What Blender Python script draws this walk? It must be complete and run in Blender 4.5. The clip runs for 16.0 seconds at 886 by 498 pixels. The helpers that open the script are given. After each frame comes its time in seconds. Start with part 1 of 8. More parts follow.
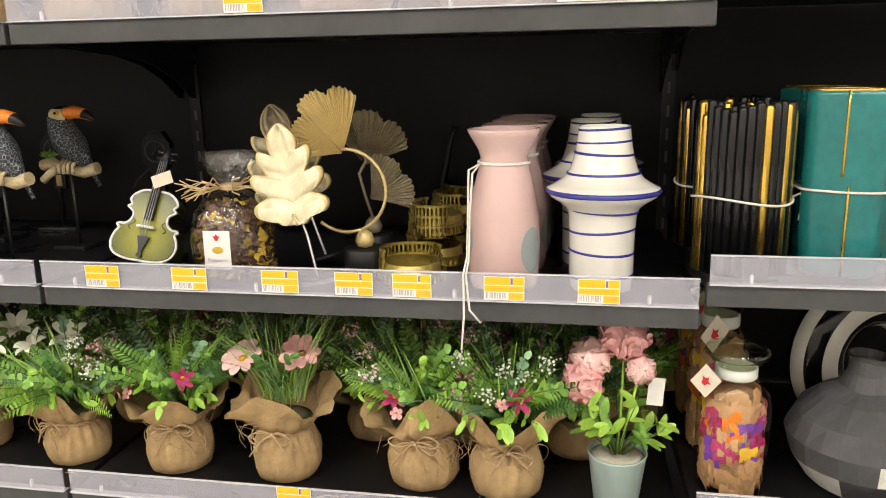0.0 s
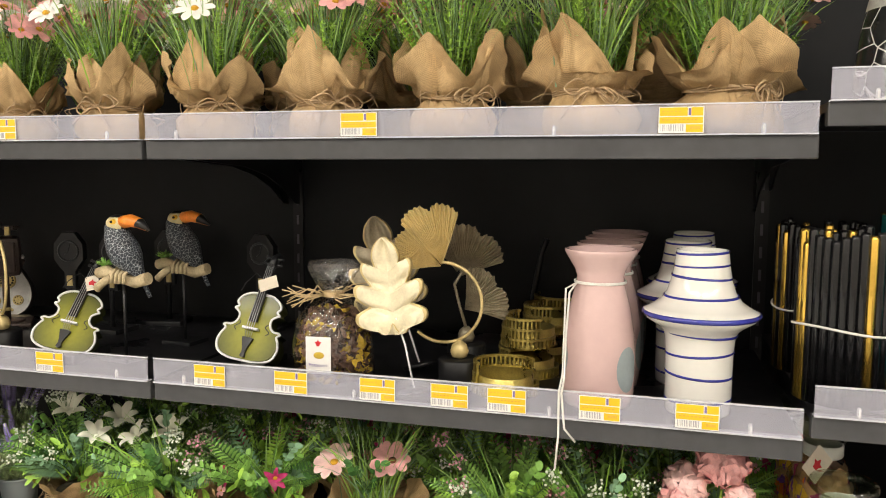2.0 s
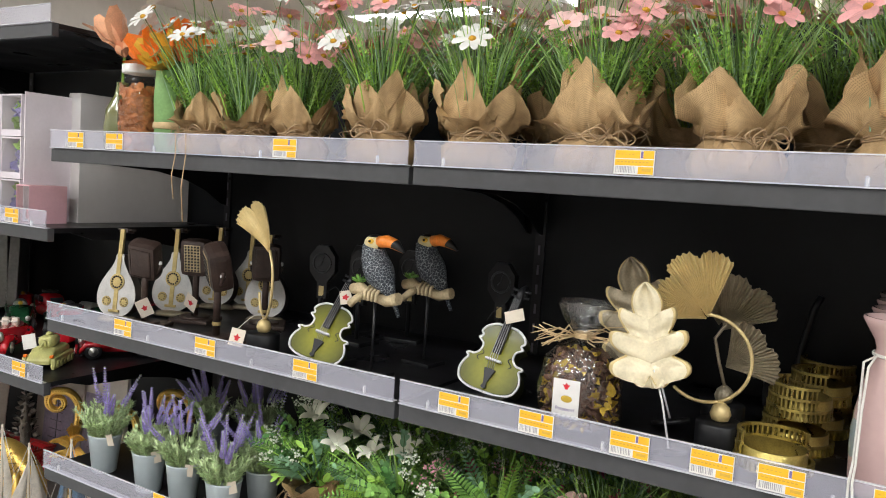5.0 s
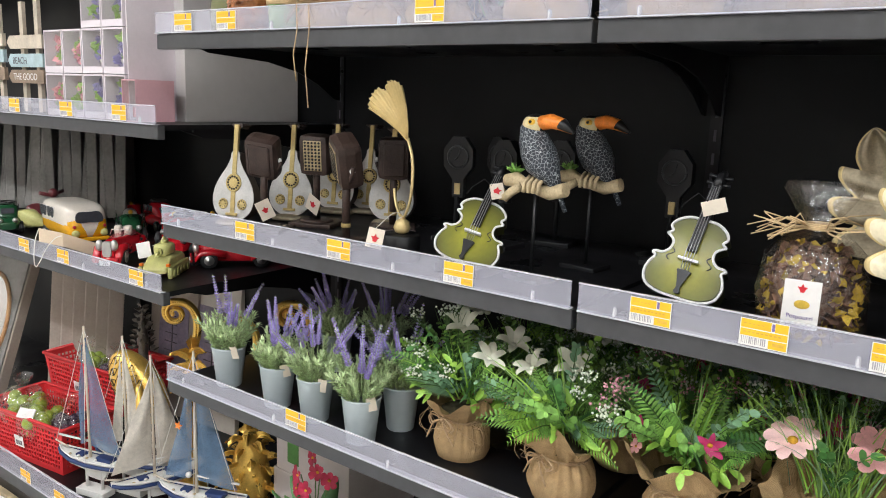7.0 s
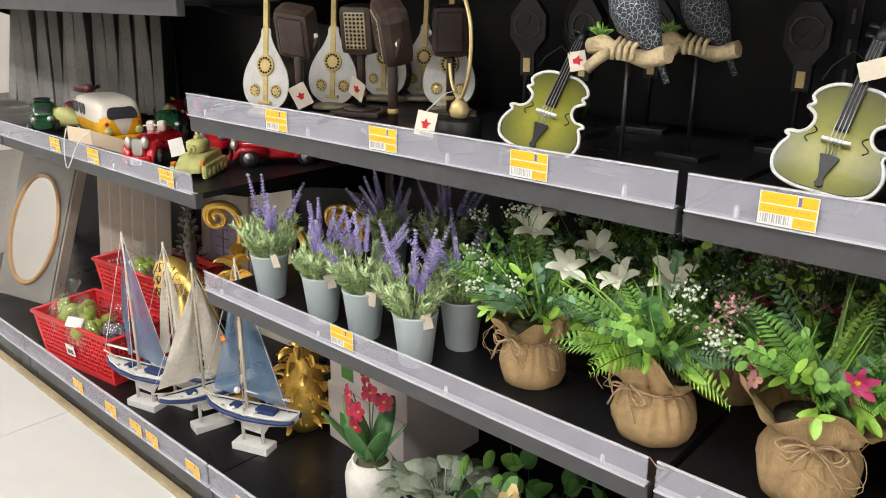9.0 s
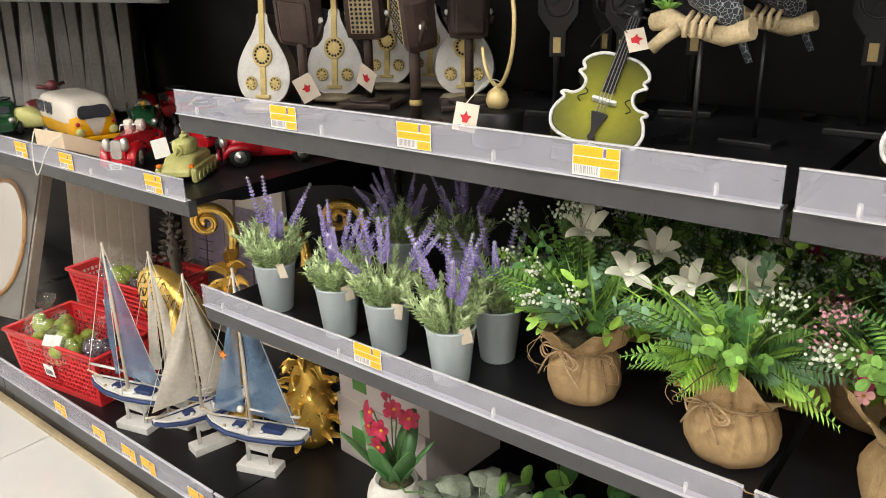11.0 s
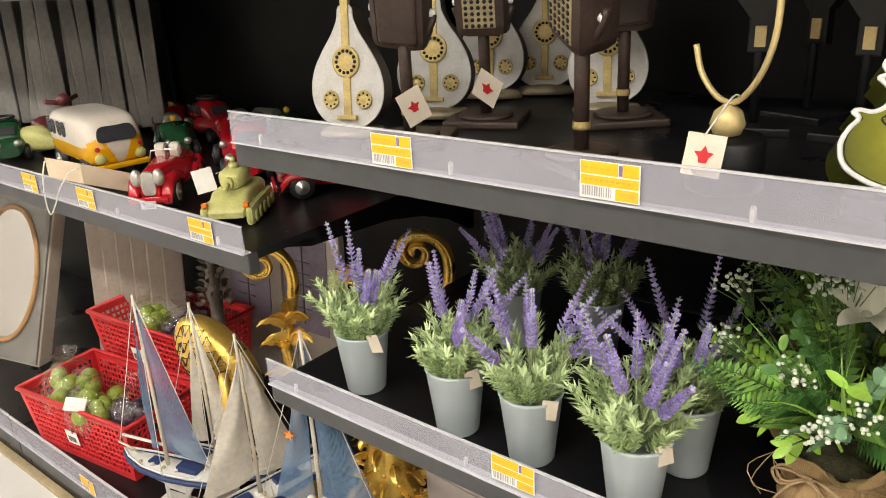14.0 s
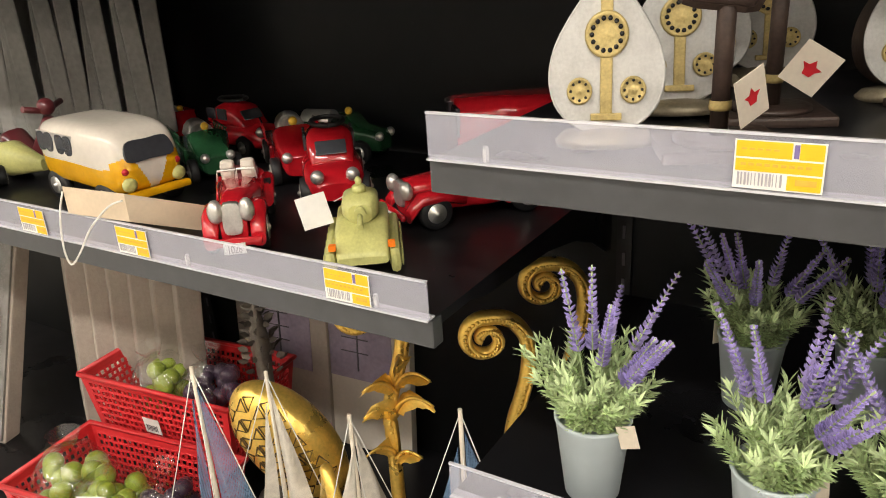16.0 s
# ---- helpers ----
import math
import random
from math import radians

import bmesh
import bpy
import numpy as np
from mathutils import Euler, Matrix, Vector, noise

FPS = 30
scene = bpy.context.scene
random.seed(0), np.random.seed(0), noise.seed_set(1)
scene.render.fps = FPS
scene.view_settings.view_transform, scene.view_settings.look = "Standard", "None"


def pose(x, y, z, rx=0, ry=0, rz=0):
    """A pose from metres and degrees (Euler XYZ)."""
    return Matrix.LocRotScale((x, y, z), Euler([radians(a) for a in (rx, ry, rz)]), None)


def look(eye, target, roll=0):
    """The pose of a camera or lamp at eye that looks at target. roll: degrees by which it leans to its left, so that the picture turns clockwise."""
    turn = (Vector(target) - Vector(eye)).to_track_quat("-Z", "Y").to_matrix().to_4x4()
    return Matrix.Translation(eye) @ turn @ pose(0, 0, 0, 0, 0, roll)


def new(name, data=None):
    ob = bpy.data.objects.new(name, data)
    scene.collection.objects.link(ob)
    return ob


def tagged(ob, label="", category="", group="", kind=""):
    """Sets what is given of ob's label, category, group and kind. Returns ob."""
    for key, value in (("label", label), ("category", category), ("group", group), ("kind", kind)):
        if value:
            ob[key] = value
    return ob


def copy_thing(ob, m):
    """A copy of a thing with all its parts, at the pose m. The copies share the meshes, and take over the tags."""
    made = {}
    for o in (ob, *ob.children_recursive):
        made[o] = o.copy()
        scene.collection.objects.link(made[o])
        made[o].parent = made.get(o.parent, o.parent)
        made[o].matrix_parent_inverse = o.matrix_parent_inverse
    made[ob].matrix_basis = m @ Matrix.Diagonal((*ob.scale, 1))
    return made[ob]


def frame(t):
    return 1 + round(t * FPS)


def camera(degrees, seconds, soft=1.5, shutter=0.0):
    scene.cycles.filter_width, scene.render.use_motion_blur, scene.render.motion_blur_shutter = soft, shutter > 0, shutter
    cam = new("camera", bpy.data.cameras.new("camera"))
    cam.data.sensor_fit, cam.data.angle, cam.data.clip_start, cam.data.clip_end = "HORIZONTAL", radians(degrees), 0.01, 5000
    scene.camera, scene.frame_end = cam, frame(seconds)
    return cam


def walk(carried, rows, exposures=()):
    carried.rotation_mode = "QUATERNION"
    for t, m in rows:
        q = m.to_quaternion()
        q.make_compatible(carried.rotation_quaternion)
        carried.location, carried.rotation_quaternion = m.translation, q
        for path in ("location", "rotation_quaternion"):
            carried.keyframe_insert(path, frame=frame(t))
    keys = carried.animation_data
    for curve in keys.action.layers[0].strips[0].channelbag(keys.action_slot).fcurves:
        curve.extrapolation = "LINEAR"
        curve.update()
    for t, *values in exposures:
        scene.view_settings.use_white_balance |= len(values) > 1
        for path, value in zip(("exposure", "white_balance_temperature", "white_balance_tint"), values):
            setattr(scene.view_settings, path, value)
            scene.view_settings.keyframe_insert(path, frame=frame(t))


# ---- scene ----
cam = camera(60.0, 16.0, soft=1.0)
PATH = [
    (0, (0.833, -1.042, 1.235), (0.485, 0.878, 0.796), -1.0),
    (0.5, (0.828, -1.043, 1.25), (0.432, 0.883, 0.882), -0.6),
    (1, (0.814, -1.053, 1.262), (0.37, 0.873, 0.96), -0.2),
    (1.5, (0.81, -1.066, 1.272), (0.317, 0.856, 1.025), -0.0),
    (2, (0.801, -1.076, 1.274), (0.266, 0.841, 1.072), 0.2),
    (2.5, (0.798, -1.081, 1.278), (0.214, 0.824, 1.11), 0.5),
    (3, (0.787, -1.09, 1.281), (0.145, 0.799, 1.144), 1.2),
    (3.5, (0.773, -1.091, 1.295), (0.042, 0.768, 1.191), 2.1),
    (4, (0.754, -1.085, 1.312), (-0.075, 0.732, 1.21), 2.9),
    (4.5, (0.731, -1.08, 1.309), (-0.196, 0.688, 1.19), 3.5),
    (5, (0.701, -1.065, 1.292), (-0.317, 0.649, 1.129), 3.7),
    (7.5, (0.447, -0.953, 1.194), (-0.728, 0.603, 0.752), 1.5),
    (8, (0.438, -0.937, 1.182), (-0.754, 0.588, 0.677), 0.9),
    (8.5, (0.383, -0.863, 1.169), (-0.848, 0.608, 0.6), 0.6),
    (9, (0.343, -0.781, 1.146), (-0.916, 0.638, 0.514), 0.3),
    (9.5, (0.33, -0.753, 1.137), (-0.945, 0.628, 0.452), -0.3),
    (12, (0.075, -0.749, 1.147), (-1.053, 0.759, 0.474), -1.9),
    (12.5, (0.054, -0.753, 1.142), (-1.092, 0.742, 0.469), -2.6),
    (13, (0.035, -0.75, 1.137), (-1.139, 0.72, 0.46), -3.2),
    (13.5, (-0.038, -0.694, 1.127), (-1.231, 0.752, 0.431), -3.3),
    (14, (-0.167, -0.593, 1.133), (-1.36, 0.846, 0.422), -3.3),
    (14.5, (-0.28, -0.554, 1.105), (-1.435, 0.901, 0.364), -2.9),
    (15, (-0.446, -0.55, 1.096), (-1.517, 0.957, 0.333), -2.7),
    (15.5, (-0.561, -0.566, 1.093), (-1.572, 0.987, 0.34), -3.0),
    (16, (-0.642, -0.547, 1.093), (-1.641, 1.025, 0.363), -3.6),
]
walk(cam, [(t, look(eye, target, roll)) for t, eye, target, roll in PATH],
     exposures=[(0, -0.05, 6500, 10), (2.5, -0.15, 6450, 10), (3.5, -0.25, 6250, 10), (4.5, -0.32, 5800, 10), (7.5, -0.12, 5700, 10), (9.5, -0.06, 6050, 10), (12.0, -0.07, 6200, 10), (14.0, -0.06, 6450, 10), (16.0, -0.05, 6500, 10)])

# ---- light ----
world = bpy.data.worlds.new("store_air")
scene.world = world
world.use_nodes = True
world.node_tree.nodes["Background"].inputs[0].default_value = (1.0, 0.95, 0.88, 1)
world.node_tree.nodes["Background"].inputs[1].default_value = 0.08


def area(name, x, y, z, w, h, power, color=(1.0, 0.95, 0.85)):
    d = bpy.data.lights.new(name, "AREA")
    d.shape, d.size, d.size_y, d.energy, d.color = "RECTANGLE", w, h, power, color
    ob = new(name, d)
    ob.matrix_world = pose(x, y, z)
    return ob


CEIL = 2.95
LAMPS = [(-4.2, -1.95), (-2.2, -1.95), (-0.2, -1.95), (1.8, -1.95), (3.8, -1.95)]
for lx, ly in LAMPS:
    area("aisle_lamp", lx, ly, CEIL - 0.05, 1.5, 0.22, 38.5)
FAR = [(-3.4, 2.6), (1.2, 2.6), (-3.4, 5.2), (-1.1, 5.2), (1.2, 5.2), (3.5, 5.2)]
for lx, ly in FAR:
    area("far_lamp", lx, ly, CEIL - 0.05, 1.6, 0.3, 34)

# ---- materials ----


def mat(name, color, rough=0.5, metal=0.0, var=0.15, scale=20.0, bump=0.0, bscale=80.0, spec=0.5, coat=0.0,
        alpha=1.0, trans=0.0, ior=1.45, sheen=0.0, rvar=0.0, islands=0.0, obvar=0.0, dist=0.002, sub=0.0):
    """A principled surface with two scales of colour variation, bump, and variation by loose piece or by object."""
    m = bpy.data.materials.new(name)
    m.use_nodes = True
    nt = m.node_tree
    n, l = nt.nodes, nt.links
    b = n["Principled BSDF"]
    b.inputs["Roughness"].default_value = rough
    b.inputs["Metallic"].default_value = metal
    b.inputs["Specular IOR Level"].default_value = spec
    b.inputs["Coat Weight"].default_value = coat
    b.inputs["Coat Roughness"].default_value = 0.06
    b.inputs["Alpha"].default_value = alpha
    b.inputs["Transmission Weight"].default_value = trans
    b.inputs["IOR"].default_value = ior
    b.inputs["Sheen Weight"].default_value = sheen
    b.inputs["Subsurface Weight"].default_value = sub
    b.inputs["Subsurface Radius"].default_value = (0.01, 0.008, 0.005)
    tc = n.new("ShaderNodeTexCoord")
    n1 = n.new("ShaderNodeTexNoise")
    n1.inputs["Scale"].default_value, n1.inputs["Detail"].default_value = scale, 5
    n2 = n.new("ShaderNodeTexNoise")
    n2.inputs["Scale"].default_value, n2.inputs["Detail"].default_value = scale * 7, 3
    l.new(tc.outputs["Object"], n1.inputs["Vector"])
    l.new(tc.outputs["Object"], n2.inputs["Vector"])
    mix = n.new("ShaderNodeMath")
    mix.operation = "MULTIPLY_ADD"
    mix.inputs[1].default_value = 0.6
    l.new(n1.outputs["Fac"], mix.inputs[0])
    half = n.new("ShaderNodeMath")
    half.operation = "MULTIPLY"
    half.inputs[1].default_value = 0.4
    l.new(n2.outputs["Fac"], half.inputs[0])
    l.new(half.outputs[0], mix.inputs[2])
    mr = n.new("ShaderNodeMapRange")
    mr.inputs[1].default_value, mr.inputs[2].default_value = 0.3, 0.7
    mr.inputs[3].default_value, mr.inputs[4].default_value = 1 - var, 1 + var
    l.new(mix.outputs[0], mr.inputs[0])
    value = mr.outputs[0]
    for amount, socket in ((islands, "geo"), (obvar, "obj")):
        if amount:
            src = n.new("ShaderNodeNewGeometry").outputs["Random Per Island"] if socket == "geo" else n.new("ShaderNodeObjectInfo").outputs["Random"]
            r = n.new("ShaderNodeMapRange")
            r.inputs[3].default_value, r.inputs[4].default_value = 1 - amount, 1 + amount
            l.new(src, r.inputs[0])
            mm = n.new("ShaderNodeMath")
            mm.operation = "MULTIPLY"
            l.new(value, mm.inputs[0])
            l.new(r.outputs[0], mm.inputs[1])
            value = mm.outputs[0]
    sc = n.new("ShaderNodeVectorMath")
    sc.operation = "SCALE"
    sc.inputs[0].default_value = color[:3]
    l.new(value, sc.inputs["Scale"])
    l.new(sc.outputs[0], b.inputs["Base Color"])
    if rvar:
        rr = n.new("ShaderNodeMapRange")
        rr.inputs[1].default_value, rr.inputs[2].default_value = 0.3, 0.7
        rr.inputs[3].default_value, rr.inputs[4].default_value = max(0.02, rough - rvar), min(1, rough + rvar)
        l.new(n1.outputs["Fac"], rr.inputs[0])
        l.new(rr.outputs[0], b.inputs["Roughness"])
    if bump:
        n3 = n.new("ShaderNodeTexNoise")
        n3.inputs["Scale"].default_value, n3.inputs["Detail"].default_value = bscale, 4
        l.new(tc.outputs["Object"], n3.inputs["Vector"])
        bp = n.new("ShaderNodeBump")
        bp.inputs["Strength"].default_value, bp.inputs["Distance"].default_value = bump, dist
        l.new(n3.outputs["Fac"], bp.inputs["Height"])
        l.new(bp.outputs[0], b.inputs["Normal"])
    return m


def weave(name, color, threads=420.0, dark=0.66, rough=0.9):
    """Coarse woven cloth: crossing threads in colour and relief over a blotchy ground."""
    m = mat(name, color, rough, var=0.22, scale=14, spec=0.15)
    n, l = m.node_tree.nodes, m.node_tree.links
    b = n["Principled BSDF"]
    tc = n.new("ShaderNodeTexCoord")
    waves = []
    for direction in ("X", "Z"):
        w = n.new("ShaderNodeTexWave")
        w.bands_direction = direction
        w.inputs["Scale"].default_value, w.inputs["Distortion"].default_value = threads / 3.2, 1.2
        w.inputs["Detail Scale"].default_value = 2.0
        l.new(tc.outputs["UV"], w.inputs["Vector"])
        if direction == "Z":
            w.bands_direction = "Y"
        waves.append(w)
    mul = n.new("ShaderNodeMath")
    mul.operation = "MAXIMUM"
    l.new(waves[0].outputs["Fac"], mul.inputs[0])
    l.new(waves[1].outputs["Fac"], mul.inputs[1])
    mr = n.new("ShaderNodeMapRange")
    mr.inputs[3].default_value, mr.inputs[4].default_value = dark, 1.12
    l.new(mul.outputs[0], mr.inputs[0])
    old = b.inputs["Base Color"].links[0].from_socket
    sc = n.new("ShaderNodeVectorMath")
    sc.operation = "SCALE"
    l.new(old, sc.inputs[0])
    l.new(mr.outputs[0], sc.inputs["Scale"])
    l.new(sc.outputs[0], b.inputs["Base Color"])
    bp = n.new("ShaderNodeBump")
    bp.inputs["Strength"].default_value, bp.inputs["Distance"].default_value = 0.6, 0.001
    l.new(mul.outputs[0], bp.inputs["Height"])
    l.new(bp.outputs[0], b.inputs["Normal"])
    return m


def glow(name, color, strength):
    m = bpy.data.materials.new(name)
    m.use_nodes = True
    b = m.node_tree.nodes["Principled BSDF"]
    b.inputs["Base Color"].default_value = (0.8, 0.8, 0.8, 1)
    b.inputs["Emission Color"].default_value = (*color, 1)
    b.inputs["Emission Strength"].default_value = strength
    return m


def clear_mat(name, gloss=0.06, rough=0.04, bump=0.0, bscale=40.0, tint=(1, 1, 1)):
    """Thin clear film or glass: see-through, with a gloss that grows towards grazing angles."""
    m = bpy.data.materials.new(name)
    m.use_nodes = True
    n, l = m.node_tree.nodes, m.node_tree.links
    n.remove(n["Principled BSDF"])
    tr, gl, mx = n.new("ShaderNodeBsdfTransparent"), n.new("ShaderNodeBsdfGlossy"), n.new("ShaderNodeMixShader")
    tr.inputs[0].default_value = (*tint, 1)
    gl.inputs["Roughness"].default_value = rough
    fr, pw, add = n.new("ShaderNodeLayerWeight"), n.new("ShaderNodeMath"), n.new("ShaderNodeMath")
    pw.operation, add.operation = "POWER", "MULTIPLY_ADD"
    pw.inputs[1].default_value = 4.0
    add.inputs[1].default_value, add.inputs[2].default_value = 0.5, gloss
    l.new(fr.outputs["Facing"], pw.inputs[0])
    l.new(pw.outputs[0], add.inputs[0])
    l.new(add.outputs[0], mx.inputs[0])
    l.new(tr.outputs[0], mx.inputs[1])
    l.new(gl.outputs[0], mx.inputs[2])
    l.new(mx.outputs[0], n["Material Output"].inputs["Surface"])
    if bump:
        tc, ns, bp = n.new("ShaderNodeTexCoord"), n.new("ShaderNodeTexNoise"), n.new("ShaderNodeBump")
        ns.inputs["Scale"].default_value = bscale
        ns.inputs["Detail"].default_value = 3
        bp.inputs["Strength"].default_value, bp.inputs["Distance"].default_value = bump, 0.01
        l.new(tc.outputs["Object"], ns.inputs["Vector"])
        l.new(ns.outputs["Fac"], bp.inputs["Height"])
        l.new(bp.outputs[0], gl.inputs["Normal"])
    return m


SHELF = mat("black_shelf_metal", (0.009, 0.0088, 0.010), 0.34, var=0.3, scale=6, bump=0.08, bscale=500, rvar=0.12, spec=0.38)
PANEL = mat("black_back_panel", (0.0076, 0.0082, 0.0094), 0.46, var=0.25, scale=3, bump=0.06, bscale=300, rvar=0.1, spec=0.22)
EDGE = mat("dark_grey_edge", (0.055, 0.056, 0.059), 0.42, var=0.2, scale=9, bump=0.05, bscale=400, rvar=0.1)
RAIL = mat("milky_clear_plastic", (0.66, 0.66, 0.77), 0.25, var=0.06, scale=8, alpha=0.29, spec=0.8, rvar=0.05, bump=0.03, bscale=6)
# The lip's bright highlight is put into this whitish, half-opaque colour.
RAILEDGE = mat("whitened_plastic_edge", (0.80, 0.80, 0.86), 0.12, var=0.05, alpha=0.62, spec=0.6)
PEG = mat("clear_pin", (0.9, 0.88, 0.85), 0.2, alpha=0.8)
YEL = mat("yellow_label", (0.90, 0.49, 0.012), 0.5, var=0.05)
WHITE = mat("white_paper", (0.78, 0.76, 0.73), 0.6, var=0.06)
INK = mat("grey_ink", (0.12, 0.11, 0.13), 0.6)
BARM = mat("pale_grey_ink", (0.38, 0.36, 0.38), 0.6)
INKB = mat("violet_ink", (0.20, 0.15, 0.35), 0.6)
OCHRE = mat("brown_ink", (0.66, 0.40, 0.05), 0.6)
FLOORM = mat("cream_floor_tile", (0.73, 0.72, 0.69), 0.12, var=0.04, scale=2.5, rvar=0.05, obvar=0.02)
GROUT = mat("tile_joint", (0.30, 0.28, 0.25), 0.8, var=0.15)
TRIM = mat("beige_skirting", (0.45, 0.36, 0.22), 0.6, var=0.25, scale=12)
WALLM = mat("beige_wall_paint", (0.70, 0.60, 0.48), 0.7, var=0.05, scale=2, bump=0.05)
CEILM = mat("ceiling_paint", (0.72, 0.66, 0.60), 0.8, var=0.04, scale=2)
BACKW = mat("pale_wall_paint", (0.74, 0.71, 0.67), 0.7, var=0.06, scale=2)
DIFF = glow("lamp_diffuser", (1.0, 0.94, 0.86), 9.0)

# ---- mesh tools ----


def part(name, bm, material, parent=None, label="", smooth=False, loc=None):
    me = bpy.data.meshes.new(name)
    bm.normal_update()
    bm.to_mesh(me)
    bm.free()
    for m in material if isinstance(material, (list, tuple)) else (material,):
        me.materials.append(m)
    if smooth:
        me.polygons.foreach_set("use_smooth", [True] * len(me.polygons))
    ob = new(name, me)
    ob.parent = parent
    if loc is not None:
        ob.matrix_basis = loc
    return tagged(ob, label)


def thing(name, m, label, category, group="", kind=""):
    ob = new(name)
    ob.empty_display_size = 0.03
    ob.matrix_basis = m
    return tagged(ob, label, category, group, kind)


def box(bm, x0, x1, y0, y1, z0, z1, bevel=0.0, m=None, mi=0):
    c = Matrix.Translation(((x0 + x1) / 2, (y0 + y1) / 2, (z0 + z1) / 2)) @ Matrix.Diagonal((x1 - x0, y1 - y0, z1 - z0, 1))
    r = bmesh.ops.create_cube(bm, size=1, matrix=(m @ c) if m else c)
    fs = list({f for v in r["verts"] for f in v.link_faces})
    for f in fs:
        f.material_index = mi
    if bevel:
        es = list({e for v in r["verts"] for e in v.link_edges})
        bmesh.ops.bevel(bm, geom=es, offset=bevel, segments=2, affect="EDGES", profile=0.6)
    return r["verts"]


def boxed(*a, **k):
    bm = bmesh.new()
    box(bm, *a, **k)
    return bm


def lathe(profile, seg=32, bm=None, m=None, squash=None, wob=None):
    """Turns a profile of (radius, height) about z. squash(a) scales the radius by the angle."""
    bm = bm or bmesh.new()
    uv = bm.loops.layers.uv.verify()
    rings, run = [], 0.0
    lens = [0.0]
    for (r0, z0), (r1, z1) in zip(profile, profile[1:]):
        lens.append(lens[-1] + math.hypot(r1 - r0, z1 - z0))
    big = max(r for r, _ in profile)
    for r, z in profile:
        ring = []
        for i in range(seg):
            a = 2 * math.pi * i / seg
            q = r * (squash(a, z) if squash else 1)
            p = Vector((q * math.cos(a), q * math.sin(a), z))
            ring.append(bm.verts.new(m @ p if m else p))
        rings.append(ring)
    for k, (lo, hi) in enumerate(zip(rings, rings[1:])):
        for i in range(seg):
            j = (i + 1) % seg
            f = bm.faces.new((lo[i], lo[j], hi[j], hi[i]))
            f.smooth = True
            for lp, (u, v) in zip(f.loops, ((i, k), (i + 1, k), (i + 1, k + 1), (i, k + 1))):
                lp[uv].uv = (2 * math.pi * big * u / seg, lens[v])
    if profile[0][0] > 1e-4:
        bm.faces.new(rings[0][::-1])
    return bm


def tube(bm, pts, r, seg=6, taper=None, mi=0):
    pts = [Vector(p) for p in pts]
    rings = []
    for i, p in enumerate(pts):
        d = (pts[min(i + 1, len(pts) - 1)] - pts[max(i - 1, 0)])
        d = d.normalized() if d.length else Vector((0, 0, 1))
        a = d.orthogonal().normalized() if i == 0 else (a - d * a.dot(d)).normalized()
        b = d.cross(a)
        rr = r * (taper(i / (len(pts) - 1)) if taper else 1)
        rings.append([bm.verts.new(p + rr * (math.cos(t) * a + math.sin(t) * b)) for t in (2 * math.pi * k / seg for k in range(seg))])
    for lo, hi in zip(rings, rings[1:]):
        for k in range(seg):
            f = bm.faces.new((lo[k], lo[(k + 1) % seg], hi[(k + 1) % seg], hi[k]))
            f.smooth, f.material_index = True, mi
    for ring, rev in ((rings[0], True), (rings[-1], False)):
        f = bm.faces.new(ring[::-1] if rev else ring)
        f.material_index = mi
    return bm


def flowing(pts, n=4):
    """A smooth open curve through pts."""
    p = [Vector(q) for q in pts]
    out = []
    for i in range(len(p) - 1):
        p0, p1, p2, p3 = p[max(i - 1, 0)], p[i], p[i + 1], p[min(i + 2, len(p) - 1)]
        for s in range(n):
            t = s / n
            out.append(0.5 * (2 * p1 + (p2 - p0) * t + (2 * p0 - 5 * p1 + 4 * p2 - p3) * t * t + (3 * p1 - p0 - 3 * p2 + p3) * t ** 3))
    return out + [p[-1]]


def strip(bm, pts, width, side, cup=0.0, mi=0, shape=None):
    """A leaf or petal: a bent strip along pts, two faces wide, folded along its middle."""
    pts = [Vector(p) for p in pts]
    side = Vector(side).normalized()
    rows = []
    n = len(pts) - 1
    for i, p in enumerate(pts):
        u = i / n
        w = width * (shape(u) if shape else math.sin(math.pi * min(1, 0.12 + 0.88 * u)) ** 0.7)
        d = (pts[min(i + 1, n)] - pts[max(i - 1, 0)]).normalized()
        up = side.cross(d)
        rows.append([bm.verts.new(p - side * w / 2 + up * cup * w), bm.verts.new(p), bm.verts.new(p + side * w / 2 + up * cup * w)])
    for lo, hi in zip(rows, rows[1:]):
        for k in (0, 1):
            f = bm.faces.new((lo[k], lo[k + 1], hi[k + 1], hi[k]))
            f.smooth, f.material_index = True, mi


def plate(bm, outline, depth, m=None, mi=0, mib=None):
    """A flat shape in the x-z plane with thickness along y (front at y = 0)."""
    f0 = [bm.verts.new((m @ Vector((x, 0, z))) if m else (x, 0, z)) for x, z in outline]
    f1 = [bm.verts.new((m @ Vector((x, depth, z))) if m else (x, depth, z)) for x, z in outline]
    a = bm.faces.new(f0)
    b = bm.faces.new(f1[::-1])
    a.material_index = b.material_index = mi
    for i in range(len(f0)):
        j = (i + 1) % len(f0)
        f = bm.faces.new((f0[j], f0[i], f1[i], f1[j]))
        f.material_index = mi if mib is None else mib
    return bm


def arc(cx, cz, r, a0, a1, n, y=0.0):
    return [(cx + r * math.cos(radians(a0 + (a1 - a0) * i / n)), y, cz + r * math.sin(radians(a0 + (a1 - a0) * i / n))) for i in range(n + 1)]


rnd = random.Random(7)

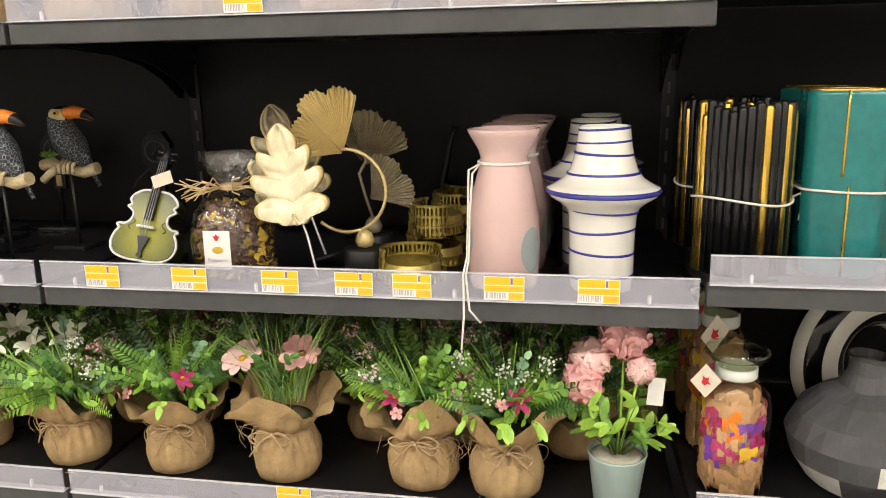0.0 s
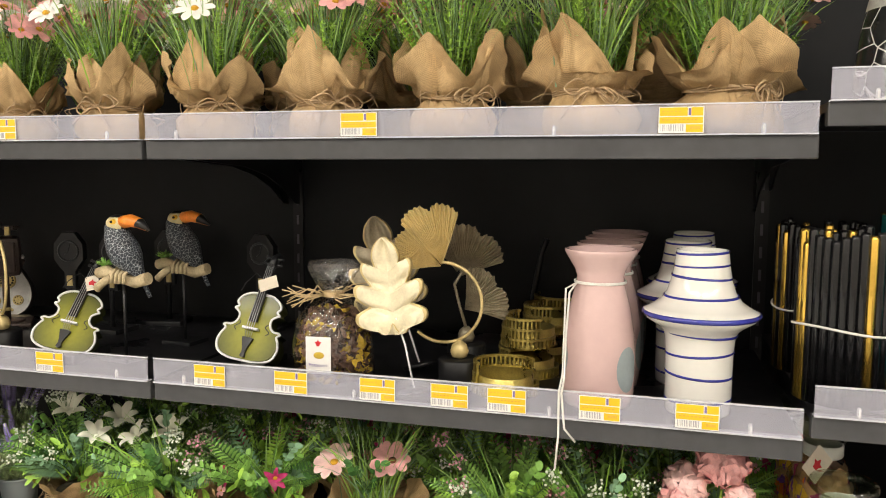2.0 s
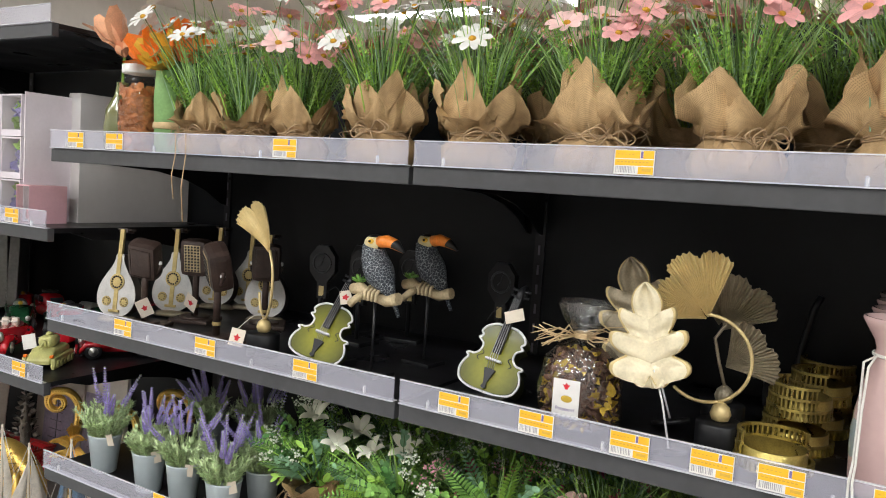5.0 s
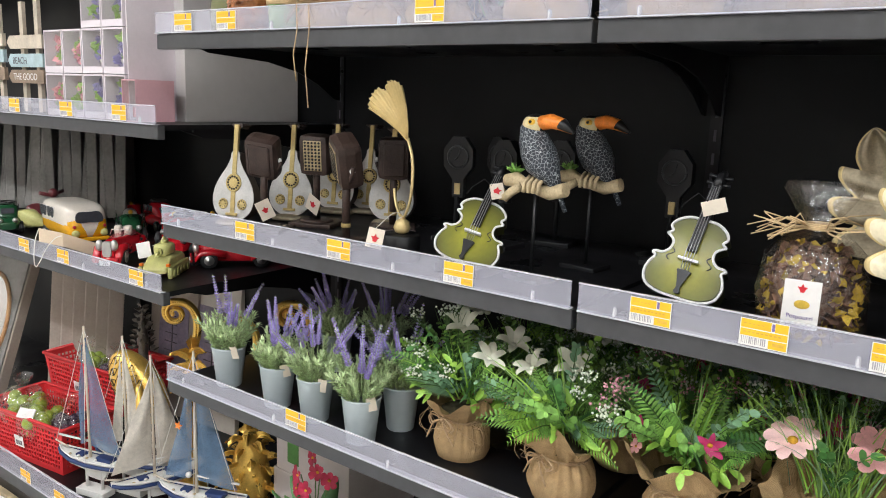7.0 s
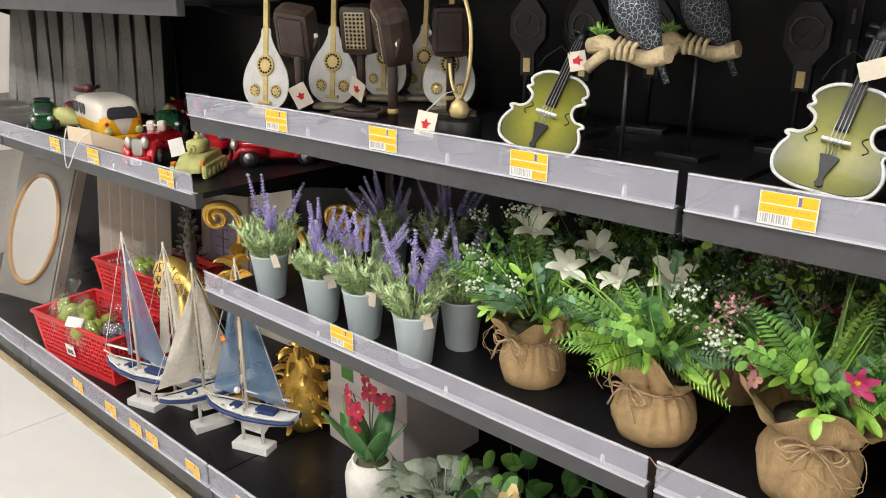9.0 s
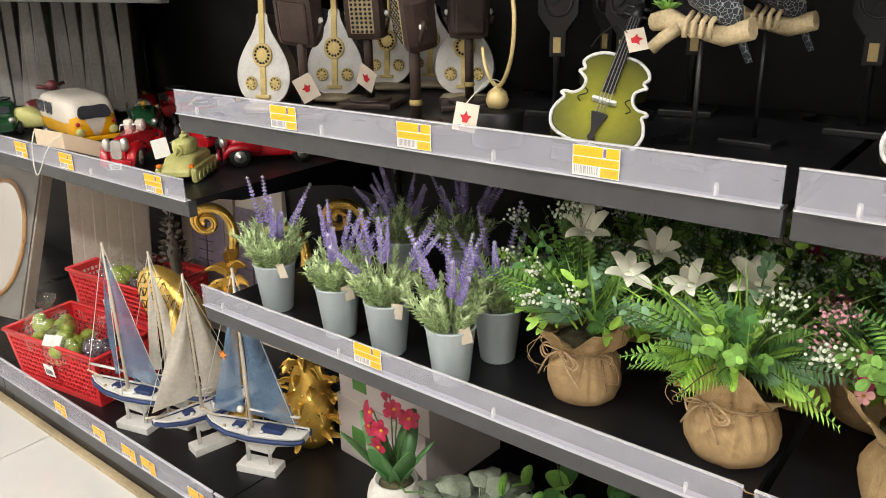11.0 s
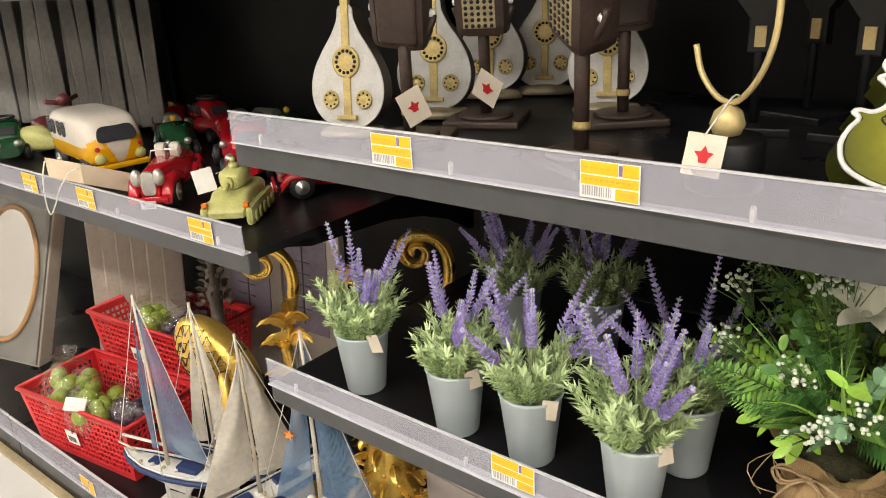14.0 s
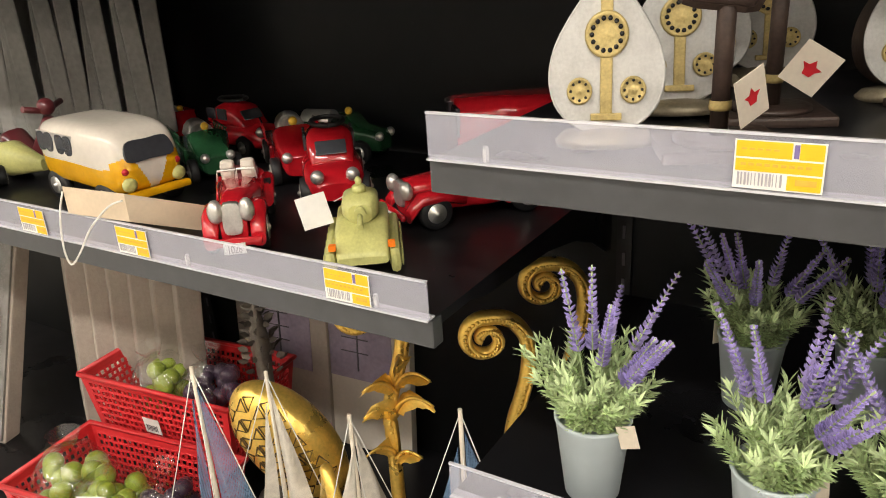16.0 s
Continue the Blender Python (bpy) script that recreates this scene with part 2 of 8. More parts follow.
# ---- structure: floor, walls, ceiling ----
base_floor = part("floor", boxed(-6, 5, -2.6, 7.0, -0.05, -0.003), GROUT)
tagged(base_floor, "glossy cream floor tiles with dark joints", "floor", kind="structure")
TILE = 0.593
tile_bm = boxed(0.0015, TILE - 0.0015, 0.0015, TILE - 0.0015, -0.02, 0.0, bevel=0.0008)
tile0 = part("tile", tile_bm, FLOORM, base_floor, loc=pose(-1.752 - 3 * TILE, -0.02 - TILE, 0))
for ix in range(-6, 6):
    for iy in range(-4, 0):
        if (ix, iy) != (-3, -1):
            t2 = new("tile", tile0.data)
            t2.parent = base_floor
            t2.matrix_basis = pose(-1.752 + ix * TILE, -0.02 + iy * TILE, 0)


def wall(name, dims, material, label):
    return tagged(part(name, boxed(*dims), material), label, "wall", kind="structure")


# Unseen wall added to close the aisle, kept pale to bounce light forward.
wall("wall_south", (-6, 5, -2.7, -2.6, -0.05, CEIL + 0.1), BACKW, "plain pale unseen wall added across the aisle, bouncing light")
wall("wall_north", (-6, 5, 7.0, 7.1, -0.05, CEIL + 0.1), WALLM, "plain beige painted shop wall")
wall("wall_west", (-6.1, -6, -2.7, 7.1, -0.05, CEIL + 0.1), BACKW, "plain pale painted shop wall")
wall("wall_east", (5, 5.1, -2.7, 7.1, -0.05, CEIL + 0.1), BACKW, "plain pale painted shop wall")
tagged(part("ceiling", boxed(-6.1, 5.1, -2.7, 7.1, CEIL, CEIL + 0.1), CEILM), "plain warm white shop ceiling", "ceiling", kind="structure")


def ceiling_light(x, y, w, h):
    t = thing("ceiling_light", pose(x, y, CEIL), "long white ceiling light with glowing diffuser", "ceiling light", "ceiling lights")
    bm = bmesh.new()
    for a in ((-w / 2 - .03, w / 2 + .03, -h / 2 - .03, -h / 2), (-w / 2 - .03, w / 2 + .03, h / 2, h / 2 + .03), (-w / 2 - .03, -w / 2, -h / 2, h / 2), (w / 2, w / 2 + .03, -h / 2, h / 2)):
        box(bm, *a, -0.045, 0.0)
    part("frame", bm, WHITE, t)
    part("diffuser", boxed(-w / 2, w / 2, -h / 2, h / 2, -0.03, -0.01), DIFF, t, "glowing white diffuser")


for lx, ly in LAMPS:
    ceiling_light(lx, ly, 1.5, 0.22)
for lx, ly in FAR:
    ceiling_light(lx, ly, 1.6, 0.3)
tagged(part("bulkhead", boxed(-0.75, 0.30, 2.5, 2.75, 1.75, CEIL), WALLM), "beige painted bulkhead hanging from the ceiling", "bulkhead", kind="structure")

# ---- shelving ----
BACK = 0.55


def shelf_unit(name, x0, label):
    """One metre of gondola: back panel, uprights at its ends and the plinth."""
    t = thing(name, pose(x0, 0, 0), label, "shelving unit", "shelving run")
    part("back_panel", boxed(0.004, 0.996, BACK, BACK + 0.02, 0.1, 1.645), PANEL, t, "matt black back panel")
    bm = bmesh.new()
    box(bm, -0.012, 0.012, BACK - 0.006, BACK + 0.03, 0.0, 1.645)
    part("upright", bm, SHELF, t, "black slotted steel upright")
    bm = bmesh.new()
    for i in range(32):
        z = 0.16 + i * 0.045
        box(bm, -0.0025, 0.0025, BACK - 0.0075, BACK - 0.005, z, z + 0.022)
    tagged(part("slot_row", bm, INK, t), kind="stuff")
    return t


def shelf(x0, z, rail=0.04, depth=0.53, edge=0.031, pins=(0.06, 0.36, 0.66, 0.93), y=0.0, bracket=True, w=1.0):
    """A shelf board with folded front edge, end brackets and a clear plastic riser."""
    t = thing("shelf", pose(x0, y, z), "black steel shelf with clear plastic price rail along its front", "shelf", "shelves")
    bm = boxed(0.006, w - 0.006, 0.002, depth, -0.012, 0.0)
    part("board", bm, SHELF, t)
    part("front_edge", boxed(0.004, w - 0.004, -0.004, 0.014, -edge, -0.001, bevel=0.0022), EDGE, t, "dark grey folded steel front edge")
    if bracket:
        for sx in (0.012, w - 0.016):
            bm = bmesh.new()
            plate(bm, [(0.06, -0.012), (0.53, -0.012), (0.53, -0.125), (0.51, -0.122), (0.45, -0.085), (0.38, -0.058), (0.29, -0.040), (0.12, -0.030)], 0.004, m=pose(sx, 0, 0, 0, 0, 90))
            part("bracket", bm, SHELF, t)
    bm = bmesh.new()
    box(bm, 0.006, w - 0.006, -0.0075, -0.0055, 0.0, rail)
    part("price_rail", bm, RAIL, t, "milky clear plastic riser")
    part("rail_lip", boxed(0.006, w - 0.006, -0.0085, -0.005, rail, rail + 0.0018), RAILEDGE, t, "plastic lip whitened as its highlight")
    part("rail_foot", boxed(0.006, w - 0.006, -0.0105, 0.004, 0.0, 0.0018), RAILEDGE, t, "clear plastic foot")
    for p in pins:
        if p < w:
            bm = lathe([(0.003, 0), (0.003, 0.012), (0.002, 0.015), (0.0, 0.0155)], 8, m=pose(p, -0.003, 0.0))
            part("pin", bm, PEG, t, "small clear pin")
    return t


def price_tag(x, z, y=-0.009, w=0.057, h=0.034, tilt=0.0):
    t = thing("price_tag", pose(x, y, z, tilt, 0, rnd.uniform(-0.6, 0.6)), "yellow and white printed shelf price tag on the rail", "price tag", "price tags")
    part("card", boxed(0, w, -0.0006, 0.0, 0, h), WHITE, t)
    bm = bmesh.new()
    for a in ((0.02, 0.64, 0.655, 0.98), (0.72, 0.98, 0.655, 0.98), (0.02, 0.98, 0.365, 0.615), (0.61, 0.98, 0.03, 0.325)):
        box(bm, w * a[0], w * a[1], -0.0010, -0.0006, h * a[2], h * a[3])
    part("print_field", bm, YEL, t, "yellow printed fields")
    bm = bmesh.new()
    for i in range(13):
        x0 = w * (0.05 + 0.04 * i)
        box(bm, x0, x0 + w * rnd.choice((0.01, 0.018, 0.025)), -0.0010, -0.0006, h * 0.07, h * 0.33)
    tagged(part("barcode", bm, BARM, t, "grey barcode"), kind="stuff")
    bm = bmesh.new()
    for i in range(9):
        x0 = w * (0.08 + 0.09 * i)
        box(bm, x0, x0 + w * 0.06, -0.0013, -0.0010, h * 0.48, h * 0.54)
        if i < 5:
            box(bm, x0, x0 + w * 0.06, -0.0013, -0.0010, h * 0.8, h * 0.84)
    box(bm, w * 0.70, w * 0.93, -0.0013, -0.0010, h * 0.14, h * 0.26)
    tagged(part("print", bm, OCHRE, t, "small unreadable print"), kind="stuff")
    part("mark", boxed(w * 0.66, w * 0.715, -0.0013, -0.0008, h * 0.68, h * 0.95), INKB, t)
    return t


UP, MID, LOW, BASE = 1.322, 0.924, 0.567, 0.125
TOY, BOXS, CTOP = 0.765, 1.134, 1.608
DUP, DMID, DLOW = 1.363, 0.957, 0.610
for nm, x0 in (("a", 0.0), ("b", -1.0), ("c", -2.0), ("d", 1.0), ("e", -3.0)):
    shelf_unit("shelving_unit", x0, "black steel gondola shelving unit with back panel")
for x0 in (0.0, -1.0):
    for z in (UP, MID, LOW):
        shelf(x0, z)
for x0 in (-2.0, -3.0):
    for z in (TOY, BOXS, CTOP):
        shelf(x0, z)
for z in (DUP, DMID, DLOW):
    shelf(1.0, z)
for x0 in (-3.0, -2.0, -1.0, 0.0, 1.0):
    t = thing("base_shelf", pose(x0, 0, 0), "deep black bottom shelf with price rail close to the floor", "shelf", "bottom shelves")
    part("board", boxed(0.002, 0.998, -0.03, 0.55, BASE - 0.02, BASE), SHELF, t)
    part("front_edge", boxed(0.002, 0.998, -0.036, -0.022, 0.055, BASE - 0.001, bevel=0.002), EDGE, t, "dark grey steel front edge")
    part("kick_plate", boxed(0.002, 0.998, -0.022, -0.016, 0.0, 0.055), SHELF, t)
    part("price_rail", boxed(0.004, 0.996, -0.0425, -0.0405, 0.105, 0.163, m=None), RAIL, t, "milky clear plastic price rail")
    part("rail_foot", boxed(0.004, 0.996, -0.044, -0.036, 0.102, 0.105), RAILEDGE, t)
    part("rail_lip", boxed(0.004, 0.996, -0.044, -0.039, 0.163, 0.1655), RAILEDGE, t, "plastic lip whitened as its highlight")
tagged(part("skirting_trim", boxed(-3.0, 2.0, -0.042, -0.0225, 0.0, 0.012, bevel=0.003), TRIM), "beige sealing strip along the shelf foot", "trim", kind="structure")

for x in (0.084, 0.228, 0.372, 0.485, 0.571, 0.703, 0.833, -0.743, -0.489, -0.229):
    price_tag(x, MID + 0.003)
for x in (0.345, 0.799, -0.303, -0.925, -0.79):
    price_tag(x, UP + 0.003)
for x in (-1.455, -1.128, -1.66):
    price_tag(x, TOY + 0.003)
for x in (-0.598, 0.372):
    price_tag(x, LOW + 0.009)
for x in (-1.66, -1.40, -1.17):
    price_tag(x, BOXS + 0.004)
price_tag(1.03, DLOW + 0.003)
for x in (-1.668, -1.48, -1.35, -1.27, -1.09, -0.89):
    price_tag(x, 0.108, y=-0.044)

# ---- plants ----
BURLAP = weave("burlap", (0.53, 0.365, 0.185), 800, 0.66)
TWINE = mat("jute_twine", (0.46, 0.32, 0.18), 0.9, var=0.3, scale=120, bump=0.6, bscale=400)
FERN = mat("fern_green", (0.22, 0.42, 0.085), 0.45, var=0.3, scale=30, islands=0.35, sub=0.05)
DEEP = mat("deep_green_leaf", (0.075, 0.19, 0.045), 0.42, var=0.25, scale=30, islands=0.3)
LIME = mat("lime_green_leaf", (0.33, 0.55, 0.08), 0.42, var=0.22, scale=30, islands=0.25, sub=0.05)
EUC = mat("grey_green_leaf", (0.21, 0.37, 0.21), 0.5, var=0.2, scale=30, islands=0.25)
GRASS = mat("grass_green", (0.29, 0.45, 0.14), 0.45, var=0.25, scale=20, islands=0.4)
BLUEGR = mat("blue_green_grass", (0.28, 0.42, 0.25), 0.5, var=0.2, scale=20, islands=0.35)
STEM = mat("plant_stem", (0.10, 0.18, 0.05), 0.6, var=0.3, scale=60)
BUDW = mat("white_buds", (0.66, 0.70, 0.58), 0.5, islands=0.15)
BUDP = mat("pink_buds", (0.62, 0.30, 0.36), 0.5, islands=0.2)
PINK = mat("pink_petal", (0.82, 0.42, 0.41), 0.55, var=0.18, scale=60, islands=0.2)
PINKL = mat("pale_pink_petal", (0.86, 0.57, 0.54), 0.55, var=0.15, scale=60, islands=0.15)
MAGENTA = mat("magenta_petal", (0.50, 0.035, 0.15), 0.5, var=0.2, scale=60, islands=0.2)
CREAM = mat("cream_petal", (0.80, 0.80, 0.66), 0.5, var=0.08, scale=50, islands=0.06)
WPETAL = mat("white_petal", (0.82, 0.82, 0.78), 0.5, var=0.06, scale=50, islands=0.05)
ORANGE = mat("orange_petal", (0.92, 0.21, 0.008), 0.45, var=0.25, scale=45, islands=0.2)
YELLOWP = mat("yellow_petal", (0.82, 0.50, 0.04), 0.45, var=0.2, scale=45, islands=0.15)
PEACH = mat("peach_petal", (0.80, 0.42, 0.24), 0.45, var=0.2, scale=45, islands=0.15)
POLLEN = mat("pollen_yellow", (0.55, 0.30, 0.02), 0.8, var=0.3, scale=200)
DARKEYE = mat("flower_eye", (0.16, 0.07, 0.03), 0.8, var=0.3, scale=200)
LAVP = mat("lavender_floret", (0.50, 0.41, 0.80), 0.6, var=0.2, scale=60, islands=0.3)
LAVL = mat("lavender_leaf", (0.54, 0.66, 0.35), 0.6, var=0.2, scale=40, islands=0.3)
LAVPOT = mat("grey_blue_pot", (0.46, 0.52, 0.54), 0.5, var=0.05, scale=10, bump=0.05, bscale=200)
SOILM = mat("moss_soil", (0.10, 0.09, 0.05), 0.95, var=0.4, scale=60, bump=0.8, bscale=150, dist=0.004)
STONEC = mat("grey_plaster_top", (0.50, 0.46, 0.38), 0.9, var=0.2, scale=90, bump=0.6, bscale=250)
ORANGEM = [FERN, DEEP, LIME, EUC, GRASS, BLUEGR, STEM, BUDW, BUDP, LAVP, LAVL]
IX = {m.name: i for i, m in enumerate(ORANGEM)}
I_FERN, I_DEEP, I_LIME, I_EUC, I_GRASS, I_BLUE, I_STEM, I_BW, I_BP, I_LP, I_LL = range(11)


def bend(p, d, length, droop, n=6):
    """Points along a stalk that starts at p in the direction d and droops."""
    p, d = Vector(p), Vector(d).normalized()
    out = [p.copy()]
    for i in range(n):
        p = p + d * (length / n)
        d = (d + Vector((0, 0, -droop / n))).normalized()
        out.append(p.copy())
    return out


def ray_dir(rg, spread, lift=1.0):
    a = rg.uniform(0, 2 * math.pi)
    s = spread * math.sqrt(rg.random())
    return Vector((math.cos(a) * s, math.sin(a) * s, lift))


def across(d, rg):
    v = Vector((rg.uniform(-1, 1), rg.uniform(-1, 1), rg.uniform(-0.3, 0.3)))
    c = d.cross(v)
    return c.normalized() if c.length > 1e-4 else Vector((1, 0, 0))


def frond(bm, p, d, length, rg, mi=0, leaf=0.03, n=11, droop=0.7):
    pts = bend(p, d, length, droop, n)
    side = across(Vector(d), rg)
    tube(bm, pts, 0.0009, 3, mi=I_STEM)
    for i in range(2, n + 1):
        u = i / n
        w = leaf * math.sin(math.pi * (0.12 + 0.85 * u)) + 0.003
        dd = (pts[i] - pts[i - 1]).normalized()
        for s in (-1, 1):
            tip = (side * s + dd * 0.45 + Vector((0, 0, 0.12))).normalized()
            strip(bm, [pts[i], pts[i] + tip * w * 0.5, pts[i] + tip * w + Vector((0, 0, -0.1 * w))], w * 0.34, dd, 0.15, mi)


def sprig(bm, p, d, length, rg, mi=3, leaf=0.018, n=7, droop=0.5, rounder=True):
    pts = bend(p, d, length, droop, n)
    tube(bm, pts, 0.0009, 3, mi=I_STEM)
    for i in range(2, n + 1):
        for s in range(2):
            dd = (pts[i] - pts[i - 1]).normalized()
            o = across(dd, rg)
            tip = (o + dd * 0.6).normalized()
            w = leaf * rg.uniform(0.7, 1.15)
            sd = tip.cross(dd + Vector((0.01, 0, 0)))
            strip(bm, [pts[i], pts[i] + tip * w * 0.18, pts[i] + tip * w * 0.42, pts[i] + tip * w * 0.68, pts[i] + tip * w * 0.88, pts[i] + tip * w], w * (0.78 if rounder else 0.42), sd, 0.14, mi, shape=lambda u: math.sin(math.pi * min(0.985, 0.1 + 0.9 * u)) ** (0.6 if rounder else 0.9))


def buds(bm, p, d, length, rg, mi=7, n=22, size=0.0023, spread=0.017):
    pts = bend(p, d, length, 0.3, 5)
    tube(bm, pts, 0.0009, 3, mi=I_STEM)
    for k in range(n):
        q = pts[-1] + Vector((rg.gauss(0, spread * .5), rg.gauss(0, spread * .5), rg.uniform(-0.2, 1) * spread))
        tube(bm, [pts[-2], q], 0.0005, 3, mi=I_STEM)
        r = bmesh.ops.create_icosphere(bm, subdivisions=1, radius=size * rg.uniform(0.7, 1.2), matrix=Matrix.Translation(q))
        for v in r["verts"]:
            for f in v.link_faces:
                f.material_index, f.smooth = mi, True


def grass(bm, p, n, length, rg, spread=0.5, width=0.0035, mats=(4, 5), droop=0.45):
    for k in range(n):
        d = ray_dir(rg, spread)
        q = Vector(p) + Vector((rg.gauss(0, .016), rg.gauss(0, .016), 0)) + Vector((d.x, d.y, 0)) * 0.02
        strip(bm, bend(q, d, length * rg.uniform(0.6, 1.1), droop * rg.uniform(0.3, 1.8), 7), width * rg.uniform(0.7, 1.3), across(d, rg), 0.2, rg.choice(mats),
              shape=lambda u: (1 - u) ** 0.5 * 0.9 + 0.1)


def feathery(bm, p, d, length, rg, mi=2):
    pts = bend(p, d, length, 0.3, 14)
    tube(bm, pts, 0.0008, 3, mi=mi)
    for i in range(2, 15):
        for k in range(7):
            o = (across((pts[i] - pts[i - 1]).normalized(), rg) + Vector((0, 0, 0.5))).normalized()
            w = rg.uniform(0.008, 0.018)
            strip(bm, [pts[i], pts[i] + o * w * .5, pts[i] + o * w], 0.0034, Vector((o.y, -o.x, 0.1)), 0.0, mi)


def flower(parent, at, d, rg, material, size=0.03, n=8, cup=0.35, eye=None, label="", broad=0.75, name="flower", pointed=False):
    """A daisy or cosmos head: a ring of petals of its own and the eye as a sub-part."""
    d = Vector(d).normalized()
    a = d.orthogonal().normalized()
    b = d.cross(a)
    bm = bmesh.new()
    turn = rg.uniform(0, 6)
    for k in range(n):
        t = turn + 2 * math.pi * k / n + rg.uniform(-0.1, 0.1)
        o = math.cos(t) * a + math.sin(t) * b
        s = size * rg.uniform(0.85, 1.1)
        up = cup * rg.uniform(0.6, 1.4)
        strip(bm, [d * 0.001 * (k % 2), o * s * 0.2 + d * up * s * 0.2, o * s * 0.42 + d * up * s * 0.36, o * s * 0.65 + d * up * s * 0.47, o * s * 0.86 + d * up * s * 0.5, o * s + d * up * s * 0.44], s * broad, o.cross(d), 0.10, 0,
              shape=lambda u: ((0.35, 0.85, 1.0, 0.88, 0.55, 0.08) if pointed else (0.22, 0.48, 0.8, 1.0, 0.92, 0.34))[round(u * 5)])
    ob = part(name, bm, material, parent, label, loc=Matrix.Translation(at))
    eb = bmesh.new()
    bmesh.ops.create_icosphere(eb, subdivisions=2, radius=size * 0.2, matrix=Matrix.Translation(d * size * 0.06) @ Matrix.Diagonal((1, 1, 0.8, 1)))
    part("flower_eye", eb, eye or POLLEN, ob)
    return ob


def burlap_wrap(parent, r, h, flare, rg, tips=4, tall=0.45, phase=None, crumple=1.75, reach=0.42):
    """Cloth tied round a pot: belly, tied neck, and a crumpled collar whose corners stand up or fold out."""
    bm = bmesh.new()
    uv = bm.loops.layers.uv.verify()
    seg = 96
    phase = rg.uniform(0, 6.28) if phase is None else phase
    corners = [(phase + 2 * math.pi * (k + (rg.uniform(-0.16, 0.16) if k else 0)) / tips, rg.uniform(0.6, 1.15) if k else 1.0, rg.uniform(0.55, 0.85), rg.uniform(-0.25, 0.9)) for k in range(tips)]
    prof = [(0.72, 0.0), (0.88, 0.03), (0.98, 0.15), (1.01, 0.28), (0.98, 0.40), (0.90, 0.50), (0.80, 0.57), (0.745, 0.61), (0.79, 0.655), (0.90, 0.70), (0.99, 0.76), (1.02, 0.82), (1.05, 0.88), (1.10, 0.94), (1.14, 1.0)]
    fold = [rg.uniform(-1, 1) for _ in range(9)]
    pleats = [(rg.uniform(0, 6.28), rg.uniform(0.05, 0.13), rg.uniform(0.07, 0.17)) for _ in range(14)]
    rows = []
    for k, (rr, hh) in enumerate(prof):
        row = []
        for i in range(seg):
            a = 2 * math.pi * i / seg
            top = max(0.0, (hh - 0.61) / 0.39)
            tip = lean = 0.0
            for ca, high, wide, out in corners:
                da = abs((a - ca + math.pi) % (2 * math.pi) - math.pi)
                v = high * max(0.0, 1 - da / wide) ** 0.85
                if v > tip:
                    tip, lean = v, out
            crease = 0.0
            for pa, wide, deep in pleats:
                da = abs((a - pa + 0.5 * fold[5] * (hh - 0.6) + math.pi) % (2 * math.pi) - math.pi)
                crease -= deep * max(0.0, 1 - da / wide) * (max(0.0, 1 - abs(hh - 0.61) / 0.30) if hh < 0.61 else 1 - 0.35 * top)
            wr = crease + 0.05 * top * math.sin(5 * a + fold[3] * 3) + 0.045 * math.sin(math.pi * min(1, top * 1.6)) * math.sin(3 * a + 4 * fold[6])
            wr += crumple * (0.03 + 0.16 * top) * noise.noise(Vector((2.2 * math.cos(a), 2.2 * math.sin(a), hh * 6 + fold[4] * 9)))
            wr += crumple * 0.07 * top * noise.noise(Vector((6 * math.cos(a), 6 * math.sin(a), hh * 14 + fold[7] * 9)))
            wr += crumple * 0.045 * (1 - top) * min(1, hh * 5) * noise.noise(Vector((7 * math.cos(a), 7 * math.sin(a), hh * 3.5 + fold[2] * 9)))
            wr -= 0.035 * max(0.0, 1 - abs(hh - 0.5) / 0.35) * (0.5 + 0.5 * math.sin(19 * a + 5 * fold[1] + 3 * hh)) ** 2
            rad = r * (rr + wr + (flare - 0.12) * top + reach * lean * tip * top ** 2.0)
            z = h * (hh + tall * tip * top ** 1.5 * (1 - 0.35 * max(0.0, lean)) - 0.10 * top * max(0.0, 0.5 - tip) + 0.05 * top * noise.noise(Vector((3 * math.cos(a), 3 * math.sin(a), fold[8] * 7))))
            curl = 0.20 * top ** 4 * max(0.0, 1 - 2 * tip) * r
            row.append(bm.verts.new(((rad + curl) * math.cos(a), (rad + curl) * math.sin(a), z - curl * 0.7)))
        rows.append(row)
    for k, (lo, hi) in enumerate(zip(rows, rows[1:])):
        for i in range(seg):
            j = (i + 1) % seg
            f = bm.faces.new((lo[i], lo[j], hi[j], hi[i]))
            f.smooth = True
            for lp, (u, v) in zip(f.loops, ((i, k), (i + 1, k), (i + 1, k + 1), (i, k + 1))):
                lp[uv].uv = (2 * math.pi * r * u / seg, h * 1.2 * prof[v][1])
    bm.faces.new(rows[0][::-1])
    return part("burlap_wrap", bm, BURLAP, parent, "loosely gathered coarse burlap cloth")


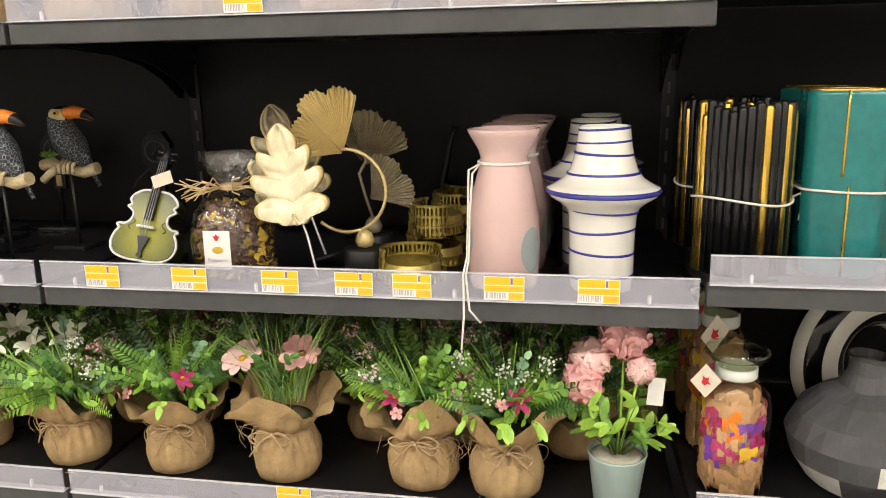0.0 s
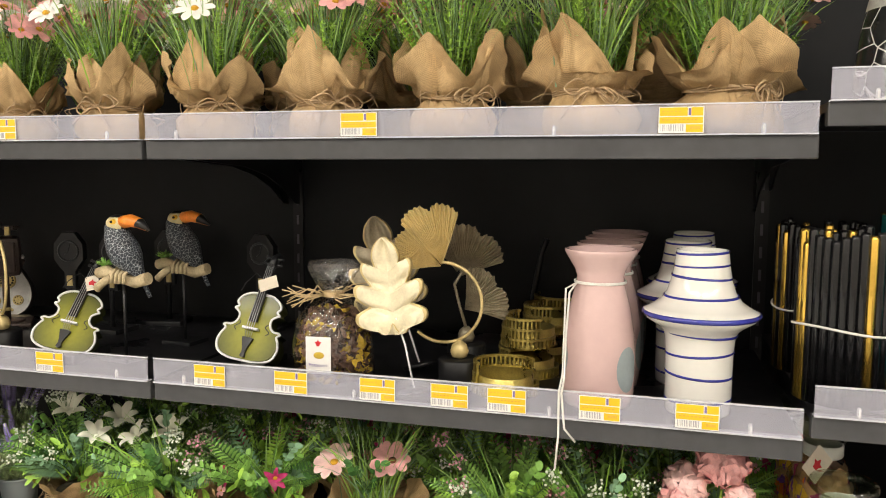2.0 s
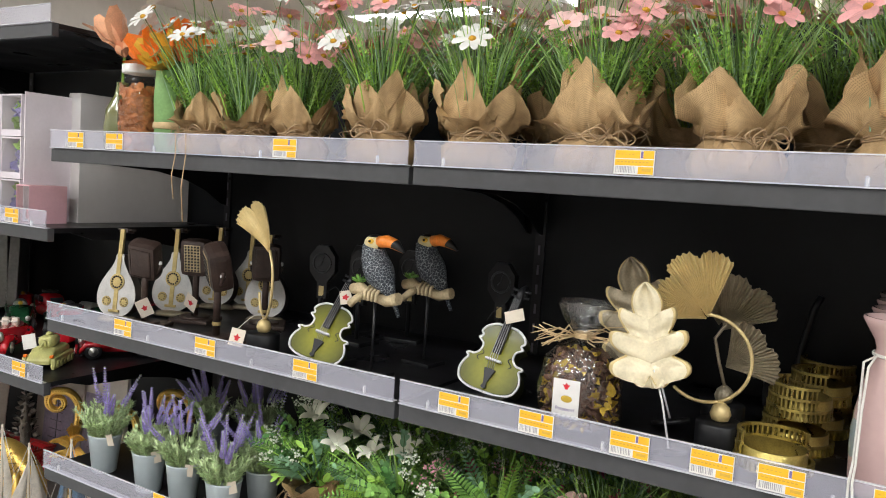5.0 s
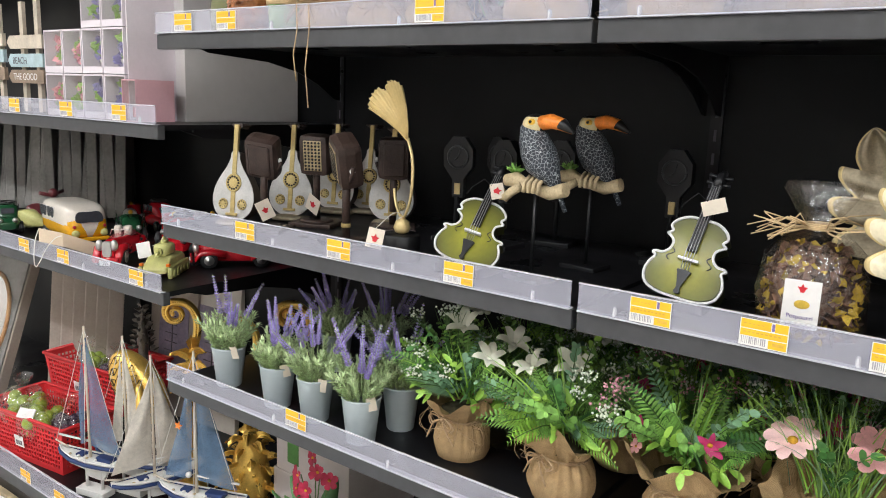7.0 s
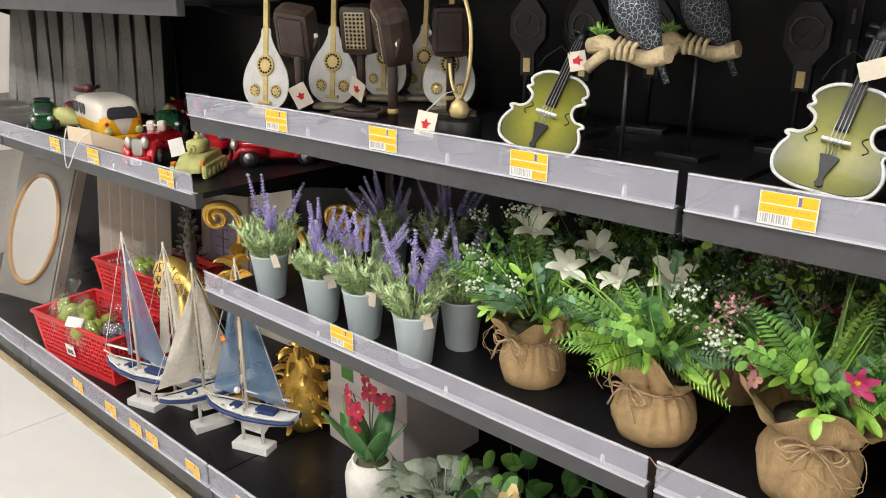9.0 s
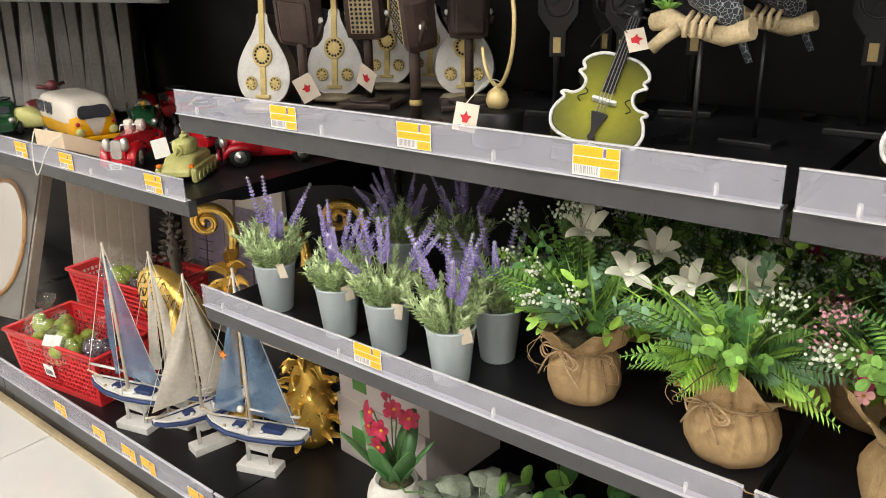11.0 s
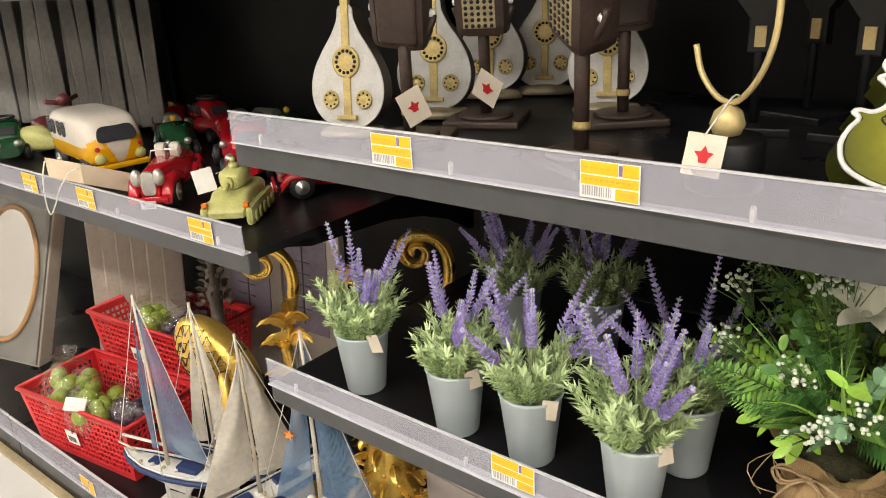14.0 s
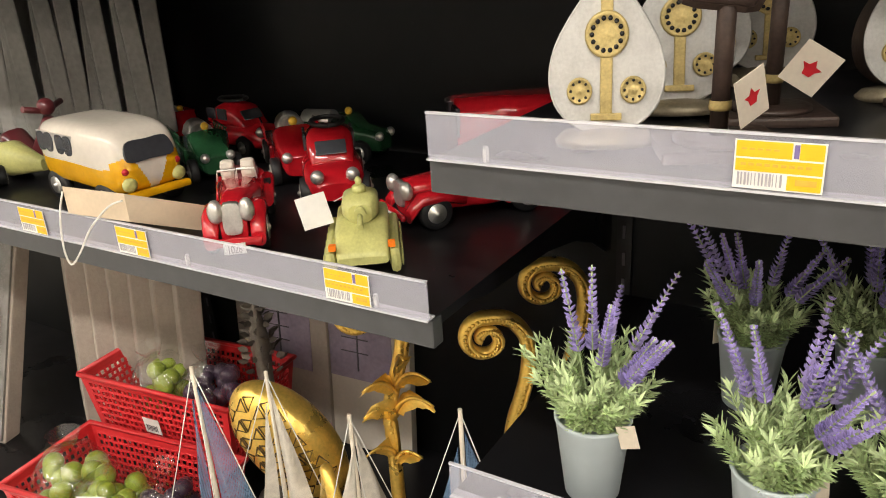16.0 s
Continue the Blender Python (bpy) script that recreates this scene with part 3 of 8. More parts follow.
def twine(parent, r, z, rg, face=-1.5, bow=True):
    bm = bmesh.new()
    for q in range(3):
        tube(bm, [(1.02 * r * math.cos(a), 1.02 * r * math.sin(a), z + 0.002 * (q - 1) + 0.002 * math.sin(3 * a + q)) for a in [2 * math.pi * i / 28 for i in range(29)]], 0.0012, 5)
    if bow:
        c = Vector((r * 1.06 * math.cos(face), r * 1.06 * math.sin(face), z))
        o = Vector((math.cos(face), math.sin(face), 0))
        s = Vector((-o.y, o.x, 0))
        bmesh.ops.create_icosphere(bm, subdivisions=1, radius=0.005, matrix=Matrix.Translation(c + o * 0.002))
        for sg in (-1, 1):
            for q in range(2):
                w, dz = rg.uniform(0.025, 0.045), rg.uniform(-0.006, 0.012)
                tube(bm, flowing([c, c + s * sg * w * .5 + o * .010 + Vector((0, 0, .008 + dz)), c + s * sg * w + o * .006 + Vector((0, 0, dz - .004)),
                                  c + s * sg * w * .7 + o * .008 + Vector((0, 0, dz - .014)), c + s * sg * .006 + o * .004]), 0.0015, 5)
            w = rg.uniform(0.02, 0.05)
            tube(bm, flowing([c, c + s * sg * w * .4 + o * .012 + Vector((0, 0, -.008)), c + s * sg * w + o * .012 + Vector((0, 0, -0.03 - rg.random() * .015))]), 0.0015, 5)
    for q in range(11):
        a = face + rg.uniform(-1.5, 1.5)
        b = Vector((r * math.cos(a), r * math.sin(a), z))
        o = Vector((math.cos(a), math.sin(a), 0))
        tube(bm, flowing([b, b + o * .014 + Vector((rg.uniform(-.02, .02), 0, rg.uniform(-.01, .025))), b + o * .016 + Vector((rg.uniform(-.03, .03), 0, rg.uniform(-.03, .01))), b + o * .012 + Vector((rg.uniform(-.03, .03), 0, rg.uniform(-.05, -.01)))]), 0.0007, 3)
    return part("twine", bm, TWINE, parent, "jute string tied in a bow")


def foliage(parent, build):
    bm = bmesh.new()
    build(bm)
    return part("foliage", bm, ORANGEM, parent)


def low_plant(m, seed, style, r=0.062, h=0.105, label=""):
    """Artificial mixed greenery in a burlap bag. style: lily, fern, pinkfern, grass, mixed."""
    rg = random.Random(seed)
    t = thing("potted_plant", m, label, "potted plant", "burlap potted plants")
    tall = {"grass": 0.34, "fern": 0.22, "lily": 0.14}.get(style, 0.26)
    burlap_wrap(t, r, h, 0.36 if style != "lily" else 0.3, rg, tips=rg.choice((3, 4)), tall=tall, phase=-1.57 if style == "grass" else None)
    twine(t, r * 0.78, h * 0.63, rg, face=-1.57 + rg.uniform(-0.7, 0.7))
    part("soil", lathe([(r * 0.8, h * 0.72), (r * 0.4, h * 0.8), (0.0, h * 0.8)], 18), SOILM, t)
    z0 = h * 0.96

    def grow(bm):
        if style == "grass":
            grass(bm, (0, 0, z0), 120, 0.18, rg, 0.55, 0.0026, (4, 5, 2), 0.8)
            for k in range(5):
                sprig(bm, (rg.uniform(-.02, .02), rg.uniform(-.02, .02), z0), ray_dir(rg, .6), 0.12, rg, I_DEEP, 0.014)
            return
        for k in range(34):
            d = ray_dir(rg, 1.45, 0.95)
            frond(bm, Vector((d.x, d.y, 0)) * 0.012 + Vector((0, 0, z0)), d, rg.uniform(0.09, 0.165), rg, rg.choice((I_FERN, I_FERN, I_FERN, I_LIME, I_EUC, I_DEEP)), 0.021, 19, 0.5)
        for k in range(22):
            d = ray_dir(rg, 1.1, 1.0)
            sprig(bm, Vector((d.x, d.y, 0)) * 0.015 + Vector((0, 0, z0)), d, rg.uniform(0.08, 0.18), rg, rg.choice((I_EUC, I_LIME, I_FERN, I_FERN, I_DEEP)), 0.0135, 12)
        for k in range(18):
            d = ray_dir(rg, 1.5, 0.6)
            sprig(bm, Vector((d.x, d.y, 0)) * 0.02 + Vector((0, 0, z0)), d, rg.uniform(0.05, 0.09), rg, I_LIME, 0.026, 4, 0.4, False)
        for k in range(11):
            d = ray_dir(rg, 1.2, 0.9)
            buds(bm, Vector((d.x, d.y, 0)) * 0.02 + Vector((0, 0, z0)), d, rg.uniform(0.10, 0.17), rg, I_BW if style in ("lily", "fern") else rg.choice((I_BP, I_BW)), 24)
        grass(bm, (0, 0, z0), 40, 0.16, rg, 0.8, 0.0034, (4, 2, 0), 0.5)
        if style == "fern":
            for k in range(14):
                d = Vector((rg.uniform(-1.4, 1.4), -rg.uniform(0.3, 1.2), 0.55))
                frond(bm, (0, -0.01, z0), d, rg.uniform(0.10, 0.15), rg, rg.choice((I_FERN, I_LIME)), 0.021, 18)

    foliage(t, grow)
    if style == "lily":
        for px, py, pz in ((0.055, -0.05, 0.205), (0.085, 0.0, 0.22), (0.0, -0.015, 0.245)):
            flower(t, (px, py, pz), (px * 4, -0.5, 0.9), rg, CREAM, 0.034, 6, 1.1, CREAM, "cream lily flower", broad=0.52, pointed=True)
    if style == "fern":
        for px, py, pz in ((-0.065, 0.0, 0.205), (0.01, 0.005, 0.225)):
            flower(t, (px, py, pz), (px * 4, -0.6, 0.8), rg, CREAM, 0.034, 6, 1.1, CREAM, "cream lily flower", broad=0.52, pointed=True)
    if style in ("pinkfern", "mixed"):
        for px, py, pz in ((0.045, -0.05, 0.185), (-0.055, -0.03, 0.17)):
            flower(t, (px, py, pz), (px * 8, -1.0, 0.2), rg, MAGENTA, 0.023, 6, 0.9, label="magenta lily flower", broad=0.46, pointed=True)
        for px, py, pz in ((-0.06, -0.05, 0.15), (0.02, -0.06, 0.175)):
            flower(t, (px, py, pz), (px * 5, -1, 0.4), rg, PINK, 0.011, 5, 0.4, label="small pink flower")
    if style == "grass":
        for px, py, pz in ((-0.055, -0.03, 0.215), (0.045, -0.02, 0.225)):
            flower(t, (px, py, pz), (px * 2, -0.62, 0.85), rg, PINKL if px < 0 else PINK, 0.036, 9, 0.3, DARKEYE if px > 0 else POLLEN, "pink cosmos flower", broad=0.52)
    return t


# lower shelves, front row
low_plant(pose(-0.275, 0.13, LOW, 0, 0, 20), 11, "lily", 0.052, 0.122, "artificial eucalyptus and white lilies in a burlap bag")
low_plant(pose(-0.060, 0.115, LOW, 0, 0, 0), 12, "fern", 0.056, 0.125, "artificial fern and white buds in a burlap bag")
low_plant(pose(0.142, 0.115, LOW, 0, 0, 0), 13, "pinkfern", 0.058, 0.138, "artificial greenery with magenta lily in a burlap bag")
low_plant(pose(0.343, 0.115, LOW, 0, 0, 0), 14, "grass", 0.058, 0.142, "artificial grass with pink cosmos in a burlap bag")
low_plant(pose(0.582, 0.125, LOW, 0, 0, 30), 15, "mixed", 0.060, 0.140, "artificial fern and pink lilies in a burlap bag")
low_plant(pose(0.724, 0.115, LOW, 0, 0, -20), 16, "mixed", 0.060, 0.140, "artificial fern and pink lilies in a burlap bag")
# the rows behind
back = [low_plant(pose(-0.17, 0.31, LOW, 0, 0, 60), 21, "lily", 0.06, 0.10, "artificial eucalyptus and white lilies in a burlap bag"),
        low_plant(pose(0.07, 0.30, LOW, 0, 0, 10), 22, "pinkfern", 0.06, 0.105, "artificial greenery with magenta lily in a burlap bag"),
        low_plant(pose(0.26, 0.29, LOW, 0, 0, 10), 23, "mixed", 0.06, 0.105, "artificial fern and pink lilies in a burlap bag")]
for i, (x, y, k, rz) in enumerate(((-0.03, 0.30, 0, 150), (-0.30, 0.36, 0, 230), (0.46, 0.29, 1, 95), (0.655, 0.30, 2, 200), (0.84, 0.27, 1, 220), (0.93, 0.40, 2, 40), (0.17, 0.44, 2, 120),
                                   (0.36, 0.44, 1, 300), (0.56, 0.45, 2, 30), (0.75, 0.45, 1, 140), (-0.12, 0.46, 0, 300), (0.0, 0.45, 1, 10))):
    copy_thing(back[k], pose(x, y, LOW, 0, 0, rz))


CARDM = mat("cream_card_tag", (0.70, 0.62, 0.50), 0.7, var=0.08, scale=30)


def lavender(m, seed, tall=1.0):
    rg = random.Random(seed)
    t = thing("lavender_pot", m, "artificial lavender in a smooth grey-blue plastic pot", "potted plant", "lavender pots")
    part("pot", lathe([(0.026, 0), (0.0275, 0.002), (0.037, 0.086), (0.0385, 0.088), (0.0385, 0.091), (0.035, 0.091), (0.034, 0.075), (0.0, 0.075)], 36), LAVPOT, t)

    def grow(bm):
        for k in range(54):
            d = ray_dir(rg, 0.55)
            L = rg.uniform(0.04, 0.082)
            pts = bend(Vector((d.x, d.y, 0)) * 0.045 + Vector((0, 0, 0.080)), d, L, 0.45, 9)
            tube(bm, pts, 0.0009, 3, mi=I_LL)
            for i in range(1, 10):
                for s in range(8):
                    o = across((pts[i] - pts[i - 1]).normalized(), rg)
                    tip = (o * 0.75 + Vector((d.x, d.y, 1.0)).normalized() * 1.1).normalized()
                    w = rg.uniform(0.010, 0.022)
                    strip(bm, [pts[i], pts[i] + tip * w * .5, pts[i] + tip * w + Vector((0, 0, -.003))], 0.0029, tip.cross(o + Vector((0.01, 0.01, 0))), 0.1, I_LL)

    foliage(t, grow)
    card = part("tag", boxed(0.0, 0.018, 0.0, 0.0008, -0.028, 0.0, bevel=0.0003), CARDM, t, "cream card tag", loc=pose(0.030, -0.022, 0.098, 8, rg.uniform(-20, 20), rg.uniform(0, 50)))
    for k in range(rg.choice((7, 8, 9))):
        d = ray_dir(rg, 0.78)
        bm = bmesh.new()
        pts = bend(Vector((d.x, d.y, 0)) * 0.02 + Vector((0, 0, 0.10)), d, rg.uniform(0.115, 0.155) * tall, 0.15, 12)
        tube(bm, pts, 0.0009, 4, mi=I_LL)
        for i in range(6, 13):
            dd = (pts[i] - pts[i - 1]).normalized()
            w = 0.0100 * (1 - 0.55 * (i - 6) / 6)
            for s in range(9):
                o = across(dd, rg)
                for off in (0, 0.5):
                    q = pts[i - 1].lerp(pts[i], off)
                    strip(bm, [q, q + (o + dd * .5) * w * .5, q + (o + dd * .9) * w * .85], 0.0062, o.cross(dd), 0.2, I_LP)
        part("flower_spike", bm, ORANGEM, t, "violet lavender spike")
    return t


lav_a = lavender(pose(-0.870, 0.068, LOW), 31)
lav_b = lavender(pose(-0.700, 0.060, LOW), 32)
lav_c = lavender(pose(-0.590, 0.062, LOW), 33)
lav_d = lavender(pose(-0.452, 0.048, LOW), 34)
copy_thing(lav_c, pose(-0.435, 0.145, LOW, 0, 0, 140))
copy_thing(lav_b, pose(-0.765, 0.30, LOW, 0, 0, 200))
copy_thing(lav_d, pose(-0.645, 0.335, LOW, 0, 0, 100))


def ranunculus(m):
    rg = random.Random(41)
    t = thing("ranunculus_pot", m, "artificial pink ranunculus in a pale green plastic pot", "potted plant")
    part("pot", lathe([(0.034, 0), (0.035, 0.002), (0.045, 0.082), (0.047, 0.085), (0.044, 0.086), (0.042, 0.078), (0, 0.078)], 40), mat("mint_pot", (0.42, 0.53, 0.50), 0.35, var=0.05), t)
    part("gravel_top", lathe([(0.043, 0.079), (0.03, 0.085), (0.012, 0.083), (0.0, 0.083)], 24), STONEC, t)
    heads = [((0.005, -0.02, 0.285), (0, -0.8, 0.7), 0.037, PINK), ((-0.045, -0.02, 0.245), (-0.5, -0.9, 0.4), 0.033, PINKL), ((-0.055, -0.035, 0.215), (-0.6, -0.9, 0.2), 0.032, PINK), ((0.028, -0.035, 0.238), (0.3, -1, 0.3), 0.022, PINKL)]

    def grow(bm):
        for at, d, s, _ in heads:
            tube(bm, [(at[0] * 0.1, 0.0, 0.08), (at[0] * .5, at[1] * .3, 0.15), at], 0.0022, 5, mi=I_LIME)
        for k in range(24):
            d = ray_dir(rg, 0.8, 0.9)
            sprig(bm, Vector((d.x, d.y, 0)) * .012 + Vector((0, 0, .082)), d, rg.uniform(.05, .15), rg, rg.choice((I_LIME, I_LIME, I_FERN)), 0.034, 3, 0.4, False)

    foliage(t, grow)
    for at, d, s, mt in heads:
        d = Vector(d).normalized()
        bm = bmesh.new()
        a = d.orthogonal().normalized()
        b = d.cross(a)
        for ring in range(7):
            n = 3 + ring
            th = radians(10 + 13.5 * ring)
            rs = s * (0.72 + 0.22 * ring / 6)
            for k in range(n):
                tt = 2 * math.pi * k / n + ring * 1.1
                o = math.cos(tt) * a + math.sin(tt) * b
                q = [o * math.sin(th + e) * rs + d * (math.cos(th + e) * rs * 0.9 + 0.15 * s) for e in (1.0, 0.6, 0.2, -0.12)]
                q[-1] = q[-1] + o * 0.015 * s
                strip(bm, q, 2 * math.pi * rs * max(0.3, math.sin(th)) / n * 1.35, o.cross(d), -0.10, 0, shape=lambda u: (0.6, 1, 1, 0.7)[round(u * 3)])
        fl = part("flower", bm, mt, t, "layered pink ranunculus flower", loc=Matrix.Translation(at))
        eb = bmesh.new()
        bmesh.ops.create_icosphere(eb, subdivisions=2, radius=s * .16, matrix=Matrix.Translation(d * s * .5))
        part("flower_eye", eb, PINKL, fl)
    part("tag", boxed(0.028, 0.052, -0.012, -0.011, 0.175, 0.22, m=pose(0, 0, 0, 0, 4, 0)), WHITE, t, "white paper tag")


ranunculus(pose(0.90, 0.10, LOW))


def tall_plant(m, seed, bloom, r=0.07, h=0.125):
    """Grass with daisies in a burlap wrap with tall corner tips, for the upper shelf."""
    rg = random.Random(seed)
    t = thing("potted_plant", m, "artificial grass with %s daisies in a burlap wrap" % ("pink" if bloom is PINK else "white and pink"), "potted plant", "burlap grass pots")
    burlap_wrap(t, r, h, 0.18, rg, tips=rg.choice((3, 4, 4)), tall=0.85, crumple=1.9, reach=0.30)
    burlap_wrap(t, r * 0.93, h * 0.99, 0.10, rg, tips=rg.choice((3, 4)), tall=0.98, crumple=1.7, reach=0.22)
    twine(t, r * 0.79, h * 0.63, rg, face=-1.57 + rg.uniform(-0.5, 0.5))
    part("soil", lathe([(r * 0.8, h * 0.72), (r * 0.4, h * 0.8), (0.0, h * 0.8)], 18), SOILM, t)
    z0 = h * 0.7

    def grow(bm):
        grass(bm, (0, 0, z0), 190, 0.25, rg, 0.46, 0.0026, (4, 5, 4, 2), 0.75)
        for k in range(22):
            d = ray_dir(rg, 0.85)
            feathery(bm, Vector((d.x, d.y, 0)).normalized() * r * rg.uniform(.3, .75) + Vector((0, 0, h * 0.92)), Vector((d.x * .7, d.y * .7, 1)), rg.uniform(.08, .15), rg, rg.choice((I_LIME, I_FERN)))

    foliage(t, grow)
    for k in range(18):
        d = ray_dir(rg, 0.75)
        pts = bend((0, 0, z0), d, rg.uniform(0.16, 0.29), 0.2, 6)
        bm = bmesh.new()
        tube(bm, [p - pts[-1] for p in pts], 0.0012, 4)
        mt = (rg.choice((PINK, PINKL, PINK)) if bloom is PINK else rg.choice((WPETAL, WPETAL, PINK)))
        fl = flower(t, pts[-1], Vector((d.x * 1.0 + rg.uniform(-.35, .35), d.y - 0.38, 0.85)), rg, mt, rg.uniform(0.026, 0.034), rg.choice((8, 9, 12)) if mt is WPETAL else 8, 0.35,
                    label="white daisy flower" if mt is WPETAL else "pink cosmos flower", broad=0.42 if mt is WPETAL else 0.55)
        part("flower_stem", bm, STEM, fl)
    return t


tall = []
for i, (x, y, rz, r, bl) in enumerate(((-0.605, 0.10, 0, 0.055, WPETAL), (-0.475, 0.10, 40, 0.055, WPETAL), (-0.345, 0.11, 80, 0.056, PINK), (-0.135, 0.10, 10, 0.063, WPETAL), (0.068, 0.10, 55, 0.063, WPETAL),
                                       (0.277, 0.10, 20, 0.063, PINK), (0.490, 0.10, 70, 0.066, PINK), (0.700, 0.10, 0, 0.070, PINK), (0.886, 0.10, 35, 0.069, PINK))):
    tall.append(tall_plant(pose(x, y, UP, 0, 0, rz), 50 + i, bl, r, r * 1.5))
for x, y, k, rz in ((-0.53, 0.27, 1, 100), (-0.24, 0.26, 3, 210), (-0.03, 0.27, 4, 150), (0.17, 0.26, 5, 250), (0.385, 0.27, 6, 130), (0.60, 0.26, 7, 100), (0.80, 0.26, 8, 200), (0.93, 0.30, 6, 300),
                    (-0.40, 0.42, 0, 20), (-0.13, 0.43, 3, 20), (0.08, 0.42, 4, 300), (0.29, 0.43, 7, 60), (0.72, 0.42, 5, 20)):
    copy_thing(tall[k], pose(x, y, UP, 0, 0, rz))

# loose strings that hang from the upper shelf
for x, zz in ((-0.565, 0.09), (-0.535, 0.135)):
    bm = tube(bmesh.new(), [(x, 0.04, UP + .05), (x, -0.012, UP + .043), (x + .004, -0.014, UP), (x - .006, -0.014, UP - zz * .5), (x + .002, -0.014, UP - zz)], 0.0012, 5)
    tagged(part("twine_end", bm, TWINE), "loose jute string hanging over the shelf edge", "string", "loose strings")
for x, y, a, L in ((0.245, 0.045, 20, 0.05), (0.275, 0.03, -30, 0.06), (0.47, 0.05, 200, 0.05), (0.0, 0.04, 170, 0.045), (0.66, 0.04, 60, 0.05)):
    c, s = math.cos(radians(a)), math.sin(radians(a))
    bm = tube(bmesh.new(), [(0, 0, 0.0015), (L * .3 * c - .004 * s, L * .3 * s + .004 * c, 0.0022), (L * .7 * c + .006 * s, L * .7 * s - .006 * c, 0.0016), (L * c, L * s, 0.0022)], 0.0009, 4)
    tagged(part("twine_end", bm, TWINE, loc=pose(x, y, LOW)), "loose pale jute string lying on the shelf", "string", "loose strings")

# ---- middle shelf: ornaments and vases ----
GOLD = mat("satin_gold_paint", (0.62, 0.49, 0.23), 0.42, 0.40, var=0.15, scale=40, bump=0.1, bscale=200, rvar=0.1)
PALEGOLD = mat("pale_gold_leaf", (0.74, 0.66, 0.46), 0.38, 0.20, var=0.15, scale=30, bump=0.5, bscale=120)
DARKGOLD = mat("bronze_and_shaded_gold", (0.34, 0.29, 0.20), 0.42, 0.5, var=0.3, scale=40, bump=0.3, bscale=200)
BRASS = mat("dull_brass", (0.42, 0.34, 0.10), 0.35, 0.85, var=0.35, scale=50, bump=0.2, bscale=200, rvar=0.12)
BLACKP = mat("black_satin", (0.008, 0.008, 0.009), 0.4, var=0.2, scale=30)
OLIVED = mat("dark_olive_lacquer", (0.05, 0.055, 0.008), 0.3, var=0.3, scale=20, coat=0.3)
SILVER = mat("white_edge_paint", (0.75, 0.75, 0.74), 0.4, var=0.15, scale=70, bump=0.3, bscale=150)
CARD = mat("cream_card", (0.72, 0.64, 0.53), 0.7, var=0.08, scale=30)
REDM = mat("red_print", (0.55, 0.02, 0.03), 0.5)
PINKG = mat("pink_glaze", (0.60, 0.42, 0.40), 0.22, var=0.05, scale=12, coat=0.5, bump=0.05, bscale=40)
SPOT = mat("grey_blue_glaze", (0.30, 0.35, 0.36), 0.25, var=0.08, coat=0.4)
WHITEG = mat("white_glaze", (0.74, 0.72, 0.67), 0.16, var=0.04, scale=10, coat=0.5, bump=0.04, bscale=30)
BLUEG = mat("cobalt_glaze", (0.03, 0.035, 0.28), 0.2, var=0.25, scale=40, coat=0.5)
BLACKG = mat("black_glaze", (0.008, 0.008, 0.009), 0.12, var=0.2, coat=0.25, spec=0.4)
GILT = mat("bright_gilding", (0.80, 0.52, 0.10), 0.18, 0.9, var=0.15, scale=50)
TEAL = mat("teal_glaze", (0.012, 0.17, 0.17), 0.16, var=0.2, scale=14, coat=0.6, bump=0.12, bscale=25)
ROPE = mat("white_cord", (0.75, 0.73, 0.68), 0.8, bump=0.5, bscale=500)
FILM = clear_mat("clear_film", 0.11, 0.08, 1.0, 45)
SHEET = clear_mat("flat_clear_film", 0.02, 0.12, 0.25, 9)
GLASSM = clear_mat("clear_glass", 0.03, 0.03, 0.1, 15, (0.96, 0.98, 0.96))
STRAW = mat("raffia", (0.60, 0.44, 0.24), 0.8, var=0.25, scale=60)
LEATHER = mat("dark_brown_resin", (0.045, 0.028, 0.022), 0.45, var=0.4, scale=40, bump=0.3, bscale=120)
MESHG = mat("aged_gold_mesh", (0.42, 0.34, 0.20), 0.5, 0.5, var=0.3, scale=60)
OUDW = mat("distressed_white_paint", (0.52, 0.51, 0.49), 0.45, var=0.2, scale=45, bump=0.3, bscale=90)
OUDG = mat("aged_gilt_relief", (0.50, 0.39, 0.16), 0.45, 0.45, var=0.3, scale=60, bump=0.3, bscale=180)
FEATHER = mat("slate_feather_paint", (0.05, 0.06, 0.075), 0.5, var=0.5, scale=45, bump=0.8, bscale=120, dist=0.003)
BEAK = mat("orange_beak_paint", (0.80, 0.24, 0.03), 0.35, var=0.25, scale=50)
BARK = mat("painted_branch", (0.50, 0.40, 0.24), 0.6, var=0.4, scale=45, bump=0.8, bscale=90, dist=0.003)
DRIED = mat("dried_petals", (0.135, 0.075, 0.05), 0.7, var=0.5, scale=70, islands=0.7, bump=0.5, bscale=150)
DRIEDY = mat("dried_yellow_slices", (0.52, 0.36, 0.04), 0.7, var=0.3, scale=60, islands=0.35)


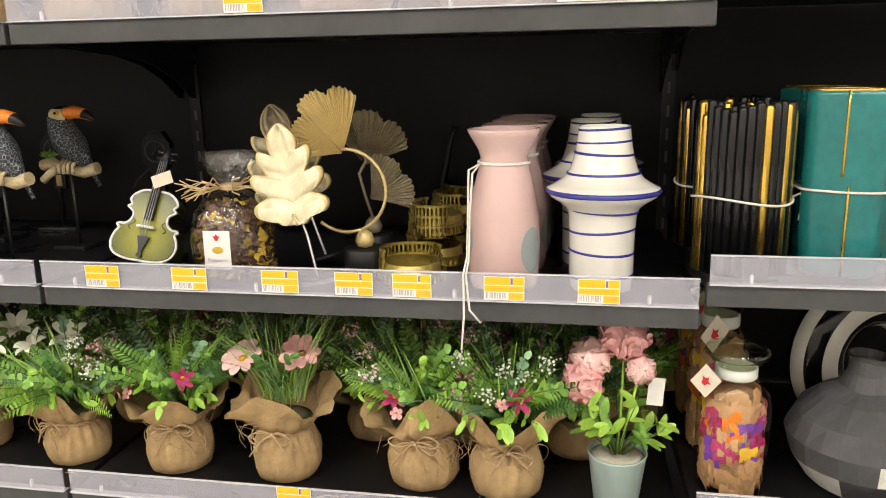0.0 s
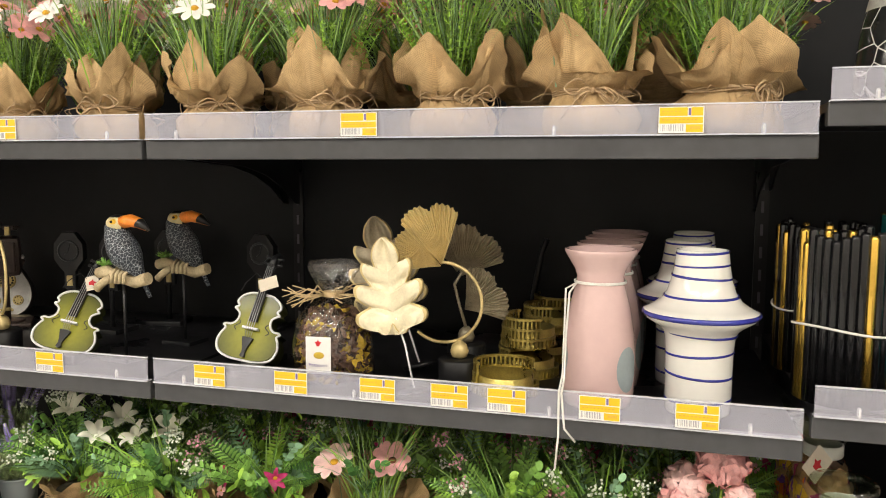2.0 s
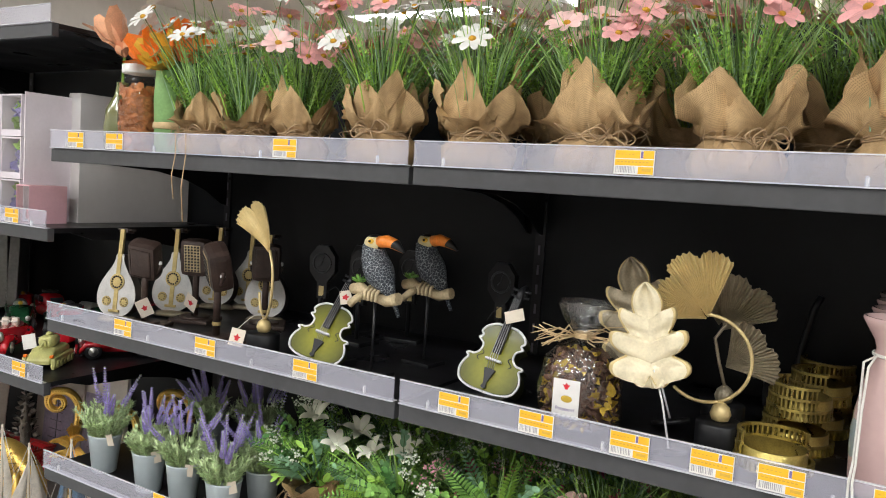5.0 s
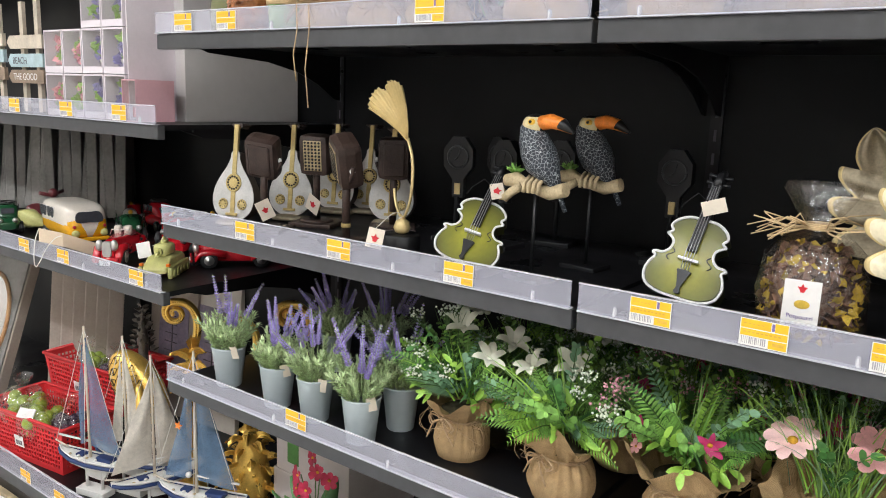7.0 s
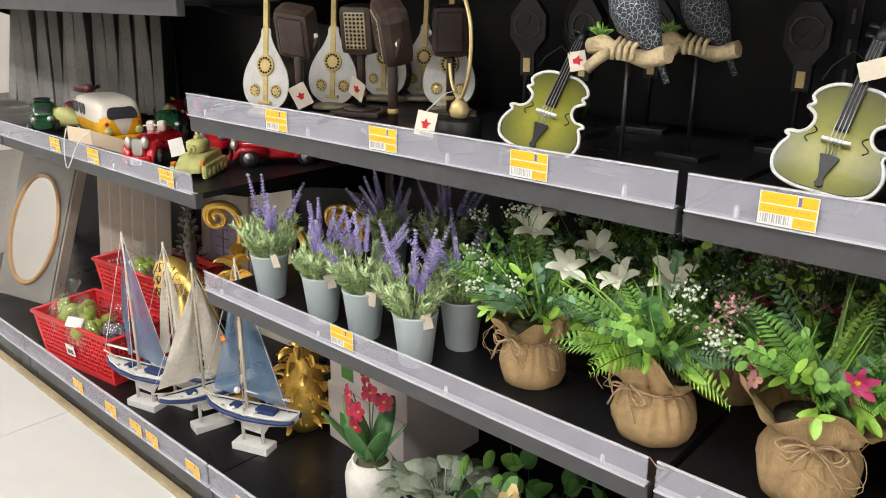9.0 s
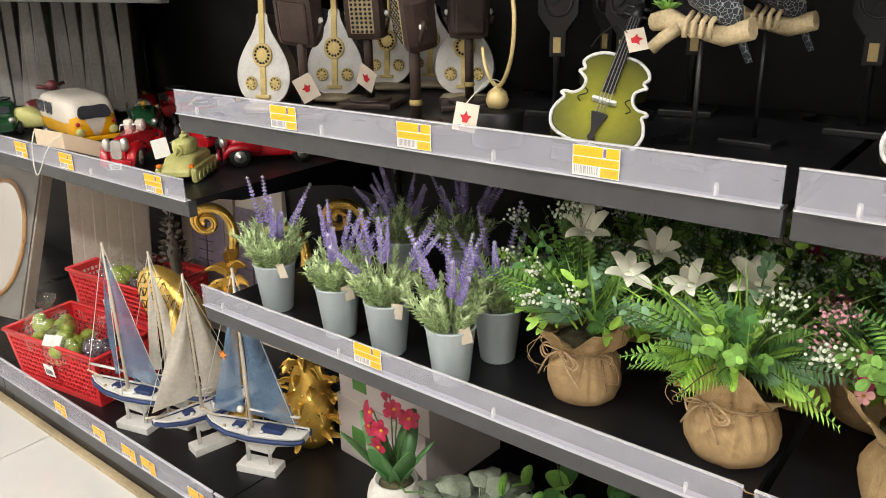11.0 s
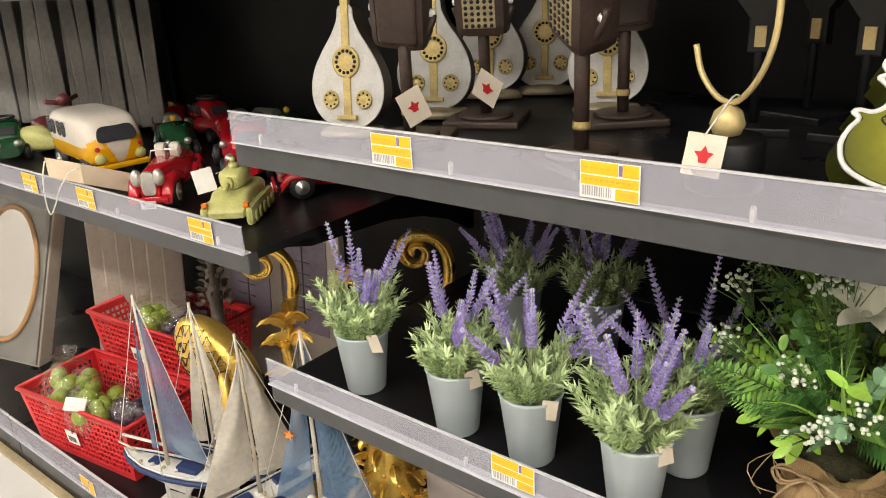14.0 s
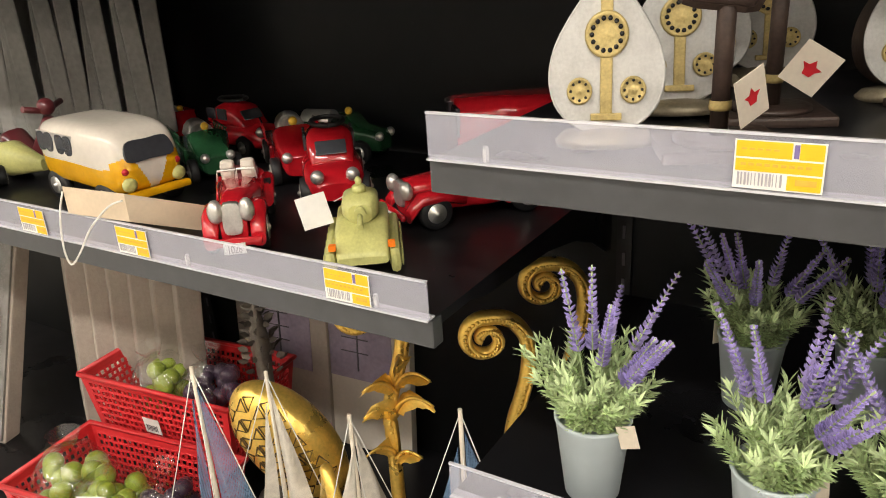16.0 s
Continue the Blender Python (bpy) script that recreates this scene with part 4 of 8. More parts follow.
def sunburst(name, middle, edge):
    """Lacquer sprayed dark towards the outline of an instrument's front."""
    m = mat(name, middle, 0.38, var=0.18, scale=18, coat=0.08, spec=0.35)
    n, l = m.node_tree.nodes, m.node_tree.links
    b = n["Principled BSDF"]
    tc, mp, ln, mr, mx = n.new("ShaderNodeTexCoord"), n.new("ShaderNodeMapping"), n.new("ShaderNodeVectorMath"), n.new("ShaderNodeMapRange"), n.new("ShaderNodeMix")
    mp.inputs["Location"].default_value = (0, 0, -0.72)
    mp.inputs["Scale"].default_value = (17, 0, 14)
    ln.operation = "LENGTH"
    l.new(tc.outputs["Object"], mp.inputs["Vector"])
    l.new(mp.outputs[0], ln.inputs[0])
    l.new(ln.outputs["Value"], mr.inputs[0])
    mr.inputs[1].default_value, mr.inputs[2].default_value = 0.35, 1.15
    mx.data_type = "RGBA"
    mx.inputs[7].default_value = (*edge, 1)
    l.new(b.inputs["Base Color"].links[0].from_socket, mx.inputs[6])
    l.new(mr.outputs[0], mx.inputs[0])
    l.new(mx.outputs[2], b.inputs["Base Color"])
    return m


OLIVEF = sunburst("olive_sunburst_lacquer", (0.27, 0.27, 0.02), (0.065, 0.07, 0.010))


def speckle(name, ground, marks, scale, lo, hi, rough=0.4):
    """Two paints: a ground with sharp marks by a Voronoi edge pattern."""
    m = mat(name, ground, rough, var=0.2, scale=30)
    n, l = m.node_tree.nodes, m.node_tree.links
    b = n["Principled BSDF"]
    tc = n.new("ShaderNodeTexCoord")
    v = n.new("ShaderNodeTexVoronoi")
    v.feature = "DISTANCE_TO_EDGE"
    v.inputs["Scale"].default_value = scale
    l.new(tc.outputs["Object"], v.inputs["Vector"])
    r = n.new("ShaderNodeMapRange")
    r.inputs[1].default_value, r.inputs[2].default_value = lo, hi
    r.inputs[3].default_value, r.inputs[4].default_value = 1, 0
    l.new(v.outputs["Distance"], r.inputs[0])
    mx = n.new("ShaderNodeMix")
    mx.data_type = "RGBA"
    mx.inputs[7].default_value = (*marks, 1)
    l.new(b.inputs["Base Color"].links[0].from_socket, mx.inputs[6])
    l.new(r.outputs[0], mx.inputs[0])
    l.new(mx.outputs[2], b.inputs["Base Color"])
    return m


CHEEK = mat("yellow_cheek_paint", (0.62, 0.52, 0.28), 0.5, var=0.25, scale=60)
FEATH2 = speckle("speckled_feather_paint", (0.022, 0.028, 0.038), (0.40, 0.43, 0.45), 170, 0.012, 0.05, 0.5)


def smooth_outline(pts, n=6):
    """A closed curve through pts (Catmull-Rom)."""
    out = []
    k = len(pts)
    for i in range(k):
        p0, p1, p2, p3 = (Vector(pts[(i + j - 1) % k]) for j in range(4))
        for s in range(n):
            t = s / n
            out.append(tuple(0.5 * (2 * p1 + (p2 - p0) * t + (2 * p0 - 5 * p1 + 4 * p2 - p3) * t * t + (3 * p1 - p0 - 3 * p2 + p3) * t ** 3)))
    return out


def hang_tag(parent, at, rx, ry, rz, w=0.028, h=0.034, mark=REDM, name="hang_tag"):
    """A card tag with a small coloured shape and lines of print."""
    ob = part(name, boxed(-w / 2, w / 2, 0, 0.0008, -h / 2, h / 2), CARD, parent, "cream card tag with red mark", loc=pose(*at, rx, ry, rz))
    s = w * 0.26
    bm = bmesh.new()
    plate(bm, [(0, s), (s * .35, s * .35), (s, s * .3), (s * .55, -s * .2), (s * .4, -s * .8), (-s * .4, -s * .8), (-s * .55, -s * .2), (-s, s * .3), (-s * .35, s * .35)], 0.0005, m=pose(0, -0.0007, 0))
    part("mark", bm, mark, ob)
    return ob


STRINGM = mat("dull_string_metal", (0.42, 0.42, 0.41), 0.35, 0.6, var=0.1)


def violin(m, printed=True):
    t = thing("violin_ornament", m, "olive green resin violin ornament with white painted edges", "ornament", "violin ornaments")
    half = [(0.0, 0.0), (0.030, 0.001), (0.053, 0.010), (0.061, 0.028), (0.058, 0.044), (0.053, 0.053), (0.0535, 0.0575), (0.058, 0.0605), (0.053, 0.0635), (0.044, 0.064), (0.036, 0.070), (0.0325, 0.079), (0.034, 0.088), (0.042, 0.0945), (0.0455, 0.097), (0.041, 0.1005), (0.040, 0.104), (0.0445, 0.111), (0.038, 0.122), (0.022, 0.131), (0.0, 0.132)]
    full = half + [(-x, z) for x, z in half[-2:0:-1]]
    line = smooth_outline(full, 4)
    part("body", plate(bmesh.new(), line, 0.036), OLIVED, t, "dark olive sides")
    inner = [(x * 0.93, 0.066 + (z - 0.066) * 0.94) for x, z in line]
    bm = bmesh.new()
    plate(bm, inner, 0.003, m=pose(0, -0.002, 0))
    part("top_plate", bm, OLIVEF, t, "glossy olive front, darker towards the edge")
    part("edge_binding", tube(bmesh.new(), [(x * 0.985, -0.001, 0.066 + (z - 0.066) * 0.985) for x, z in line + line[:1]], 0.0024, 6), SILVER, t, "white painted edge")
    bm = bmesh.new()
    box(bm, -0.008, 0.008, -0.010, -0.003, 0.075, 0.19, bevel=0.002)
    part("fingerboard", bm, BLACKP, t, "black neck and fingerboard")
    bm = bmesh.new()
    tube(bm, [(0, -0.004, 0.185), (0, -0.001, 0.205), (0, 0.012, 0.216), (0, 0.022, 0.205), (0, 0.015, 0.195)], 0.008, 8, taper=lambda u: 1 - 0.4 * u)
    for s in (-1, 1):
        for z in (0.192, 0.204):
            tube(bm, [(0, 0, z), (s * 0.018, 0, z + 0.002)], 0.0028, 6)
    part("scroll", bm, BLACKP, t, "black scroll with pegs")
    for i in range(4):
        x = -0.0052 + 0.0035 * i
        part("string", tube(bmesh.new(), [(x * 1.0, -0.0115, 0.185), (x * 1.3, -0.0135, 0.062), (x, -0.008, 0.042)], 0.0007, 4), STRINGM, t, "silver string")
    part("bridge", boxed(-0.016, 0.016, -0.0135, -0.003, 0.059, 0.0635, bevel=0.0015), SILVER, t, "white painted bridge")
    bm = bmesh.new()
    plate(bm, smooth_outline([(0.0, 0.006), (0.005, 0.009), (0.003, 0.017), (0.009, 0.038), (0.0095, 0.044), (-0.0095, 0.044), (-0.009, 0.038), (-0.003, 0.017), (-0.005, 0.009)], 3), 0.006, m=pose(0, -0.009, 0))
    part("tailpiece", bm, BLACKP, t, "black tailpiece")
    for s in (-1, 1):
        part("sound_hole", tube(bmesh.new(), [(s * (0.030 + 0.005 * math.sin(q)), -0.0025, 0.055 + 0.020 * (q / 6.28)) for q in [6.28 * i / 10 for i in range(11)]], 0.0009, 4), BLACKP, t)
    part("stand", tube(bmesh.new(), [(0, 0.03, 0.10), (0, 0.075, 0.004)], 0.006, 6), BLACKP, t, "black rear strut")
    if printed:
        hang_tag(t, (0.012, -0.018, 0.150), 0, 60, 0, 0.032, 0.025)
    else:
        part("hang_tag", boxed(-0.018, 0.018, 0, 0.0008, -0.012, 0.012, m=pose(0.010, -0.018, 0.150, 0, -30, 0)), CARDM, t, "plain beige card tag")
    part("tag_loop", tube(bmesh.new(), [(-0.002, -0.018, 0.156), (-0.02, -0.016, 0.166), (-0.036, -0.012, 0.145), (-0.041, -0.01, 0.128)], 0.0008, 4), BLACKP, t)
    return t


violin(pose(0.104, 0.105, MID + 0.016, -27, 9, 4) @ Matrix.Scale(0.95, 4), False)
bm = boxed(0.06, 0.15, 0.09, 0.19, MID + 0.0005, MID + 0.014, bevel=0.003)
tagged(part("violin_stand", bm, BLACKP), "low black base under the violin", "stand", "violin stands")
v2 = violin(pose(-0.246, 0.058, MID + 0.020, -36, 14, 18) @ Matrix.Scale(0.93, 4))
bm = boxed(-0.29, -0.20, 0.045, 0.145, MID + 0.0005, MID + 0.018, bevel=0.003)
tagged(part("violin_stand", bm, BLACKP), "low black base under the violin", "stand", "violin stands")


def ginkgo_leaf(parent, at, turn, radius, material, lean=0.0, yaw=0.0, spread=105):
    """A pleated ginkgo leaf: a fan of ridges from its apex, notched in the middle."""
    bm = bmesh.new()
    n = 44
    cols = []
    for i in range(n + 1):
        a = radians(90 - spread / 2 + spread * i / n)
        edge = radius * (1 - 0.10 * math.exp(-((i - n / 2) / 3.0) ** 2) + 0.02 * math.sin(i * 1.7) - 0.10 * (abs(i - n / 2) / (n / 2)) ** 4)
        col = []
        for s in (0.02, 0.3, 0.6, 0.85, 1.0):
            q = edge * s
            ridge = (0.018 if i % 2 else -0.018) * radius * (0.2 + s) * 0.8
            col.append(bm.verts.new((q * math.cos(a), ridge - 0.22 * radius * s * s + 0.10 * radius * s * math.cos(2 * (a - 1.57)), q * math.sin(a))))
        cols.append(col)
    for a, b in zip(cols, cols[1:]):
        for k in range(4):
            bm.faces.new((a[k], b[k], b[k + 1], a[k + 1]))
    ob = part("leaf", bm, material, parent, loc=pose(*at, lean, turn, yaw))
    md = ob.modifiers.new("thickness", "SOLIDIFY")
    md.thickness = 0.0016
    return ob


def ginkgo_stand(m, material, leaves, ring, label):
    t = thing("ginkgo_ornament", m, label, "ornament", "ginkgo ornaments")
    part("base", lathe([(0.033, 0), (0.034, 0.002), (0.034, 0.044), (0.032, 0.047), (0, 0.047)], 36), BLACKP, t, "round black base")
    part("ball", lathe([(0.004, 0.046), (0.012, 0.049), (0.0155, 0.058), (0.012, 0.069), (0.005, 0.075), (0, 0.076)], 24), material, t, "small gold ball")
    part("ring", tube(bmesh.new(), ring, 0.0028, 8), material, t, "curved gold stem")
    for l in leaves:
        ginkgo_leaf(t, *l[:3], material, *l[3:])
    return t


ginkgo_stand(pose(0.497, 0.115, MID), GOLD, [((-0.030, 0, 0.198), -10, 0.104, 8, 0, 62), ((-0.032, 0.004, 0.196), -66, 0.088, 8, 10, 58)],
             [(0, 0, 0.072)] + arc(-0.029, 0.137, 0.066, -68, 92, 22), "gold ginkgo leaf ornament on a round black base")
part_ring = bpy.data.objects["ginkgo_ornament"]
part("ring_tail", tube(bmesh.new(), arc(-0.029, 0.137, 0.066, -68, -130, 10), 0.0028, 8), GOLD, part_ring)
ginkgo_stand(pose(0.480, 0.23, MID), DARKGOLD, [((-0.010, 0, 0.165), 28, 0.098, 8, 0, 80), ((0.0, -0.012, 0.108), 52, 0.088, 8, 0, 88), ((-0.02, 0.012, 0.17), -4, 0.075, 5, 0, 70)],
             [(0, 0, 0.072), (-0.012, 0, 0.11), (-0.022, 0, 0.15), (0.0, 0, 0.187)], "antique bronze ginkgo leaf ornament on a black base")
gb = ginkgo_stand(pose(-0.395, 0.085, MID, 0, 0, -32), GOLD, [((0.02, 0, 0.212), -22, 0.106, 8, 22, 62)],
                  flowing([(-0.050, 0, 0.122), (-0.040, 0, 0.098), (-0.015, 0, 0.079), (0.012, 0, 0.080), (0.038, 0, 0.108), (0.050, 0, 0.145), (0.046, 0, 0.185), (0.020, 0, 0.217)]), "gold ginkgo leaf ornament with curved stem")
hang_tag(gb, (0.055, -0.066, 0.050), -12, 8, 50, 0.030, 0.034)
part("tag_string", tube(bmesh.new(), flowing([(0.055, -0.066, 0.066), (0.04, -0.03, 0.09), (0.012, 0.0, 0.082), (0.0, -0.006, 0.074)]), 0.0008, 4), ROPE, gb)


def leaf_ornament(m, material, label, foot=0.166):
    """A moulded oak-like leaf with raised lobes on a thin rod."""
    t = thing("leaf_ornament", m, label, "ornament", "leaf ornaments")
    half = [(0.008, -0.084), (0.020, -0.090), (0.031, -0.080), (0.031, -0.068), (0.040, -0.068), (0.056, -0.074), (0.068, -0.064), (0.067, -0.050), (0.054, -0.042), (0.041, -0.036), (0.052, -0.030),
            (0.066, -0.014), (0.066, 0.002), (0.055, 0.006), (0.036, 0.002), (0.043, 0.014), (0.050, 0.032), (0.046, 0.045), (0.036, 0.042), (0.024, 0.034), (0.027, 0.052), (0.022, 0.070), (0.012, 0.082)]
    out = smooth_outline([(0.0, -0.070)] + half + [(0.002, 0.090)] + [(-x * 1.03, z + 0.002) for x, z in half[::-1]], 4)
    bm = bmesh.new()
    levels = ((1.0, 0.006), (1.0, 0.0), (0.965, -0.004), (0.90, -0.0005), (0.78, -0.005), (0.62, -0.006), (0.45, -0.003), (0.28, 0.002), (0.12, 0.003), (0.0, 0.003))
    n = len(out)
    reach = [math.hypot(x, z * 0.8) for x, z in out]
    lobe = [max(-1.0, min(1.0, 14 * (reach[i] / (sum(reach[(i + k) % n] for k in range(-8, 9)) / 17) - 1))) for i in range(n)]
    rings = []
    for s, y in levels:
        rings.append([bm.verts.new((x * s, y - 0.0055 * lobe[i] * math.sin(math.pi * s ** 1.4) - 0.55 * x * x * s, (z - 0.42 * (1 - s) * abs(x)) * (0.93 + 0.07 * s))) for i, (x, z) in enumerate(out)])
    for r, (lo, hi) in enumerate(zip(rings, rings[1:])):
        for i in range(n):
            j = (i + 1) % n
            f = bm.faces.new((lo[i], lo[j], hi[j], hi[i]))
            f.smooth, f.material_index = True, 1 if r < 3 else 0
    bm.faces.new(rings[0][::-1])
    part("leaf", bm, [material, GOLD], t, "puffed lobes with gilded edge")
    part("rod", tube(bmesh.new(), [(0.006, 0.004, -0.06), (0.016, 0.006, -0.11), (0.024, 0.004, -foot)], 0.0020, 6), SILVER, t, "thin metal rod")
    part("foot", lathe([(0.03, 0), (0.03, 0.006), (0, 0.008)], 24), BLACKP, t, "flat black foot", loc=pose(0.024, 0.004, -foot - 0.005))
    return t


leaf_ornament(pose(0.398, 0.050, 1.095, -8, -10, 0) @ Matrix.Scale(0.86, 4), PALEGOLD, "pale gold moulded leaf ornament on a thin rod", 0.192)
# The rear leaf is pale gold too; the darker colour paints its shade.
leaf_ornament(pose(0.340, 0.19, 1.108, -8, -16, 0), DARKGOLD, "pale gold moulded leaf ornament on a thin rod, darkened for shade", 0.181)


def potpourri_bag(m):
    rg = random.Random(5)
    t = thing("potpourri_bag", m, "clear film bag of dried pineapple potpourri tied with raffia", "potpourri bag")
    sq = lambda a, z: 1 + 0.05 * math.sin(5 * a + z * 60) + 0.03 * math.sin(9 * a)
    part("film", lathe([(0.055, 0.0), (0.064, 0.008), (0.067, 0.06), (0.062, 0.105), (0.04, 0.13), (0.016, 0.142), (0.014, 0.148), (0.03, 0.165), (0.045, 0.19), (0.042, 0.20)], 40, squash=sq), FILM, t, "shiny clear film")
    bm = bmesh.new()
    for k in range(760):
        a, u = rg.uniform(0, 6.28), rg.uniform(0.0, 1)
        r = 0.060 * (1 if u < .7 else 1 - (u - .7) * 1.6) * rg.uniform(0.8, 1.0)
        c = Vector((r * math.cos(a), r * math.sin(a), 0.006 + 0.115 * u))
        d = Vector((rg.gauss(0, 1), rg.gauss(0, 1), rg.gauss(0, 1))).normalized()
        s = rg.uniform(0.009, 0.021)
        strip(bm, [c - d * s / 2, c + across(d, rg) * s * .15, c + d * s / 2], s * 0.7, across(d, rg), 0.25, 1 if rg.random() < 0.24 else 0)
    ob = part("potpourri", bm, [DRIED, DRIEDY], t, "dark dried petals and yellow slices")
    tagged(ob, kind="stuff")
    part("core", lathe([(0.048, 0.004), (0.052, 0.08), (0.03, 0.115), (0, 0.12)], 16), DRIED, t)
    bm = bmesh.new()
    for k in range(26):
        a = rg.uniform(2.6, 3.9) if k % 3 else rg.uniform(5.4, 7.1)
        L = rg.uniform(0.04, 0.085)
        tube(bm, [(0.014 * math.cos(a), 0.014 * math.sin(a) - 0.01, 0.145), (L * .5 * math.cos(a), L * .5 * math.sin(a) - 0.02, 0.150 + rg.uniform(-.01, .012)), (L * math.cos(a), L * math.sin(a) - .015, 0.145 + rg.uniform(-.02, .02))], 0.0011, 4)
    for q in range(4):
        tube(bm, [(0.017 * math.cos(s), 0.017 * math.sin(s), 0.142 + 0.002 * q) for s in [6.283 * i / 12 for i in range(13)]], 0.0015, 4)
    tagged(part("raffia", bm, STRAW, t, "raffia tie"), kind="stuff")
    lb = part("label", boxed(-0.023, 0.019, -0.0705, -0.0695, 0.026, 0.086), WHITE, t, "white printed label")
    bm = bmesh.new()
    plate(bm, [(0, .006), (.002, .002), (.006, .002), (.003, -.002), (.002, -.005), (-.002, -.005), (-.003, -.002), (-.006, .002), (-.002, .002)], .0005, m=pose(-0.002, -0.0713, 0.076))
    part("mark", bm, REDM, lb)
    bm = bmesh.new()
    bmesh.ops.create_uvsphere(bm, u_segments=12, v_segments=8, radius=0.007, matrix=pose(-0.001, -0.0705, 0.056) @ Matrix.Diagonal((1.3, 0.08, 0.8, 1)))
    part("picture", bm, DRIEDY, lb)
    for word, z in (("Potpourri", 0.038), ("Pineapple", 0.027)):
        cu = bpy.data.curves.new("lettering", "FONT")
        cu.body, cu.size, cu.align_x, cu.extrude = word, 0.0078, "CENTER", 0.0001
        ob = new("lettering", cu)
        ob.parent = lb
        ob.matrix_basis = pose(-0.002, -0.0713, z, 90, 0, 0)
        cu.materials.append(INKB)


potpourri_bag(pose(0.283, 0.10, MID, 0, 0, 4))


def colosseum(m):
    t = thing("colosseum_ornament", m, "brass coloured colosseum souvenir bowl", "ornament", "colosseum souvenirs")
    bm = bmesh.new()
    seg = 40
    hgt = lambda a: 0.052 if math.cos(a - 2.2) > -0.15 else 0.030
    for lvl, (r0, r1) in enumerate(((0.050, 0.049), (0.0485, 0.0475), (0.047, 0.046))):
        for i in range(seg):
            a = 2 * math.pi * i / seg
            if hgt(a) < 0.017 * (lvl + 1):
                continue
            c, s = math.cos(a), math.sin(a)
            mm = Matrix.Translation((r0 * c * 1.05, r0 * s * 0.9, 0.017 * lvl)) @ pose(0, 0, 0, 0, 0, math.degrees(a))
            box(bm, -0.002, 0.002, -0.0016, 0.0016, 0.0, 0.0125, m=mm)
            box(bm, -0.003, 0.002, -0.0041, 0.0041, 0.0125, 0.017, m=mm)
    part("arcade", bm, BRASS, t, "rows of small arches")
    part("bowl", lathe([(0.050, 0.0), (0.046, 0.002), (0.045, 0.030), (0.043, 0.031), (0.030, 0.012), (0.0, 0.010)], 40), BRASS, t)
    return t


c0 = colosseum(pose(0.575, 0.105, MID, 0, 0, 0))
for x, y, rz, dz in ((0.592, 0.225, 25, 0), (0.605, 0.34, 10, 0), (0.612, 0.45, 40, 0), (0.592, 0.225, 90, 0.054), (0.61, 0.345, 70, 0.054), (0.613, 0.45, 120, 0.054)):
    copy_thing(c0, pose(x, y, MID + dz, 0, 0, rz))


def pink_vase(m):
    t = thing("pink_vase", m, "glossy pink ceramic vase with grey-blue spots", "vase", "pink vases")
    part("body", lathe([(0.046, 0), (0.050, 0.003), (0.053, 0.02), (0.0545, 0.07), (0.052, 0.11), (0.045, 0.15), (0.037, 0.18), (0.0345, 0.195), (0.038, 0.206), (0.050, 0.226), (0.0535, 0.233), (0.053, 0.236), (0.049, 0.236), (0.034, 0.20), (0.033, 0.17), (0.045, 0.10), (0.0, 0.05)], 48), PINKG, t)
    for a, z, s in ((-0.62, 0.062, 0.034), (-2.75, 0.075, 0.026), (0.9, 0.15, 0.013)):
        bm = bmesh.new()
        n = 20
        R = 0.0548 if z < 0.1 else 0.0475
        cv = None
        rows = []
        for k in range(6):
            q = k / 5
            rows.append([])
            for i in range(n):
                b = 2 * math.pi * i / n
                da, dz = 0.62 * s * q * math.cos(b) / R, s * q * math.sin(b)
                zz = z + dz
                rr = R if zz < 0.075 else R - (zz - 0.075) ** 2 * 1.55
                rows[-1].append(bm.verts.new((rr * math.cos(a + da), rr * math.sin(a + da), zz)))
        for lo, hi in zip(rows, rows[1:]):
            for i in range(n):
                if lo is rows[0]:
                    continue
                bm.faces.new((lo[i], lo[(i + 1) % n], hi[(i + 1) % n], hi[i]))
        bm.faces.new(rows[1])
        bmesh.ops.delete(bm, geom=rows[0], context="VERTS")
        part("spot", bm, SPOT, t, "grey-blue painted spot")
    bm = bmesh.new()
    for q in range(2):
        tube(bm, [(0.038 * math.cos(b), 0.038 * math.sin(b), 0.186 + 0.002 * q) for b in [6.283 * i / 24 for i in range(25)]], 0.0013, 5)
    part("cord", bm, ROPE, t, "thin white cord")
    return t


pv = pink_vase(pose(0.722, 0.085, MID))
bm = bmesh.new()
tube(bm, [(-0.033, -0.02, 0.186), (-0.046, -0.045, 0.180), (-0.045, -0.062, 0.12), (-0.045, -0.075, 0.06), (-0.047, -0.1, 0.04), (-0.046, -0.105, -0.02), (-0.050, -0.105, -0.07)], 0.0016, 5)
tube(bm, [(-0.033, -0.02, 0.186), (-0.040, -0.05, 0.175), (-0.042, -0.065, 0.12), (-0.042, -0.08, 0.055), (-0.043, -0.103, 0.04), (-0.038, -0.105, -0.01), (-0.022, -0.105, -0.028)], 0.0016, 5)
part("cord_end", bm, ROPE, pv, "long cord ends hanging over the rail")
for x, y in ((0.728, 0.20), (0.731, 0.32), (0.733, 0.44)):
    ob = copy_thing(pv, pose(x, y, MID, 0, 0, 25))
    for ch in list(ob.children):
        if ch.name.startswith("cord_end"):
            bpy.data.objects.remove(ch)


